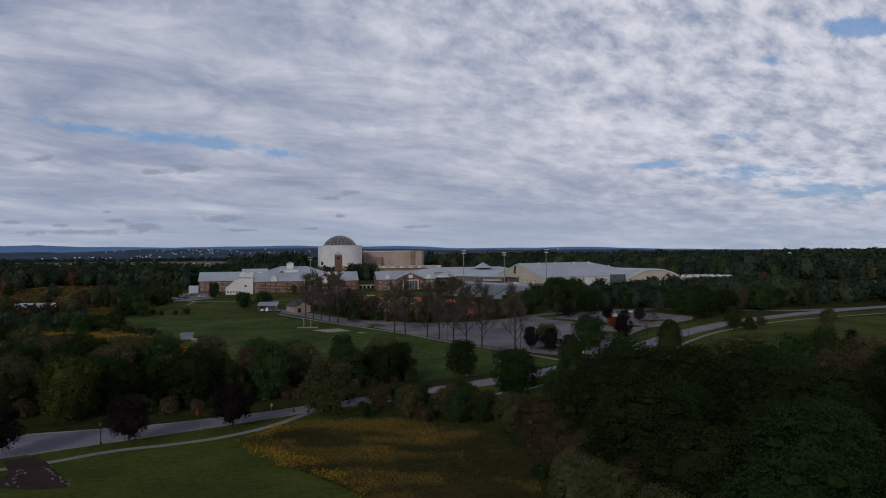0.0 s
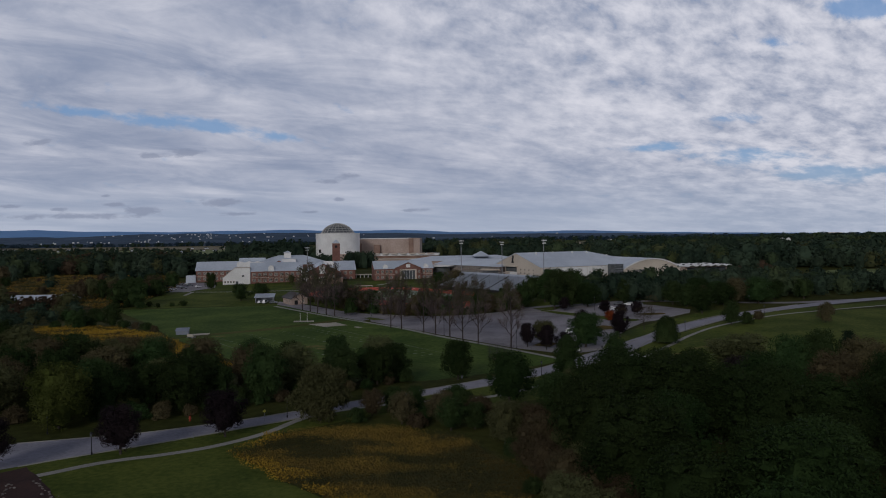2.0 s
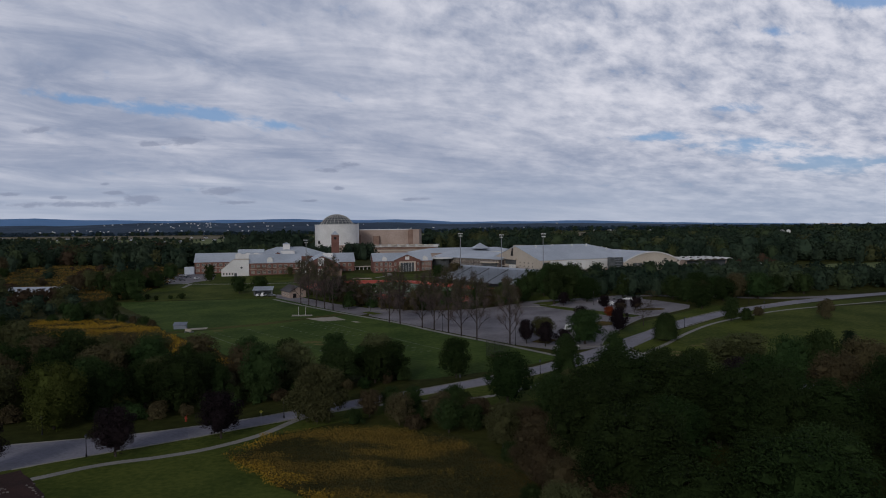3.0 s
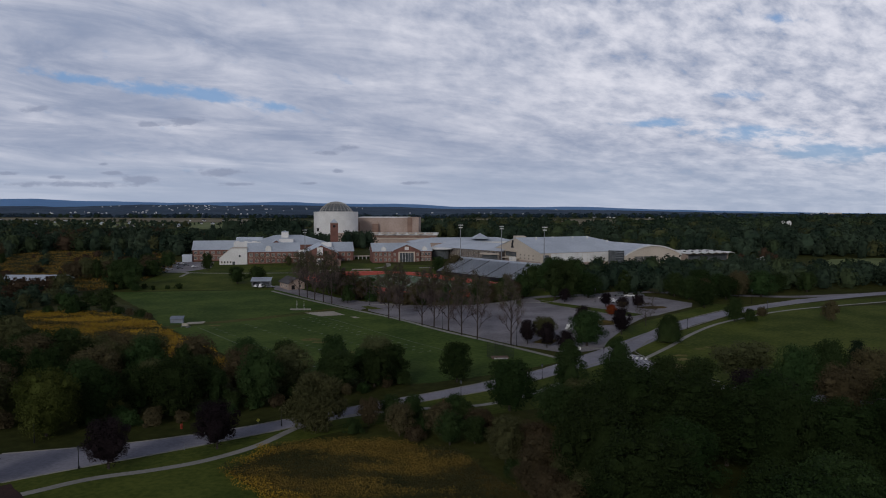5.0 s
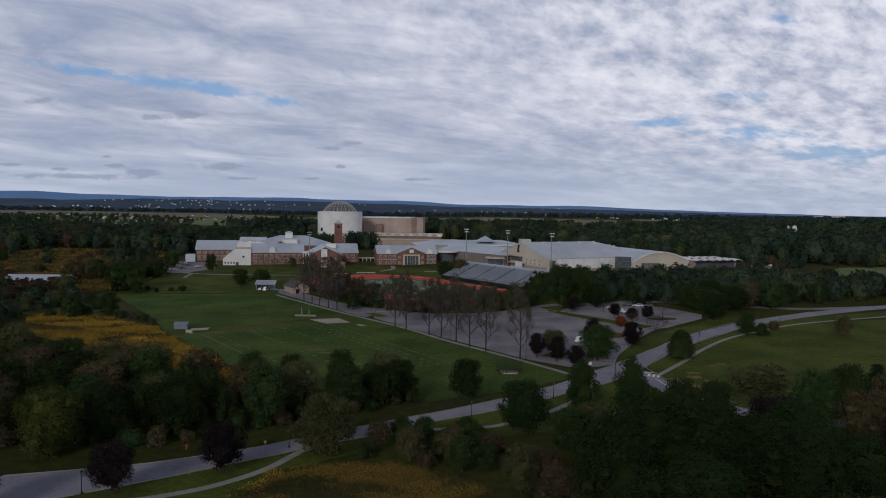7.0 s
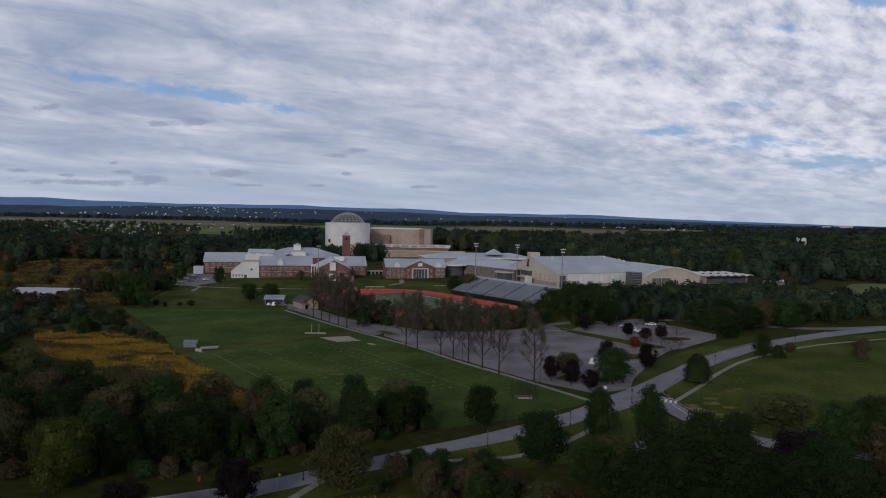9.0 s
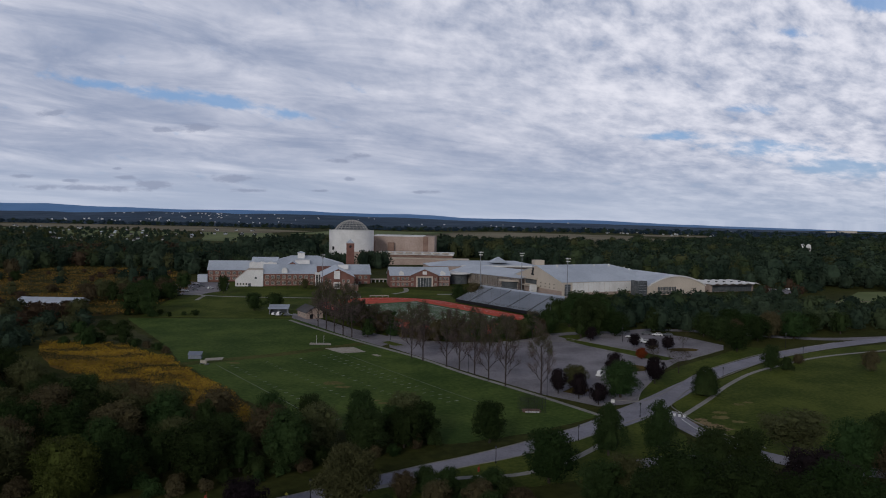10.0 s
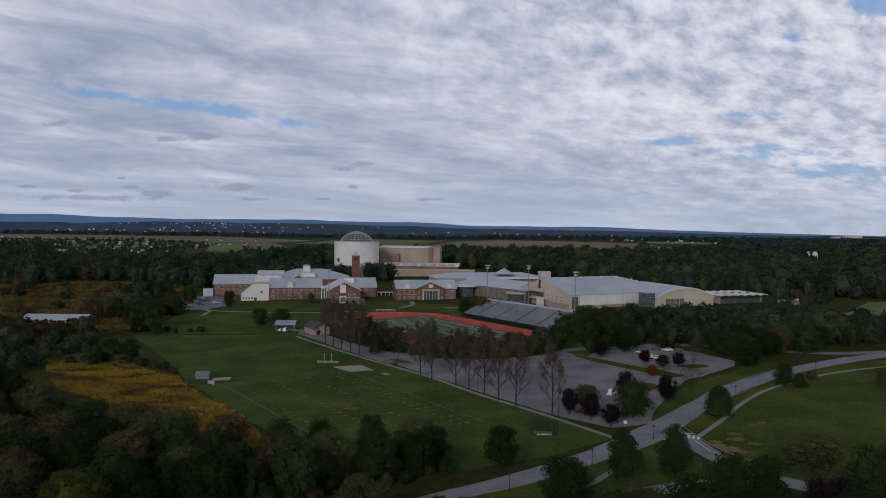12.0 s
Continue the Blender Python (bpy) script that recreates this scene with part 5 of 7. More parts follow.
# fields and hills of the distance
# both field colours are lightened to stand for haze over the plain
M["crop_tan"] = material("stubble_field", (0.1688, 0.1475, 0.1000), (0.2562, 0.2225, 0.1525), 0.004, 0.03, 0.95, space="World", gloss=0.04)
M["crop_green"] = material("far_pasture", (0.1105, 0.1404, 0.0594), (0.1950, 0.2236, 0.1053), 0.004, 0.03, 0.95, space="World", gloss=0.04)
for poly_, mat_ in (([(-1700, 2250), (-1100, 2050), (-560, 1900), (-470, 2180), (-900, 2620), (-1700, 2700)], "crop_tan"), ([(-470, 1880), (-120, 1760), (-60, 2250), (-420, 2560)], "crop_green"), ([(-230, 1560), (60, 1420), (420, 1560), (430, 2060), (60, 2280), (-90, 2240)], "crop_tan"),
                    ([(-700, 1900), (-570, 1560), (-490, 1320), (-370, 1310), (-400, 1560), (-520, 1900)], "crop_green"), ([(-1120, 1960), (-900, 1560), (-700, 1340), (-640, 1500), (-700, 1800)], "crop_green"), ([(-900, 1330), (-760, 1110), (-640, 1090), (-620, 1200), (-740, 1330)], "crop_tan"),
                    ([(250, 1330), (440, 1420), (520, 1560), (330, 1500)], "crop_green"), ([(560, 1650), (760, 1700), (820, 1850), (600, 1830)], "crop_green"), ([(460, 2050), (620, 2040), (700, 2260), (500, 2280)], "crop_tan"), ([(-1500, 1830), (-1150, 1700), (-1000, 1860), (-1400, 2060)], "crop_green")):
    patch("far_field", poly_, 0.35, mat_, "green pasture on the plain" if mat_ == "crop_green" else "tan stubble field on the plain", "field")
patch("far_field", [(210.6, 455.5), (243.0, 439.2), (326.5, 479.7), (369.6, 548.2), (258.3, 521.3)], 0.05, "crop_green", "open green field beside the woods", "field")
patch("far_field", [(214.2, 462.5), (232.2, 466.4), (303.3, 473.1), (302.9, 477), (230.0, 470), (213.7, 466)], 0.06, "crop_tan", "pale dirt track across the field", "field")


def ridge(name, y0, y1, prof, mat, seed, label, rough=6.0):
    """A long hill: foot at y0, crest along y1, falling away behind."""
    rng = np.random.default_rng(seed)
    xs = np.linspace(-3300, 3300, 260)
    zs = np.interp(xs, [p[0] for p in prof], [p[1] for p in prof])
    rough_z = np.convolve(rng.normal(size=len(xs) + 8), np.ones(3) / 3, "same")[4:-4] * rough
    v = []
    rows = [(f, f ** 0.9) for f in np.linspace(0, 1, 12)] + [(1.2, 0.7)]
    for f, zf in rows:
        wave = [rough * 1.6 * noise.noise(Vector((x * 0.004, f * 9.0, seed))) * (0.1 < f < 0.95) for x in xs]
        v += [(x, y0 + (y1 - y0) * f, max(2.0, (z + r * (f > 0.3)) * zf + w)) for x, z, r, w in zip(xs, zs, rough_z, wave)]
    n = len(xs)
    faces = [(j * n + i, j * n + i + 1, (j + 1) * n + i + 1, (j + 1) * n + i) for j in range(len(rows) - 1) for i in range(n - 1)]
    return thing(name, label, "hills", kind="structure", me=mesh_from(name, v, faces, mat))


# no air haze is rendered: the ridge's base colour carries the blue of it
M["hill_haze"] = material("hazy_blue_hills", (0.1176, 0.2419, 0.4620), (0.1456, 0.2849, 0.5208), 0.001, 0.006, 1.0, space="World")
ridge("backdrop_hills", 4200, 4600, RIDGE, M["hill_haze"], 41, "long ridge on the horizon, blue with painted haze", 0.5)
# haze over the far woods is painted in: base colour navy, not leaf green
ridge("backdrop_woods", 2750, 3600, SWELL, material("hazy_wooded_slope", (0.012, 0.034, 0.068), (0.046, 0.086, 0.136), 0.007, 0.035, 1.0, space="World", contrast=(0.36, 0.74)), 42, "low wooded swell beyond the plain, navy with painted haze", 0.8)


# ---- houses of the village far off ----
def far_house(x, y, turn, L, W, h, group, roof="roof_dark", wall="white"):
    ob = thing("house", "small pale house with a dark pitched roof", "house", group, m=placed(x, y, turn))
    part("wall", Build().prism([(-W / 2, 0), (W / 2, 0), (W / 2, h), (0, h + W * 0.38), (-W / 2, h)], "x", -L / 2, L / 2).mesh("wall", M[wall]), ob)
    r = Build()
    for sgn in (1, -1):
        r.prism([(sgn * (W / 2 + 0.5), h - 0.2), (0, h + W * 0.38 + 0.15), (0, h + W * 0.38 + 0.5), (sgn * (W / 2 + 0.5), h + 0.2)], "x", -L / 2 - 0.5, L / 2 + 0.5)
    part("roof", r.mesh("roof", M[roof]), ob)
    return ob


def far_specks():
    """Small pale houses in loose groups on the wooded swell and among the trees of the plain."""
    rng = np.random.default_rng(52)
    b = Build()
    groups = [(rng.uniform(-1750, -820), rng.uniform(2950, 3480), 7, 80, 60) for _ in range(11)]
    groups += [(rng.uniform(-2300, 2000), rng.uniform(2900, 3500), 3, 110, 60) for _ in range(14)]
    groups += [(rng.uniform(450, 1000), rng.uniform(2150, 2700), 9, 70, 60) for _ in range(9)]
    groups += [(rng.uniform(500, 1500), rng.uniform(1500, 2300), 2, 40, 40) for _ in range(12)]
    for cx, cy, num, dx, dy in groups:
        for _ in range(num):
            x, y = cx + rng.normal() * dx, cy + rng.normal() * dy
            L, W, h = rng.uniform(3, 9), rng.uniform(2.4, 4), rng.uniform(1.2, 2.6)
            k = Build().prism([(-W / 2, -2), (W / 2, -2), (W / 2, h), (0, h + 0.9), (-W / 2, h)], "x", -L / 2, L / 2)
            turned(k, rng.uniform(0, 180), x, y)
            z = swell(x, y) + rng.uniform(0.5, 2.0)
            b.add([(p[0], p[1], p[2] + z) for p in k.v], k.f)
    thing("distant_houses", "pale houses scattered over the distant slopes", "houses", kind="stuff", me=b.mesh("distant_houses", M["house_pale"]))


M["house_pale"] = material("pale_house_paint", (0.28, 0.29, 0.30), (0.80, 0.79, 0.77), 0.02, 0.11, 0.7, space="World")
rng = np.random.default_rng(51)
for poly, gap, grp, num in (([(-1300, 1950), (-960, 1430), (-690, 1190), (-520, 1240), (-600, 1720), (-960, 2100)], 36, "village houses", 64), ([(-1500, 2100), (-1180, 1900), (-1060, 2080), (-1450, 2300)], 50, "village houses", 14),
                            ([(-600, 1690), (-520, 1660), (-500, 1740), (-590, 1780)], 24, "farm buildings", 6), ([(-800, 2080), (-640, 2020), (-600, 2080), (-780, 2160)], 34, "farm buildings", 5), ([(420, 1000), (620, 1060), (600, 1260), (420, 1200)], 44, "houses in the woods", 10), ([(230, 880), (330, 860), (360, 960), (250, 980)], 36, "houses in the woods", 4)):
    for x, y in scatter(poly, gap, rng)[:num]:
        big = 1.5 if grp == "farm buildings" else 1.0
        far_house(x, y, rng.uniform(0, 180), rng.uniform(4, 7) * big, rng.uniform(3.4, 4.8), rng.uniform(2.0, 3.0), grp, ["roof_dark", "roof_dark", "roof"][int(rng.integers(3))], "house_pale")

far_specks()
for x, y, z, L in ((1700, 3482, 15, 80), (2150, 3250, 12, 120), (1600, 3400, 12, 60)):
    ob = thing("warehouse", "long low warehouse with a white flat roof", "warehouse", "far warehouses", m=pose(x, y, z, 0, 0, 4))
    part("wall", Build().box(-L / 2, L / 2, -10, 10, -18, 7).mesh("wall", M["cream"]), ob)
    part("roof", Build().box(-L / 2 - 0.6, L / 2 + 0.6, -10.6, 10.6, 7, 8).mesh("roof", M["white"]), ob)


# ---- campus buildings ----
WINDOWS = {}


def window_meshes(w, h, cols=2):
    key = (w, h, cols)
    if key not in WINDOWS:
        f = Build()
        t = 0.18
        f.box(-w / 2 - t, w / 2 + t, -0.10, 0.02, -t, 0).box(-w / 2 - t, w / 2 + t, -0.10, 0.02, h, h + t)
        f.box(-w / 2 - t, -w / 2, -0.10, 0.02, 0, h).box(w / 2, w / 2 + t, -0.10, 0.02, 0, h)
        for k in range(1, cols):
            x = -w / 2 + w * k / cols
            f.box(x - 0.07, x + 0.07, -0.07, 0.01, 0, h)
        f.box(-w / 2, w / 2, -0.07, 0.01, h * 0.5 - 0.05, h * 0.5 + 0.05)
        WINDOWS[key] = (f.mesh("window", M["cream"]), Build().box(-w / 2, w / 2, -0.02, 0.0, 0, h).mesh("pane", M["glass"]))
    return WINDOWS[key]


def window(parent, x, y, z, w=1.5, h=1.9, turn=0, cols=2):
    """A framed window on a wall; it faces the wall's local -y side turned by turn degrees."""
    f, p = window_meshes(w, h, cols)
    ob = part("window", f, parent)
    ob.matrix_basis = pose(x, y, z, 0, 0, turn)
    part("pane", p, ob)
    return ob


def gable_wall(L, W, eave, ridge, x0=0, y0=0, base=-2.5):
    """A block with its ridge along x."""
    return Build().prism([(y0, base), (y0 + W, base), (y0 + W, eave), (y0 + W / 2, ridge), (y0, eave)], "x", x0, x0 + L)


def gable_roof(L, W, eave, ridge, x0=0, y0=0, over=0.7, thick=0.35):
    b = Build()
    k = (ridge - eave) / (W / 2)
    mid = y0 + W / 2
    for sgn in (-1, 1):
        e = mid + sgn * (W / 2 + over)
        ze = eave - k * over
        b.prism([(e, ze + 0.05), (mid, ridge + 0.05), (mid, ridge + 0.05 + thick), (e, ze + 0.05 + thick)], "x", x0 - over, x0 + L + over)
    return b


def hip_roof(x0, x1, y0, y1, eave, ridge, over=0.6):
    """A hipped roof with a short ridge along the longer side."""
    x0, x1, y0, y1 = x0 - over, x1 + over, y0 - over, y1 + over
    d = min(x1 - x0, y1 - y0) / 2
    ym, xm = (y0 + y1) / 2, (x0 + x1) / 2
    tops = [(x0 + d, ym, ridge), (x1 - d, ym, ridge)] if x1 - x0 > y1 - y0 else [(xm, y0 + d, ridge), (xm, y1 - d, ridge)]
    v = [(x0, y0, eave), (x1, y0, eave), (x1, y1, eave), (x0, y1, eave)] + tops
    f = [(0, 1, 5, 4), (2, 3, 4, 5), (1, 2, 5), (3, 0, 4), (3, 2, 1, 0)] if x1 - x0 > y1 - y0 else [(0, 1, 4), (1, 2, 5, 4), (2, 3, 5), (3, 0, 4, 5), (3, 2, 1, 0)]
    return Build().add(v, f)


def band(L, y, z, x0=0, t=0.25, mat="cream", depth=0.06):
    return Build().box(x0, x0 + L, y - depth, y - 0.005, z, z + t).mesh("stone_band", M[mat])


def school():
    C = placed(-149.7, 522.8, 13.3, 0.905)
    # west wing
    w = thing("school_wing", "two storey red brick school wing with grey metal roof", "school building", "school wings", m=C)
    part("wall", gable_wall(57, 26, 9.6, 16.2, -46, 43).mesh("wall", M["brick"]), w)
    part("roof", gable_roof(57, 26, 9.6, 16.2, -46, 43).mesh("roof", M["roof"]), w, "grey standing seam metal roof")
    part("stone_band", band(57, 43, 4.6, -46), w)
    for i in range(9):
        for z in (1.6, 6.0):
            window(w, -43.5 + i * 4.6, 43, z, 2.4, 2.0, 0, 3)
    par = Build().box(-13, 9, 42.2, 50, 11.2, 15.6)
    for k in range(3):
        par.prism([(-10 + k * 7 + 2.2 * math.cos(a), 15.6 + 1.0 * math.sin(a)) for a in [math.pi * j / 8 for j in range(9)]], "y", 42.2, 43.2)
    part("parapet", par.mesh("parapet", M["white"]), w, "white rendered parapet with scalloped top")
    part("annex", Build().box(-54, -46.2, 41, 50, -2.5, 5.6).mesh("annex", M["roof"]), w, "low pale side annex")

    # white wedge
    v = thing("white_hall", "white rendered hall with sloping roof and round window", "school building", "school wings", m=C)
    wedge = Build().prism([(-21, 0), (0, 0), (0, 12.6), (-12, 12.6), (-21, 5.0)], "y", 0, 16)
    part("wall", wedge.mesh("wall", M["white"]), v)
    part("roof", Build().prism([(-21.4, 4.9), (-12, 12.75), (0.3, 12.75), (0.3, 13.0), (-12.1, 13.0), (-21.4, 5.2)], "y", -0.3, 16.3).mesh("roof", M["cream"]), v)
    rw = Build().tube([(-5.6, -0.08, 6.6), (-5.6, 0.05, 6.6)], [0.9, 0.9], 20)
    part("round_window", rw.mesh("round_window", M["glass"]), v, "dark round window")
    for k in range(4):
        window(v, -19.2 + k * 2.2, -0.01, 1.2, 1.0, 1.4, 0, 1)
    part("door", Build().box(-11.2, -9.2, -0.08, 0, 0, 2.4).mesh("door", M["glass"]), v)

    # middle wing
    m = thing("school_wing", "long red brick classroom wing with white dormer", "school building", "school wings", m=C)
    part("wall", gable_wall(40, 26, 10.0, 16.0, 0.3, 0.5).mesh("wall", M["brick"]), m)
    part("roof", gable_roof(40, 26, 10.0, 16.0, 0.3, 0.5).mesh("roof", M["roof"]), m, "grey standing seam metal roof")
    part("stone_band", band(40, 0.5, 4.8, 0.3), m)
    for i in range(9):
        for z in (1.6, 6.2):
            window(m, 3 + i * 4.25, 0.5, z, 2.3, 2.1, 0, 3)
    d = Build().prism([(14.0, 9.6), (18.4, 9.6), (18.4, 12.6), (16.2 + 1.5, 13.9), (16.2, 14.3), (16.2 - 1.5, 13.9), (14.0, 12.6)], "y", 0.2, 9)
    part("dormer", d.mesh("dormer", M["white"]), m, "white arched dormer")

    # central hall behind
    c = thing("school_hall", "large school hall with hipped grey roof and brick gable", "school building", "school wings", m=C)
    part("wall", Build().box(-2, 66, 44.5, 90, -2.5, 13.0).mesh("wall", M["brick"]), c)
    part("roof", hip_roof(-2, 66, 44.5, 90, 13.0, 20.6).mesh("roof", M["roof"]), c, "grey hipped metal roof")
    part("gable", turned(gable_wall(22, 17, 12, 17.2, 0, -8.5), 90, 22, 30).mesh("gable", M["brick"]), c, "red brick gable")
    part("gable_roof", turned(gable_roof(22, 17, 12.05, 17.3, 0, -8.5), 90, 22, 30).mesh("gable_roof", M["roof"]), c)
    part("cupola", Build().box(26, 32, 60, 66, 18.5, 23.2).mesh("cupola", M["white"]), c, "white roof cupola")
    part("cupola_roof", hip_roof(26, 32, 60, 66, 23.2, 24.6, 0.4).mesh("cupola_roof", M["roof"]), c)
    part("parapet", Build().box(24, 36, 46, 58, 14.5, 17.6).mesh("parapet", M["white"]), c, "white rendered roof parapet")
    part("flat_roof", Build().box(-12, 10, 58, 76, 16.0, 18.6).mesh("flat_roof", M["roof"]), c)

    # entrance
    e = thing("entrance_portico", "white columned entrance between the brick wings", "portico", m=C)
    part("lintel", Build().box(39.5, 46.5, -3.2, 1, 9.4, 11.0).mesh("lintel", M["white"]), e)
    for x in (40.0, 42.1, 44.0, 46.0):
        part("column", Build().tube([(x, -2.8, 0), (x, -2.8, 0.4), (x, -2.8, 9.4)], [0.55, 0.42, 0.36], 10).mesh("column", M["white"]), e)
    part("glazing", Build().box(40, 46.2, 0.2, 0.6, 0.3, 9.2).mesh("glazing", M["glass"]), e, "tall dark glazed doors")
    part("floor_slab", Build().box(39, 47, -4, 1, 0, 0.25).mesh("floor_slab", M["concrete"]), e)

    # gabled front wing
    g = thing("school_wing", "red brick front wing with wide gable and white bay", "school building", "school wings", m=C)
    part("wall", turned(gable_wall(46, 24, 10.2, 16.0, 0, -12), 90, 56, -32).mesh("wall", M["brick"]), g)
    part("roof", turned(gable_roof(46, 24, 10.2, 16.0, 0, -12), 90, 56, -32).mesh("roof", M["roof"]), g, "grey standing seam metal roof")
    part("bay", Build().box(52.8, 57.2, -33.2, -26, 8.6, 14.6).mesh("bay", M["white"]), g, "white rendered bay in the gable")
    part("bay_window", Build().box(52.6, 57.4, -32.9, -31.9, 1.0, 6.2).mesh("bay_window", M["white"]), g)
    for x, cols in ((55, 3),):
        window(g, x, -32.95, 1.8, 3.6, 3.4, 0, 4)
    for x in (47, 50, 60, 63.5):
        for z in (1.6, 6.0):
            window(g, x, -32, z, 1.6, 2.0)
    part("stone_band", band(24, -32, 4.8, 44), g)
    for i in range(6):
        for z in (1.6, 6.0):
            window(g, 68, -28 + i * 4.4, z, 1.6, 2.0, 90)

    # east wing
    r = thing("school_wing", "red brick end wing with grey roof", "school building", "school wings", m=C)
    part("wall", gable_wall(26, 28, 9.6, 16.0, 57.2, 2).mesh("wall", M["brick"]), r)
    part("roof", gable_roof(26, 28, 9.6, 16.0, 57.2, 2).mesh("roof", M["roof"]), r, "grey standing seam metal roof")
    for x in (70.5, 75, 79.5):
        for z in (1.6, 6.0):
            window(r, x, 2, z, 2.0, 2.0)
    part("roof_box", Build().box(58, 66, 6, 12, 13.0, 16.5).mesh("roof_box", M["white"]), r, "white roof plant box")

    # low link wall with green doors between school and the next house
    k = thing("covered_walk", "low covered walk with pale posts", "covered walk", m=C)
    part("roof", Build().box(84, 104, 8, 12, 4.6, 5.2).mesh("roof", M["cream"]), k)
    for i in range(7):
        part("post", Build().box(84.4 + i * 3.2, 84.9 + i * 3.2, 8.2, 8.7, 0, 4.6).mesh("post", M["white"]), k)
    part("back_wall", Build().box(84, 104, 11.4, 11.8, 0, 4.6).mesh("back_wall", M["leaf_dark"]), k)


def hall_house():
    m = placed(-59.8, 519.3, 13.3, 0.862)
    h = thing("school_house", "red brick school house with glazed gable entrance", "school building", m=m)
    part("wall", gable_wall(48.6, 22, 9.6, 15.4).mesh("wall", M["brick"]), h)
    part("roof", gable_roof(48.6, 22, 9.6, 15.4).mesh("roof", M["roof"]), h, "grey standing seam metal roof")
    part("gable", turned(gable_wall(12, 22, 10.0, 14.6, 0, -11), 90, 27.5, -2.2).mesh("gable", M["brick"]), h, "red brick entrance gable")
    part("gable_roof", turned(gable_roof(12.5, 22, 10.05, 14.7, 0, -11), 90, 27.5, -2.3).mesh("gable_roof", M["roof"]), h)
    part("gable_trim", Build().box(25.8, 29.2, -2.5, -2.2, 10.4, 13.0).mesh("gable_trim", M["white"]), h)
    part("entrance_frame", Build().box(20.6, 34.4, -2.7, -2.15, 8.0, 9.0).box(20.6, 21.8, -2.7, -2.15, 0, 8.0).box(33.2, 34.4, -2.7, -2.15, 0, 8.0).mesh("entrance_frame", M["cream"]), h)
    part("glazing", Build().box(21.8, 33.2, -2.35, -2.2, 0.2, 8.0).mesh("glazing", M["glass"]), h, "tall dark glazed entrance")
    for k in range(1, 5):
        part("mullion", Build().box(21.8 + k * 2.28 - 0.1, 21.8 + k * 2.28 + 0.1, -2.45, -2.36, 0.2, 8.0).mesh("mullion", M["white"]), h)
    part("stone_band", band(48.6, 0, 4.6), h)
    for x in (2.6, 6.4, 10.2, 13.6, 41, 44, 46.6):
        for z in (1.4, 5.9):
            window(h, x, 0, z, 1.8, 2.1)
    for x in (17.6, 18.9 + 17.6):
        for z in (1.4, 5.9):
            window(h, x, -2.2, z, 1.3, 1.9)
    for x in (9.0, 43.0):
        part("dormer", Build().prism([(x - 2, 9.3), (x + 2, 9.3), (x + 2, 11.6), (x, 13.2), (x - 2, 11.6)], "y", -0.3, 7).mesh("dormer", M["white"]), h, "white gabled dormer")


def long_building():
    m = placed(-18.5, 561, -51, 0.816)
    b = thing("classroom_building", "long low classroom building with wide grey roof", "school building", m=m)
    part("wall", Build().box(0, 92, 0, 44, -2.5, 9.6).mesh("wall", M["dull_brick"]), b, "greyish brown brick wall")
    roof = Build().prism([(-1.2, 9.6), (22, 14.6), (45.2, 9.6), (45.2, 9.3), (-1.2, 9.3)], "x", -1.2, 93.2)
    part("roof", roof.mesh("roof", M["roof"]), b, "wide low grey metal roof")
    for i in range(27):
        for z in (0.6, 3.7, 6.8):
            window(b, 2.6 + i * 3.3, 0, z, 1.7, 1.8, 0, 2)
    for z in (3.0, 6.1, 9.1):
        part("string_course", Build().box(0, 92, -0.08, -0.005, z, z + 0.22).mesh("string_course", M["stone"]), b)
    m2 = placed(-15.1, 567, 13.3, 0.811)
    c = thing("classroom_building", "rear classroom block with pale low roofs and pyramid lantern", "school building", m=m2)
    part("wall", Build().box(-20, 92, 26, 70, -2.5, 11).mesh("wall", M["stone"]), c)
    part("roof", hip_roof(-20, 92, 26, 70, 11, 15.4).mesh("roof", M["roof"]), c)
    part("lantern", hip_roof(42, 58, 30, 46, 14.5, 20).mesh("lantern", M["roof"]), c, "grey pyramid lantern")
    part("roof_strip", Build().box(10, 80, 22, 26, 10.5, 12).mesh("roof_strip", M["white"]), c)
    part("plant_box", Build().box(86, 96, 32, 42, 11, 17).mesh("plant_box", M["cream"]), c)
    m3 = placed(-13.8, 545.8, 0, 0.823)
    e = thing("round_entrance", "round glazed entrance with flat pale canopy", "entrance", m=m3)
    part("drum", Build().tube([(0, 0, 0), (0, 0, 8.6)], [9, 9], 28).mesh("drum", M["glass"]), e, "dark curved glazing")
    part("canopy", Build().tube([(0, 0, 8.6), (0, 0, 9.6)], [12.5, 12.5], 32).mesh("canopy", M["white"]), e, "flat round pale canopy")


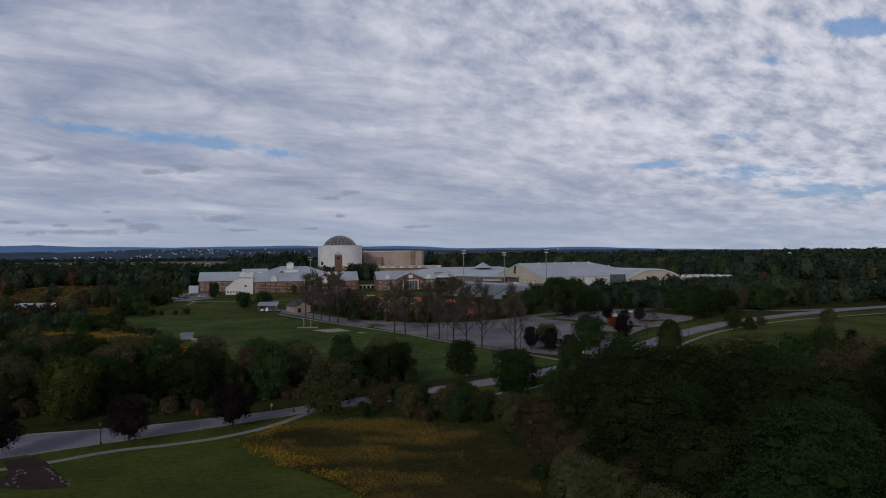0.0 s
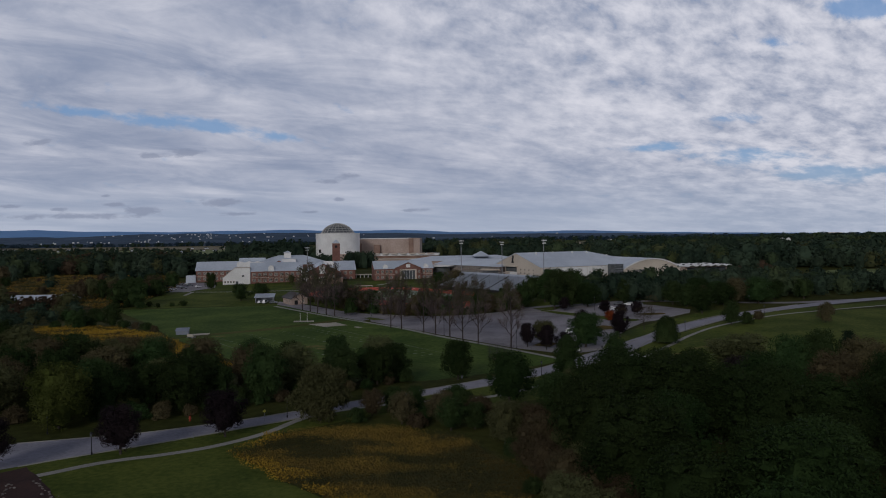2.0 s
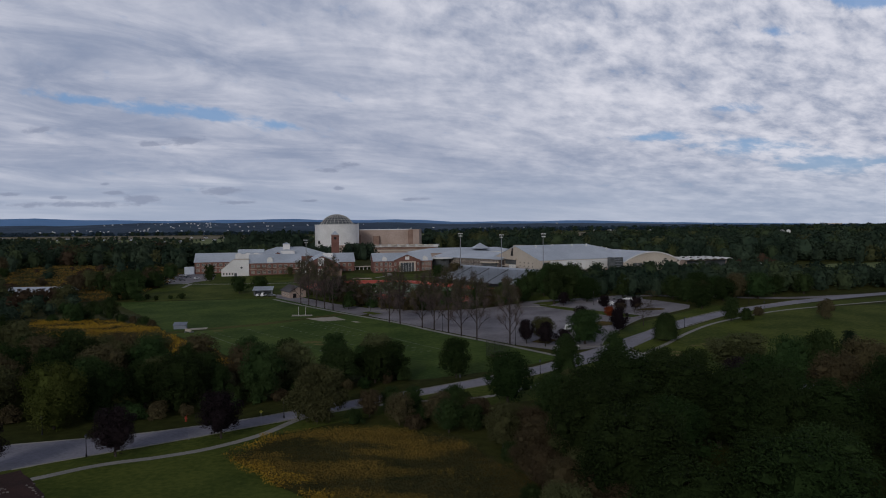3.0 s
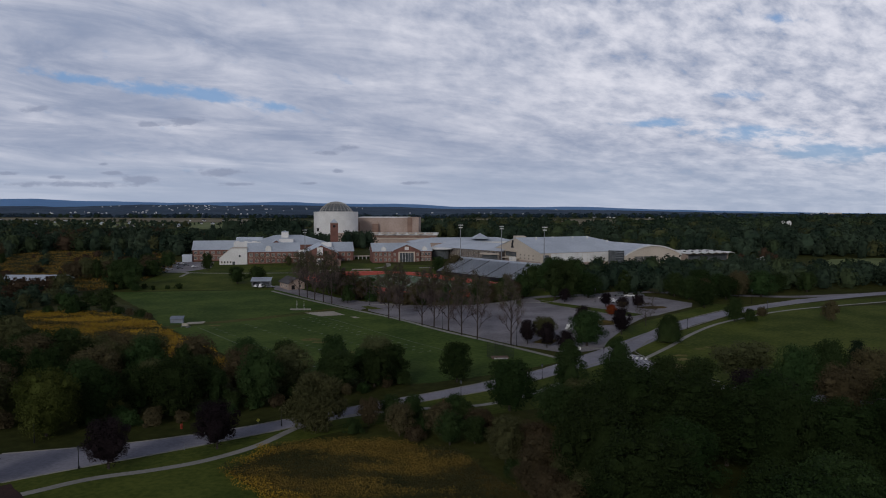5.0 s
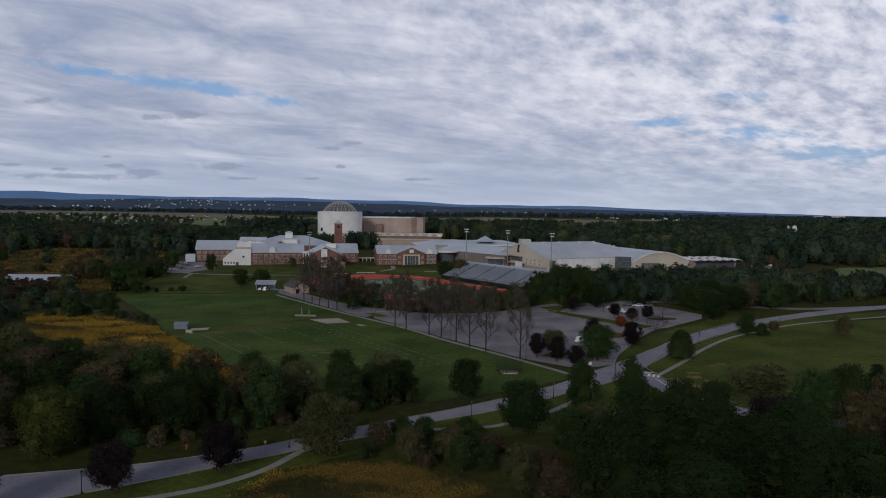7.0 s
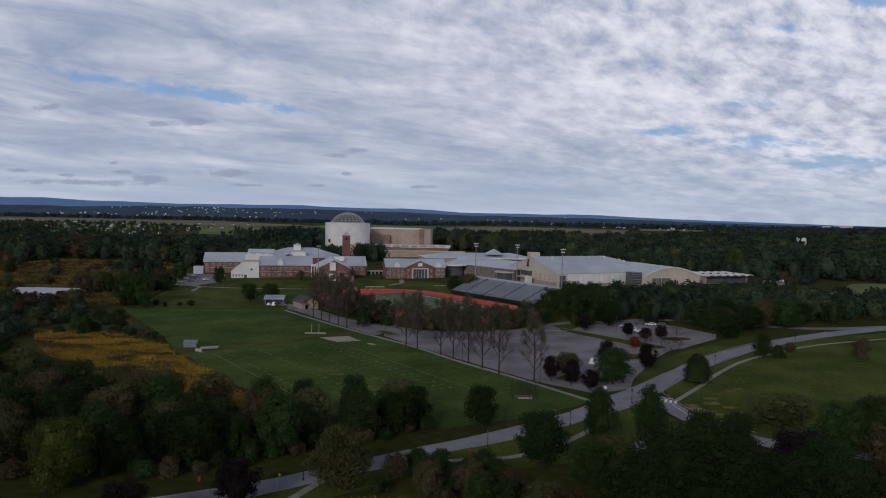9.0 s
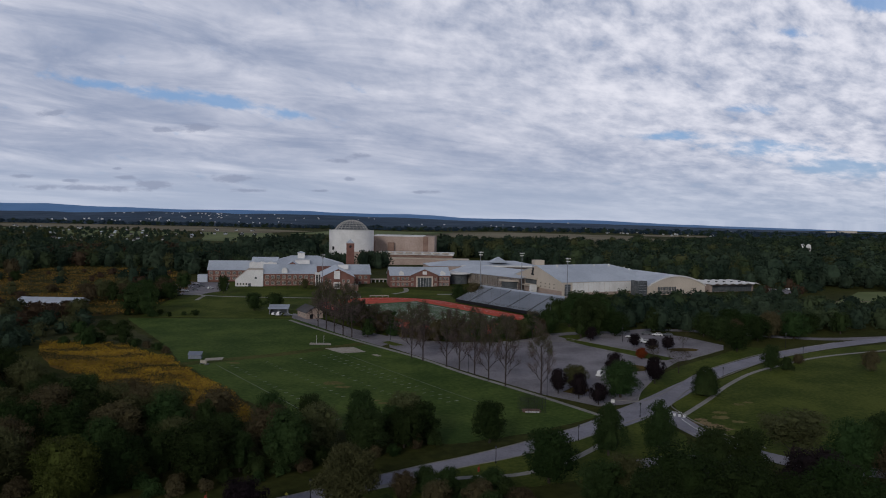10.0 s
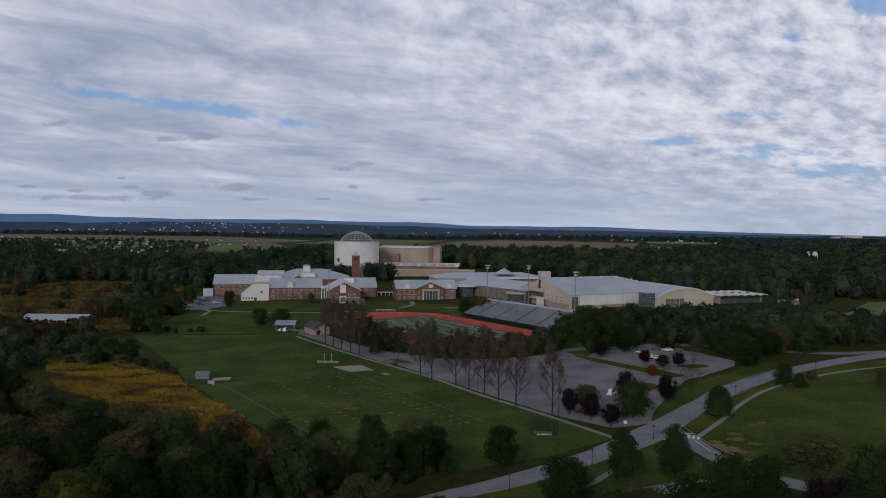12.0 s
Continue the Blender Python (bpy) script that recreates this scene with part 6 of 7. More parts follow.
def gymnasium():
    m = placed(52.0, 467.1, 28, 0.836)
    g = thing("gymnasium", "large cream gymnasium with wide grey gabled roof", "gymnasium", m=m)
    # ridge along local x, front gable wall at x = 0 facing -x, long wall at y = 0
    part("wall", gable_wall(70, 70, 11.2, 21.4, 0, 0).mesh("wall", M["cream"]), g)
    rf = gable_roof(70, 70, 11.2, 21.4, 0, 0, 0.5, 0.4)
    part("roof", rf.mesh("roof", M["roof"]), g, "wide grey standing seam metal roof")
    hip = Build().add([(70.5, -0.5, 11.2), (70.5, 70.5, 11.2), (70.5, 35, 21.6), (98, 20, 15.0), (98, 50, 15.0), (98, -0.5, 11.2), (98, 70.5, 11.2)],
                      [(0, 5, 3, 2), (2, 3, 4), (2, 4, 6, 1), (5, 6, 4, 3), (0, 1, 6, 5), (0, 2, 1)])
    part("end_roof", hip.mesh("end_roof", M["roof"]), g, "sloping grey end roof")
    part("end_wall", Build().box(70.2, 97.5, 0.2, 70, -2.5, 11.1).mesh("end_wall", M["cream"]), g)
    # pale vertical panels along the side
    for k in range(15):
        part("panel", Build().box(9.5 + k * 4.9, 14.1 + k * 4.9, -0.22, -0.01, 3.4, 10.7).mesh("panel", M["white"]), g)
    for vx, vy in ((16, 30), (34, 33), (52, 31), (66, 30), (82, 24), (90, 40)):
        part("roof_vent", Build().tube([(vx, vy, 17), (vx, vy, 21.9 if vx < 70 else 18.6), (vx, vy, 22.3 if vx < 70 else 19.0)], [0.7, 0.7, 0.3], 10).mesh("roof_vent", M["white"]), g)
    part("base_wall", Build().box(8, 84, -1.2, -0.01, -2.5, 3.2).mesh("base_wall", M["stone"]), g)
    part("stair_glazing", Build().box(2.5, 7.6, -0.3, -0.01, 1, 9.6).mesh("stair_glazing", M["glass"]), g, "dark stair glazing")
    for z in (2.6, 4.4, 6.2, 8.0):
        part("stair_rail", Build().box(2.5, 7.6, -0.4, -0.31, z, z + 0.25).mesh("stair_rail", M["steel"]), g)
    # gable end
    part("base_band", Build().box(-0.2, -0.01, 0, 70, 0, 4.6).mesh("base_band", M["stone"]), g, "tan stone base")
    part("glazing", Build().box(-0.25, -0.01, 34, 50, 6.8, 10.4).mesh("glazing", M["glass"]), g, "long dark window band")
    part("canopy", Build().box(-2.2, -0.01, 32.5, 51.5, 10.6, 11.5).mesh("canopy", M["cream"]), g)
    part("ledge", Build().box(-3.0, -0.01, 30, 60, 5.0, 5.9).mesh("ledge", M["cream"]), g)
    emb = Build().box(-0.2, -0.01, 38.2, 41.8, 13.6, 14.8).box(-0.2, -0.01, 38.8, 41.2, 14.8, 17.6).box(-0.2, -0.01, 38.2, 40.4, 17.6, 19.6)
    part("emblem", emb.mesh("emblem", M["black"]), g, "dark wall emblem")
    for y in (10, 16, 22, 28):
        for z in (5.6, 8.2):
            window(g, -0.01, y, z, 1.4, 0.9, -90, 1)
    part("side_canopy", Build().tube([(-6, 62, 7.4), (-6, 62, 8.3)], [10, 10], 24).mesh("side_canopy", M["cream"]), g, "round flat entrance canopy")
    part("side_lobby", Build().tube([(-6, 62, 0), (-6, 62, 7.4)], [8, 8], 24).mesh("side_lobby", M["glass"]), g, "curved dark glazed lobby")
    part("booth", Build().box(-9, -5, 26, 30, -2.5, 7.2).mesh("booth", M["white"]), g, "white box by the entrance")


def arched_hall():
    m = placed(106.7, 476.9, 21.7, 0.803)
    a = thing("arched_hall", "cream sports hall with a low barrel roof", "sports hall", m=m)
    W, sp, top = 54, 7.6, 15.4
    arc = [(W * k / 20, sp + (top - sp) * math.sin(math.pi * k / 20) ** 0.85) for k in range(21)]
    part("wall", Build().prism([(0, 0), (W, 0)] + arc[::-1], "y", 0, 60).mesh("wall", M["cream"]), a)
    roof = Build().prism([(x, z + 0.03) for x, z in arc] + [(x, z + 0.4) for x, z in arc[::-1]], "y", -0.8, 60.5)
    part("roof", roof.mesh("roof", M["roof"]), a, "curved grey metal roof")
    part("fascia", Build().prism([(x, z - 0.5) for x, z in arc] + [(x, z + 0.42) for x, z in arc[::-1]], "y", -0.95, -0.02).mesh("fascia", M["white"]), a)
    for k in range(4):
        window(a, 11 + k * 4.4, -0.02, 1.2, 4.0, 5.6, 0, 3)
    part("lintel", Build().box(8.4, 26.6, -0.5, -0.01, 7.0, 7.6).mesh("lintel", M["cream"]), a)
    part("stair_block", Build().box(-7.5, -0.05, 1.0, 12, -2.5, 11.5).mesh("stair_block", M["glass"]), a, "dark louvred stair block")
    for z in (2, 4, 6, 8, 10, 11.5):
        part("louvre", Build().box(-7.7, -0.04, 0.75, 0.99, z, z + 0.3).mesh("louvre", M["steel"]), a)
    part("base_band", Build().box(0, W, -0.15, -0.01, 0, 1.0).mesh("base_band", M["stone"]), a)


def tented_roof():
    m = placed(153.8, 499.6, 20, 0.779)
    t = thing("pool_pavilion", "long pavilion under a white folded roof", "pavilion", m=m)
    part("wall", Build().box(0, 44, 3, 26, -2.5, 6.6).mesh("wall", M["stone"]), t)
    for k in range(6):
        x = -1 + k * 7.8
        part("roof_fold", Build().prism([(x, 6.7), (x + 3.9, 7.8), (x + 7.7, 6.7), (x + 7.7, 7.0), (x + 3.9, 8.2), (x, 7.0)], "y", -3, 34).mesh("roof_fold", M["white"]), t, "white folded roof")
        part("roof_vent", Build().box(x + 3.2, x + 4.6, 8, 10, 7.4, 8.7).mesh("roof_vent", M["black"]), t)
    part("glazing", Build().box(2, 42, 2.8, 2.98, 0.4, 5.6).mesh("glazing", M["glass"]), t)


def domed_hall():
    o = thing("domed_hall", "white drum hall under a ribbed glass dome", "domed hall", m=placed(-125.2, 751.4, 0, 0.824))
    drum = Build().tube([(0, 0, 0), (0, 0, 39.4), (0, 0, 40.4), (0, 0, 40.41)], [27, 27, 27.3, 25.5], 64)
    part("wall", drum.mesh("wall", M["white"]), o, "plain white rounded wall")
    R, base, hgt = 20.2, 40.4, 12.2
    S = (R * R + hgt * hgt) / (2 * hgt)

    def on(az, k, off=0.0):
        el = math.asin(R / S) * (1 - k)
        rr = (S + off) * math.sin(el)
        return (rr * math.cos(az), rr * math.sin(az), base + hgt - S + (S + off) * math.cos(el))

    sk = Build()
    n, mrings = 48, 10
    v = [on(2 * math.pi * i / n, j / mrings) for j in range(mrings) for i in range(n)] + [(0, 0, base + hgt)]
    f = [(j * n + i, j * n + (i + 1) % n, (j + 1) * n + (i + 1) % n, (j + 1) * n + i) for j in range(mrings - 1) for i in range(n)]
    f += [((mrings - 1) * n + i, (mrings - 1) * n + (i + 1) % n, len(v) - 1) for i in range(n)]
    sk.add(v, f)
    dome = part("dome", sk.mesh("dome", M["dome_glass"]), o, "dark tinted glass dome")
    for i in range(24):
        az = 2 * math.pi * i / 24
        part("rib", Build().tube([on(az, j / 8, 0.25) for j in range(9)], [0.36] * 8 + [0.2], 4).mesh("rib", M["dome_rib"]), dome)
    for j in range(1, 7):
        ringp = [on(2 * math.pi * i / 48, j / 7, 0.25) for i in range(49)]
        part("ring", Build().tube(ringp, [0.3] * 49, 4).mesh("ring", M["dome_rib"]), dome)
    part("collar", Build().tube([(0, 0, 40.4), (0, 0, 41.3)], [21.2, 20.6], 48).mesh("collar", M["dome_rib"]), o)
    part("lamp_niche", Build().box(-19.5, -17.2, -21.5, -19.5, 17, 21).mesh("lamp_niche", M["black"]), o)

    beside = placed(-125.2, 751.4, 0, 0.824)
    h = thing("auditorium", "broad tan stone auditorium beside the domed drum", "auditorium", m=beside)
    part("wall", Build().box(20.5, 85, 38, 98, -2.5, 32.6).mesh("wall", M["stone"]), h)
    part("end_block", Build().box(85.2, 99.5, 34, 88, -2.5, 33.2).mesh("end_block", M["stone"]), h)
    part("end_bay", Build().box(85.3, 91.5, 33.4, 33.98, 0, 32.6).mesh("end_bay", M["brick_dull"]), h, "dull brown brick bay")
    part("coping", Build().box(20.2, 84.9, 37.5, 98, 32.62, 33.4).mesh("coping", M["white"]), h)
    part("stair_tower", Build().box(40.5, 48.5, 33.5, 37.9, 0, 25).mesh("stair_tower", M["brick_dull"]), h, "dull brown stair projection")
    part("niche", Build().box(17.5, 24.5, 32, 37.9, 0, 27).mesh("niche", M["brick_dull"]), h)
    p = thing("auditorium_podium", "low podium with pale flat roof and brick wall", "podium", m=beside)
    part("wall", Build().box(33.5, 123.5, -12, 32, -2.5, 12.2).mesh("wall", M["brick_dull"]), p)
    part("roof", Build().box(32, 125, -13.5, 31.5, 12.2, 14.2).mesh("roof", M["white"]), p, "pale flat roof edge")
    for k in range(8):
        part("bay", Build().tube([(38.5 + k * 11, -13, 14.2), (38.5 + k * 11, -13, 15.4)], [4.6, 3.6], 14).mesh("bay", M["cream"]), p)
    part("terrace", Build().box(31.5, 143.5, -32, -15, -2.5, 8.4).mesh("terrace", M["stone"]), p)
    part("terrace_roof", Build().box(31, 144, -32.5, -15, 8.4, 9.2).mesh("terrace_roof", M["cream"]), p)
    q = thing("drum_base", "low tan stone base beside the drum", "podium", m=beside)
    part("wall", Build().box(7.5, 30.5, -32, -15, -2.5, 15.4).mesh("wall", M["stone"]), q)

    t = thing("bell_tower", "slim red brick clock tower with pyramid cap", "tower", m=placed(-108.4, 642.3, 13, 0.824))
    part("shaft", Build().box(-3.7, 3.7, -3.7, 3.7, 0, 28.6).mesh("shaft", M["brick"]), t)
    part("cornice", Build().box(-4.1, 4.1, -4.1, 4.1, 28.6, 29.4).mesh("cornice", M["stone"]), t)
    part("cap", Build().add([(-3.9, -3.9, 29.4), (3.9, -3.9, 29.4), (3.9, 3.9, 29.4), (-3.9, 3.9, 29.4), (0, 0, 33.4)], [(0, 1, 4), (1, 2, 4), (2, 3, 4), (3, 0, 4), (3, 2, 1, 0)]).mesh("cap", M["roof"]), t, "grey pyramid cap")
    part("clock", Build().tube([(0, -3.85, 25.6), (0, -3.65, 25.6)], [1.4, 1.4], 20).mesh("clock", M["black"]), t, "dark round clock face")
    for x in (-4.0, 3.3):
        part("pier", Build().box(x, x + 0.7, -4.0, -3.3, 0, 28.6).mesh("pier", M["brick"]), t)


M["dome_glass"] = material("tinted_dome_glass", (0.055, 0.065, 0.075), (0.10, 0.11, 0.12), 0.1, 1, 0.35)
M["dome_rib"] = material("pale_dome_rib", (0.34, 0.33, 0.31), (0.46, 0.45, 0.42), 0.2, 1, 0.6)
M["brick_dull"] = material("dull_brown_brick", (0.17, 0.105, 0.08), (0.27, 0.18, 0.14), 0.1, 1.5, 0.9)
school()
hall_house()
long_building()
gymnasium()
arched_hall()
tented_roof()
domed_hall()


# ---- stadium ----
def stadium():
    ctr, level, k_ = np.array(STADIUM), 5.2, 0.872
    straight, rad = 42.5 * k_, 33.4 * k_

    def oval(r, z, n=28):
        pts = []
        for side in (0, 1):
            for k in range(n + 1):
                a = math.pi * k / n + side * math.pi - math.pi / 2
                off = straight if side == 0 else -straight
                pts.append(at_field(ctr, off + r * math.cos(a), r * math.sin(a)))
        return [(x, y, z) for x, y in pts]

    def bar(p, q, half, z):
        p, q = np.array(p), np.array(q)
        d = (q - p) / np.hypot(*(q - p))
        nrm = np.array([-d[1], d[0]]) * half
        me = mesh_from("line", [(*(p + nrm), z), (*(p - nrm), z), (*(q - nrm), z), (*(q + nrm), z)], [(0, 1, 2, 3)], M["paint"])
        if me.polygons[0].normal.z < 0:
            me.flip_normals()
        return me

    # the level terrace and its grass bank
    top, foot = oval(rad + 10.2, level), oval(rad + 12.6, -1.0)
    n = len(top)
    tb = Build().add(top + foot, [tuple(range(n))] + [(i, (i + 1) % n, n + (i + 1) % n, n + i) for i in range(n)])
    thing("stadium_terrace", "level grass terrace with a low bank round the track", "terrace", kind="structure", me=tb.mesh("stadium_terrace", M["ground"]))
    inner, outer = oval(rad, level + 0.08), oval(rad + 9.2, level + 0.08)
    n = len(inner)
    me = mesh_from("running_track", inner + outer, [(i, (i + 1) % n, n + (i + 1) % n, n + i) for i in range(n)], M["track"])
    if me.polygons[0].normal.z < 0:
        me.flip_normals()
    tr = thing("running_track", "red rubber running track round the pitch", "running track", kind="structure", me=me)
    for lane in range(1, 8):
        a, b = oval(rad + lane * 1.12, level + 0.10), oval(rad + lane * 1.12 + 0.06, level + 0.10)
        lm = mesh_from("lane_line", a + b, [(i, (i + 1) % n, n + (i + 1) % n, n + i) for i in range(n)], M["paint"])
        if lm.polygons[0].normal.z < 0:
            lm.flip_normals()
        part("lane_line", lm, tr)
    em = mesh_from("track_end", oval(rad - 0.02, level + 0.06), [tuple(range(n))], M["track"])
    if em.polygons[0].normal.z < 0:
        em.flip_normals()
    part("infield", em, tr, "red rubber infield behind the goal lines")
    pm = mesh_from("pitch", [(*at_field(ctr, a, b), level + 0.075) for a, b in ((-47, -24), (47, -24), (47, 24), (-47, 24))], [(0, 1, 2, 3)], M["pitch"])
    if pm.polygons[0].normal.z < 0:
        pm.flip_normals()
    pitch = thing("pitch", "green stadium pitch with white yard lines", "pitch", kind="structure", me=pm)
    for k in range(21):
        part("yard_line", bar(at_field(ctr, (k - 10) * 4.0, -20.0), at_field(ctr, (k - 10) * 4.0, 20.0), 0.16, level + 0.1), pitch)
    for b in (-20.0, 20.0):
        part("side_line", bar(at_field(ctr, -46, b), at_field(ctr, 46, b), 0.25, level + 0.1), pitch)

    # stand
    ang = math.degrees(math.atan2(U[1], U[0]))
    # local x along the track, local y away from it
    st = thing("stadium_stand", "long grey aluminium bleacher stand beside the track", "bleachers", m=pose(-12.6, 444.8, level, 0, 0, ang) @ Matrix.Scale(0.875, 4))
    L, rows, W = 83, 22, 20.0
    for k in range(rows):
        z = 1.8 + k * 0.37
        y = k * W / rows
        part("bench", Build().box(0, L, y + 0.05, y + 0.5, z + 0.18, z + 0.24).mesh("bench", M["bleacher"]), st)
        part("tread", Build().box(0, L, y, y + W / rows + 0.02, z - 0.12, z - 0.04).mesh("tread", M["bleacher"]), st)
    part("front_wall", Build().box(0, L, -0.3, -0.05, 0, 2.0).mesh("front_wall", M["black"]), st, "dark front wall")
    part("back_wall", Build().box(0, L, W, W + 0.2, 0, 10.9).mesh("back_wall", M["bleacher"]), st)
    for k in range(4):
        x = 14 + k * 19.3
        aisle = Build()
        for j in range(rows):
            aisle.box(x, x + 0.9, j * W / rows, j * W / rows + 0.8, 1.8 + j * 0.37, 2.1 + j * 0.37)
        part("aisle", aisle.mesh("aisle", M["roof_dark"]), st, "dark stepped aisle")
    for x in (0, L):
        part("end_frame", Build().prism([(0, 0), (W, 0), (W, 10), (0, 1.9)], "x", x - 0.1, x + 0.1).mesh("end_frame", M["steel"]), st)
    for k in range(9):
        part("column", Build().box(4 + k * 9.6, 4.3 + k * 9.6, W - 0.6, W - 0.3, 0, 10).mesh("column", M["steel"]), st)
    part("top_rail", Build().box(0, L, W, W + 0.08, 11.6, 11.7).mesh("top_rail", M["steel"]), st)

    # small stands and barriers on the far side
    for a, b, L2 in ((-78, -12, 14), (-76, 9, 11.5)):
        x, y = at_field(ctr, a, b)
        sm = thing("field_bench", "long pale bench beside the running track", "bench", "track benches", m=pose(x, y, level, 0, 0, 10))
        part("seat", Build().box(0, L2, 0, 1.6, 0.9, 1.3).mesh("seat", M["gravel"]), sm)
        for k in range(4):
            part("leg", Build().box(k * (L2 - 0.3) / 3, k * (L2 - 0.3) / 3 + 0.3, 0.3, 1.3, 0, 0.9).mesh("leg", M["steel"]), sm)


M["pitch"] = material("stadium_turf", (0.038, 0.078, 0.026), (0.064, 0.116, 0.042), 0.03, 0.5, 0.9, space="World")
stadium()


sbd = thing("scoreboard", "dark red scoreboard on two steel posts", "scoreboard", m=placed(-81.4, 482.8, 12, 0.895))
part("board", Build().box(-5.5, 5.5, -0.3, 0.3, 2.2, 6.4).mesh("board", M["brick_dull"]), sbd)
part("frame", Build().box(-5.7, 5.7, -0.36, 0.36, 6.4, 6.7).mesh("frame", M["steel"]), sbd)
for sx in (-4.2, 4.2):
    part("post", Build().box(sx - 0.2, sx + 0.2, -0.2, 0.2, 0, 2.2).mesh("post", M["steel"]), sbd)


def floodlight(x, y, h, turn):
    o = thing("floodlight_mast", "tall grey floodlight mast with lamp rack", "floodlight", "stadium floodlights", m=placed(x, y, turn))
    part("mast", Build().tube([(0, 0, 0), (0, 0, h * 0.5), (0, 0, h)], [0.34, 0.25, 0.15], 8).mesh("mast", M["steel"]), o)
    for k, w in enumerate((1.5, 1.2)):
        z = h - 0.4 - k * 1.5
        part("cross_arm", Build().box(-w, w, -0.1, 0.1, z - 0.08, z + 0.08).mesh("cross_arm", M["steel"]), o)
        for j in range(4):
            xx = -w + 0.3 + j * (2 * w - 0.6) / 3
            part("lamp", Build().tube([(xx, -0.1, z + 0.1), (xx, -0.55, z - 0.1), (xx, -0.8, z - 0.2)], [0.12, 0.28, 0.32], 10).mesh("lamp", M["white"]), o, "pale lamp housing")


floodlight(1.8, 468.7, 28.4, 10)
floodlight(48.0, 409.7, 29.2, 20)
floodlight(-94.5, 457.8, 27.5, 200)
floodlight(29.2, 497.4, 25.7, 0)


# ---- sheds by the field ----
def shed_row():
    o = thing("open_shed", "open fronted grey shed with metal roof", "shed", m=placed(-110.3, 395.8, 8, 0.962))
    part("back_wall", Build().box(0, 10, 6, 6.2, 0, 3.6).box(0, 0.2, 0, 6, 0, 3.2).box(9.8, 10, 0, 6, 0, 3.2).mesh("back_wall", M["steel"]), o)
    part("roof", Build().prism([(-0.8, 3.1), (6.6, 4.6), (6.6, 4.85), (-0.8, 3.35)], "x", -0.6, 10.6).mesh("roof", M["bleacher"]), o)
    for x in (0.3, 5, 9.6):
        part("post", Build().box(x - 0.1, x + 0.1, 0, 0.2, 0, 3.3).mesh("post", M["steel"]), o)
    c = thing("clubhouse", "low tan clubhouse with dark shingle roof", "clubhouse", m=placed(-79.3, 384.4, 122, 0.953))
    part("wall", gable_wall(15, 9, 3.4, 6.0).mesh("wall", M["stone"]), c)
    part("roof", gable_roof(15, 9, 3.4, 6.0).mesh("roof", M["roof_dark"]), c, "dark shingle roof")
    part("door", Build().box(-0.06, -0.005, 5.6, 7.4, 0, 2.3).mesh("door", M["black"]), c)
    window(c, 0, 2.6, 1.0, 1.4, 1.2, -90)
    for x in (3.5, 7.5, 11.5):
        window(c, x, 9, 1.0, 1.4, 1.2, 180)
    b = thing("storage_shed", "small bluish grey shed with sloping metal roof", "shed", m=placed(-109.2, 280.8, 8, 1.010))
    part("wall", Build().prism([(0, 0), (2.2, 0), (2.2, 2.3), (0, 1.6)], "x", 0, 4.6).mesh("wall", M["shed_blue"]), b)
    part("roof", Build().prism([(-0.3, 1.55), (2.5, 2.4), (2.5, 2.52), (-0.3, 1.67)], "x", -0.25, 4.85).mesh("roof", M["shed_blue"]), b)
    for k in range(8):
        part("batten", Build().box(0.2 + k * 0.58, 0.28 + k * 0.58, -0.06, -0.005, 0, 1.5).mesh("batten", M["steel"]), b)
    s = thing("blocking_sled", "tan padded training sled on the grass", "training sled", m=placed(-101.5, 272.2, -30, 1.010))
    part("pad", Build().box(0, 3.2, 0, 0.5, 0.5, 1.5).mesh("pad", M["gravel"]), s)
    part("runner", Build().box(0.2, 0.4, -0.4, 1.6, 0, 0.5).mesh("runner", M["steel"]), s)
    part("runner", Build().box(2.8, 3.0, -0.4, 1.6, 0, 0.5).mesh("runner", M["steel"]), s)


M["shed_blue"] = material("blue_grey_sheet", (0.1800, 0.2088, 0.2664), (0.2592, 0.2880, 0.3456), 0.3, 2, 0.45, 0.2)
shed_row()


def jump_stand(x, y, turn):
    o = thing("jump_stand", "pair of thin white uprights beside the landing pad", "jump stand", m=placed(x, y, turn))
    for sx in (-1.5, 1.5):
        part("upright", Build().tube([(sx, 0, 0), (sx, 0, 3.8)], [0.07, 0.06], 8).mesh("upright", M["white"]), o)
        part("foot", Build().box(sx - 0.4, sx + 0.4, -0.3, 0.3, 0.08, 0.18).mesh("foot", M["steel"]), o)


jump_stand(-66.5, 316.0, 10)


def netting_cage(x, y):
    o = thing("batting_cage", "dark netted cage on steel posts", "cage", m=placed(x, y, 5))
    for px in (0, 2.4, 4.8, 7.2):
        for py in (0, 4):
            part("post", Build().tube([(px, py, 0), (px, py, 4.6)], [0.06, 0.05], 6).mesh("post", M["black"]), o)
    net = Build()
    for k in range(25):
        net.box(k * 0.3 - 0.012, k * 0.3 + 0.012, 3.98, 4.0, 0, 4.5)
        net.box(k * 0.3 - 0.012, k * 0.3 + 0.012, 0, 0.02, 0, 4.5)
    for k in range(16):
        net.box(0, 7.2, 3.97, 4.0, k * 0.3 - 0.012, k * 0.3 + 0.012)
        net.box(0, 7.2, 0, 0.03, k * 0.3 - 0.012, k * 0.3 + 0.012)
    part("net", net.mesh("net", M["black"]), o, "black netting")
    part("base_pad", Build().box(1, 6, 0.8, 3, 0, 0.5).mesh("base_pad", M["brick_dull"]), o)
    part("mat", Build().box(1.6, 5.6, 0.3, 0.75, 0, 0.35).mesh("mat", M["white"]), o)


netting_cage(11.1, 216.2)


# ---- street furniture ----
POST = {}


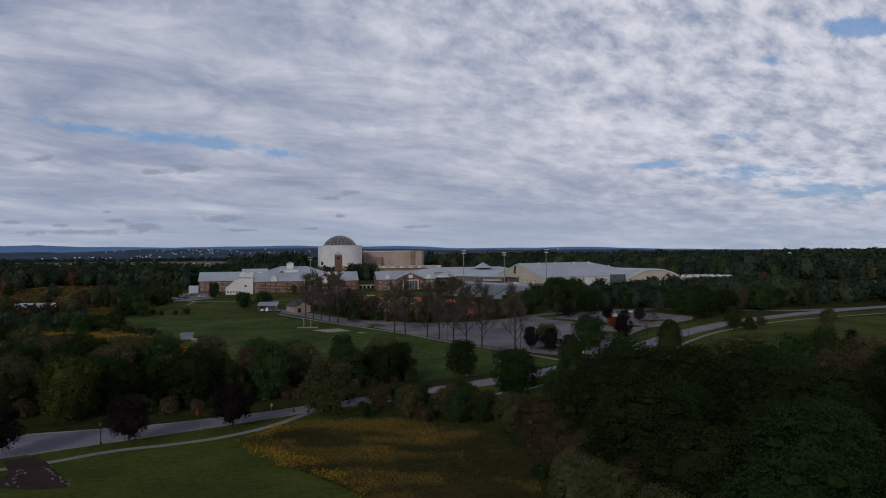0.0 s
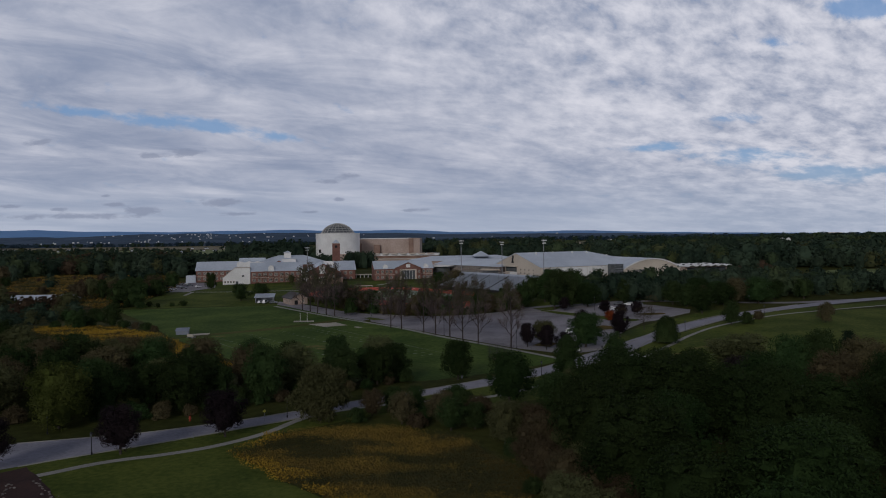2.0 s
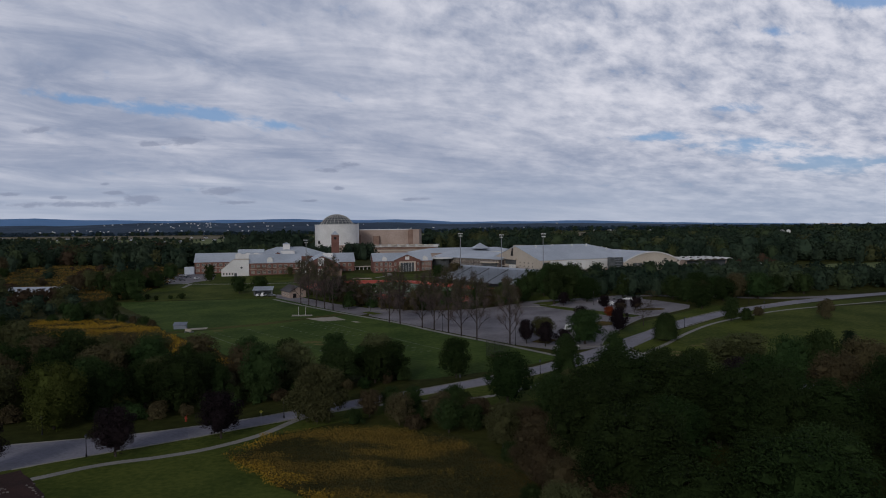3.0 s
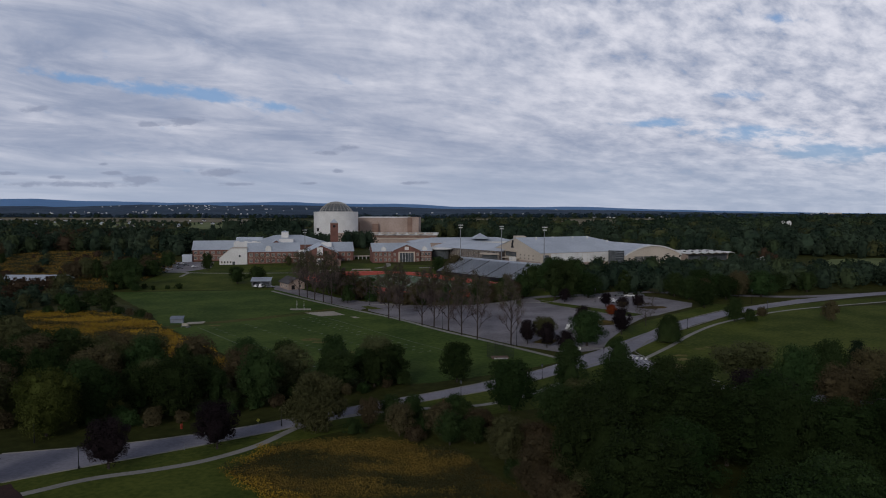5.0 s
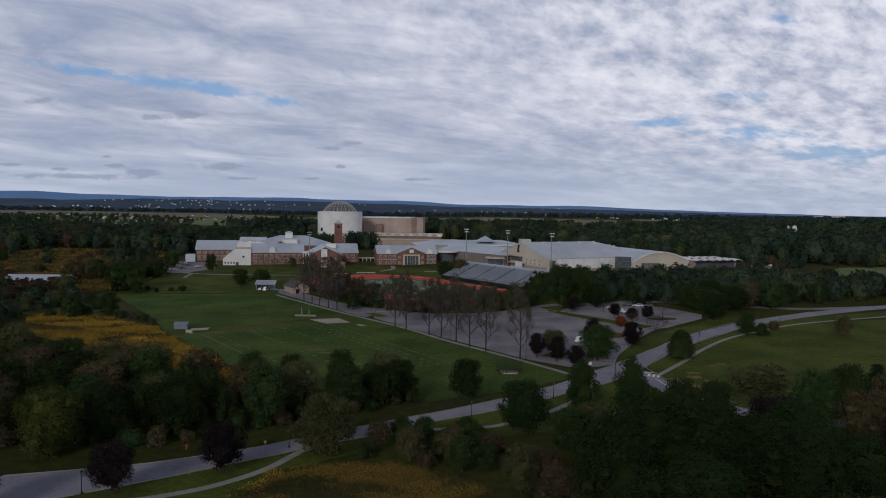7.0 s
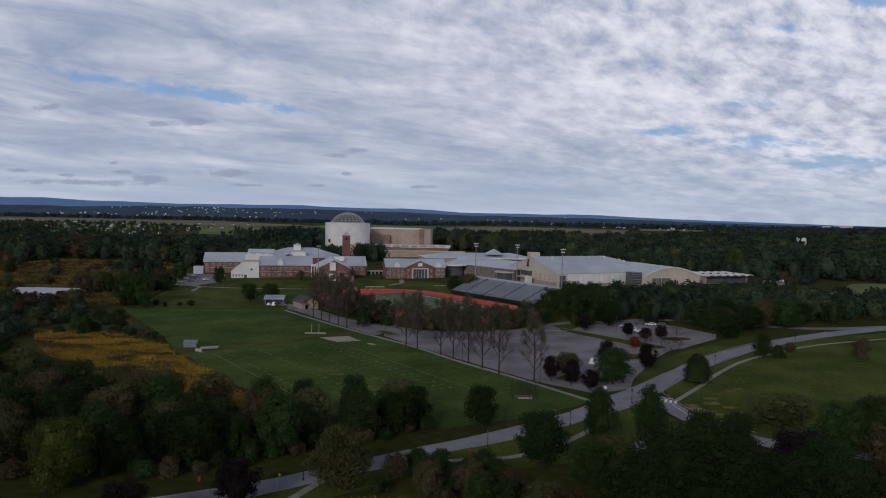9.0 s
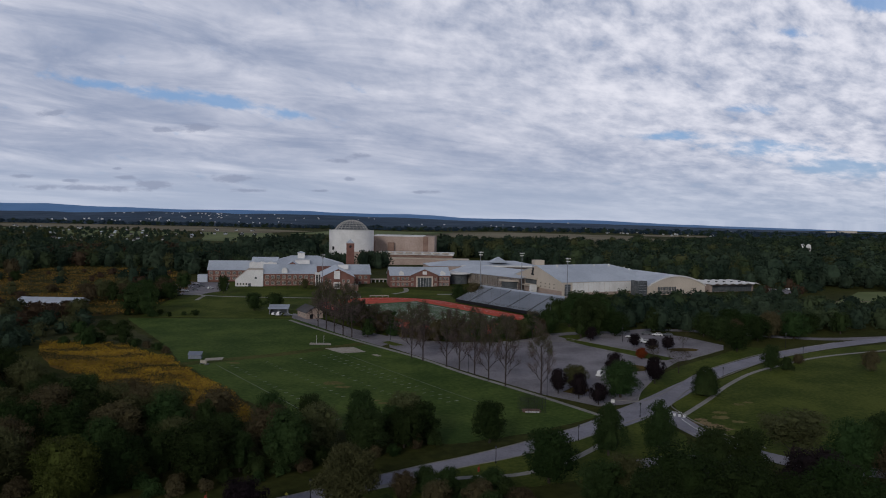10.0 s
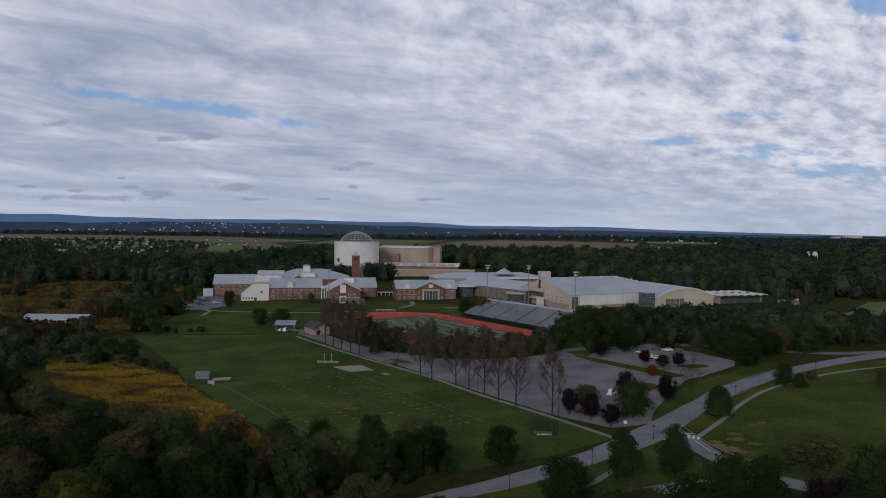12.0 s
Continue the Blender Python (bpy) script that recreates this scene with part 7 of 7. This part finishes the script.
def street_lamp(x, y, h=3.8):
    o = thing("street_lamp", "black street lamp post with lantern head", "street lamp", "street lamps", m=placed(x, y, 0))
    if h not in POST:
        POST[h] = (Build().tube([(0, 0, 0), (0, 0, 0.5), (0, 0, 0.55), (0, 0, h - 0.6)], [0.16, 0.14, 0.08, 0.06], 8).mesh("post", M["black"]),
                   Build().tube([(0, 0, h - 0.6), (0, 0, h - 0.5), (0, 0, h - 0.05), (0, 0, h)], [0.08, 0.17, 0.24, 0.26], 8).mesh("lantern", M["glass"]),
                   Build().tube([(0, 0, h), (0, 0, h + 0.15), (0, 0, h + 0.28)], [0.3, 0.16, 0.03], 8).mesh("cap", M["black"]))
    part("post", POST[h][0], o)
    part("lantern", POST[h][1], o)
    part("cap", POST[h][2], o)


for x, y in ((-62.1, 121.9), (-33.6, 147.8), (3.0, 172.3), (-77.8, 135.6), (44.3, 214.1), (24.1, 191.5), (66.5, 240.9), (81.9, 259.5), (124.4, 296.6)):
    street_lamp(x, y)
for x, y in ((20.6, 235.5), (-3.9, 266.9), (124.8, 313.8), (40.5, 244.3), (-38.0, 326.2), (61.2, 324.9)):
    street_lamp(x, y, 6.0)


def hydrant(x, y, k=0.72):
    o = thing("fire_hydrant", "red fire hydrant on the grass verge", "fire hydrant", "fire hydrants", m=placed(x, y, 0) @ Matrix.Diagonal((k, k, k, 1)))
    part("barrel", Build().tube([(0, 0, 0), (0, 0, 0.1), (0, 0, 0.12), (0, 0, 1.0), (0, 0, 1.05), (0, 0, 1.35), (0, 0, 1.5)], [0.36, 0.36, 0.26, 0.26, 0.34, 0.3, 0.08], 12).mesh("barrel", M["red"]), o)
    part("nozzle", Build().tube([(-0.42, 0, 0.8), (0.42, 0, 0.8)], [0.14, 0.14], 8).mesh("nozzle", M["red"]), o)
    part("marker_rod", Build().tube([(0.28, 0, 0), (0.28, 0, 2.3)], [0.05, 0.04], 6).mesh("marker_rod", M["red"]), o)


hydrant(-53.3, 145.3)
hydrant(-0.9, 166.5)


def road_sign(x, y, turn, mat, label, h=2.2):
    o = thing("road_sign", label, "road sign", "road signs", m=placed(x, y, turn))
    part("post", Build().box(-0.04, 0.04, -0.03, 0.03, 0, h + 0.5).mesh("post", M["steel"]), o)
    part("plate", Build().prism([(0, h - 0.2), (0.38, h + 0.18), (0, h + 0.56), (-0.38, h + 0.18)], "y", -0.07, -0.03).mesh("plate", M[mat]), o)


road_sign(-37.3, 143.8, 20, "yellow", "yellow diamond road sign on a steel post")
for x, y in ((-47.8, 132.2), (36.1, 227.7), (-18.8, 157.7)):
    mk = thing("marker_post", "thin dark marker post on the verge", "marker post", "marker posts", m=placed(x, y, 0))
    part("stake", Build().tube([(0, 0, 0), (0, 0, 1.2)], [0.09, 0.07], 6).mesh("stake", M["steel"]), mk)
sb = thing("concrete_block", "small white concrete block at the lot corner", "block", m=placed(39.5, 229.0, 0, 0.985))
part("block", Build().box(-0.5, 0.5, -0.4, 0.4, 0, 0.9).mesh("block", M["white"]), sb)


# ---- vehicles ----
CAR = {}


def car(x, y, turn, colour, label, van=False, group="parked cars"):
    key = (colour, van)
    if key not in CAR:
        L, H = (5.2, 2.1) if van else (4.6, 1.5)
        prof = [(-L / 2, 0.45), (-L / 2, 0.95), (-L / 2 + 0.2, 1.05), (L / 2 - 1.3, 1.05), (L / 2 - 0.1, 0.85), (L / 2, 0.45)]
        cab = [(-L / 2 + 0.15, 1.0), (-L / 2 + 0.5, H), (L / 2 - 2.0, H), (L / 2 - 1.25, 1.0)]
        body = Build().prism(prof, "y", -0.9, 0.9).prism([(a * 0.97, z if z < H else H) for a, z in cab], "y", -0.62, 0.62)
        glass = Build().prism([(-L / 2 + 0.3, 1.07), (-L / 2 + 0.58, H - 0.12), (L / 2 - 2.05, H - 0.12), (L / 2 - 1.45, 1.07)], "y", -0.7, 0.7)
        tyre = Build().tube([(0, -0.12, 0), (0, 0.12, 0)], [0.34, 0.34], 14)
        CAR[key] = (body.mesh("body", M[colour]), glass.mesh("windows", M["glass"]), tyre.mesh("wheel", M["black"]), L)
    body, glass, tyre, L = CAR[key]
    o = thing("van" if van else "car", label, "van" if van else "car", group, m=placed(x, y, turn))
    part("body", body, o)
    part("windows", glass, o)
    for sx in (-L * 0.3, L * 0.31):
        for sy in (-0.82, 0.82):
            part("wheel", tyre, o).matrix_basis = pose(sx, sy, 0.34)


M["car_grey"] = material("grey_car_paint", (0.12, 0.13, 0.14), (0.16, 0.17, 0.18), 0.5, 3, 0.3, 0.3)
M["car_white"] = material("white_car_paint", (0.68, 0.68, 0.68), (0.76, 0.76, 0.76), 0.5, 3, 0.3)
for k, (x, y, a, c) in enumerate([(66.6, 333.3, 150, "car_white"), (67.9, 326.4, 150, "car_white"), (70.0, 321.6, 160, "car_white"), (79.1, 338.5, 170, "car_white"), (83.5, 338.5, 170, "car_grey"), (75.0, 342.0, 170, "car_grey"), (185.5, 512.7, 100, "car_grey"), (194.4, 513.4, 100, "car_white"), (202.9, 516.3, 100, "car_white"), (212.2, 523.4, 90, "car_white"), (220.3, 528.4, 90, "car_grey"),
                                 (-193.1, 491.7, 40, "car_white"), (-188.9, 499.4, 10, "car_grey"), (-181.6, 507.1, 60, "car_white"), (-197.5, 512.6, 80, "car_white"), (-192.3, 519.9, 20, "car_grey"), (-200.9, 532.1, 0, "car_white"), (-99.0, 390.8, 0, "car_grey"), (-106.9, 393.7, 80, "car_white")]):
    car(x, y, a, c, "white parked car on the asphalt" if c == "car_white" else "dark grey parked car on the asphalt")
car(41.3, 262.0, 65, "car_white", "white van parked beside the planting island", True)
car(-104.0, 392.4, 85, "car_white", "white van at the open shed", True)

# ---- long shed in the meadow ----
def long_shed():
    o = thing("greenhouse", "long low shed with a pale roof and open front bays", "shed", m=placed(-239.3, 414.1, 3, 1.008))
    part("wall", Build().box(-17, 17, 3, 9, -2.5, 3.0).mesh("wall", M["roof_dark"]), o, "dark back wall")
    r = Build()
    r.prism([(-5.0, 3.2), (2.5, 5.6), (2.5, 5.85), (-5.0, 3.45)], "x", -17.6, 17.6)
    r.prism([(9.8, 3.2), (2.5, 5.6), (2.5, 5.85), (9.8, 3.45)], "x", -17.6, 17.6)
    part("roof", r.mesh("roof", M["roof"]), o, "pale metal roof")
    for k in range(8):
        part("post", Build().box(-16.6 + k * 4.7, -16.2 + k * 4.7, -4.6, -4.3, 0, 3.3).mesh("post", M["white"]), o)
        if k < 7 and k != 3:
            part("bay_door", Build().box(-15.6 + k * 4.7, -12.8 + k * 4.7, 2.7, 3.0, 0, 1.5 + 0.5 * (k % 2)).mesh("bay_door", M["white"]), o, "white low bay front")


long_shed()


# ---- silos far off ----
for dx in (0, 8.8):
    si = thing("silo", "pale domed silo above the woods", "silo", "silos", m=placed(440 + dx * 0.94, 1030, 0, 0.94))
    part("shaft", Build().tube([(0, 0, 0), (0, 0, 12.4)], [3.5, 3.5], 24).mesh("shaft", M["white"]), si)
    part("cap", Build().tube([(0, 0, 12.4), (0, 0, 14.4), (0, 0, 16.0), (0, 0, 16.6)], [3.5, 3.0, 1.8, 0.25], 24).mesh("cap", M["white"]), si)


# ---- goldenrod ----
def herbs(name, poly, gap, hgt, seed, mats, label):
    rng = np.random.default_rng(seed)
    pts = np.array(scatter(ragged(poly, gap * 2 + 1.0), gap, rng, 14))
    for j, (mat, share) in enumerate(mats):
        # patches of one kind of growth
        sel = np.array([noise.noise(Vector((x * 0.040, y * 0.10, seed))) * 1.3 + noise.noise(Vector((x * 0.11, y * 0.30, seed + 5))) * 1.0 + rng.normal() * 0.16 for x, y in pts])
        keep = sel > share if j == 0 else sel <= mats[0][1]
        p = pts[keep]
        out = []
        for k in range(5):
            q = np.column_stack([p + rng.normal(size=p.shape) * gap * 0.45, rng.uniform(0.2, 1.0, len(p)) * hgt + np.array([rise(x, y) for x, y in p])])
            out.append(leaf_quads(q, min(gap * 0.42, 0.55), rng, 0.0, np.tile((0.0, -0.25, 1.0), (len(q), 1))))
        thing(name, label if j == 0 else "green brown weeds between the goldenrod", "goldenrod" if j == 0 else "weeds", kind="stuff", me=quads_mesh(name, np.concatenate(out), M[mat]))


herbs("goldenrod", [(-36.1, 121.0), (-31.0, 136.0), (-11.8, 139.7), (3.3, 131.5), (14.3, 110.4), (12.3, 84.3), (-3.8, 84.5), (-10.9, 93.6), (-21.0, 104.7)], 0.26, 1.0, 61, [("meadow_dry", 0.17), ("meadow_green", 0)], "yellow goldenrod in bloom among brown weeds")
herbs("goldenrod", [(-182, 308), (-163, 310), (-145, 306.5), (-137, 297), (-116, 280.5), (-102, 261.5), (-88, 245), (-76, 229), (-57, 203.5), (-62, 199), (-80, 213), (-100, 225), (-111, 228), (-135, 250), (-150, 261), (-168, 283)], 0.62, 1.1, 62, [("golden", -0.26), ("meadow_green", 0)], "wide field of yellow goldenrod in bloom")
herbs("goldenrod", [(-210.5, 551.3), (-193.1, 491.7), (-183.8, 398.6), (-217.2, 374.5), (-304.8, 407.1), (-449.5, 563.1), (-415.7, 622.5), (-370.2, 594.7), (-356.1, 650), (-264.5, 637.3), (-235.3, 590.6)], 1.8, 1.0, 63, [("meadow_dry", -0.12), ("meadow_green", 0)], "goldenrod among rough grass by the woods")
herbs("goldenrod", [(-37.6, 121.0), (-30.1, 110.9), (-21.5, 103.7), (-10.9, 92.6), (-8.8, 95.6), (-18.9, 107.2), (-28.0, 114.9), (-33.1, 123.0), (-30.0, 132.0), (-33.0, 134.0)], 0.34, 1.2, 64, [("golden", -0.3), ("meadow_green", 0)], "bright rim of goldenrod along the lawn")


# ---- rocks beside the mulch bed ----
def rock_border(x0, y0, x1, y1, seed):
    rng = np.random.default_rng(seed)
    o = thing("rock_border", "loose pale rocks edging the mulch bed", "rocks", "rock borders", m=pose(x0, y0, 0))
    for k in range(16):
        f = k / 15
        bm = bmesh.new()
        bmesh.ops.create_icosphere(bm, subdivisions=1, radius=float(rng.uniform(0.12, 0.26)))
        for v in bm.verts:
            v.co = Vector((v.co.x * 1.3, v.co.y, v.co.z * 0.7)) * float(rng.uniform(0.8, 1.15))
        me = bpy.data.meshes.new("rock")
        bm.to_mesh(me)
        bm.free()
        me.materials.append(M["rock"])
        r = part("rock", me, o)
        r.matrix_basis = pose((x1 - x0) * f + rng.normal() * 0.4, (y1 - y0) * f + rng.normal() * 0.4, 0.15, 0, 0, rng.uniform(0, 360))


rock_border(-67.0, 106.0, -63.5, 97.5, 91)
rock_border(-64.0, 108.0, -55.0, 98.0, 92)
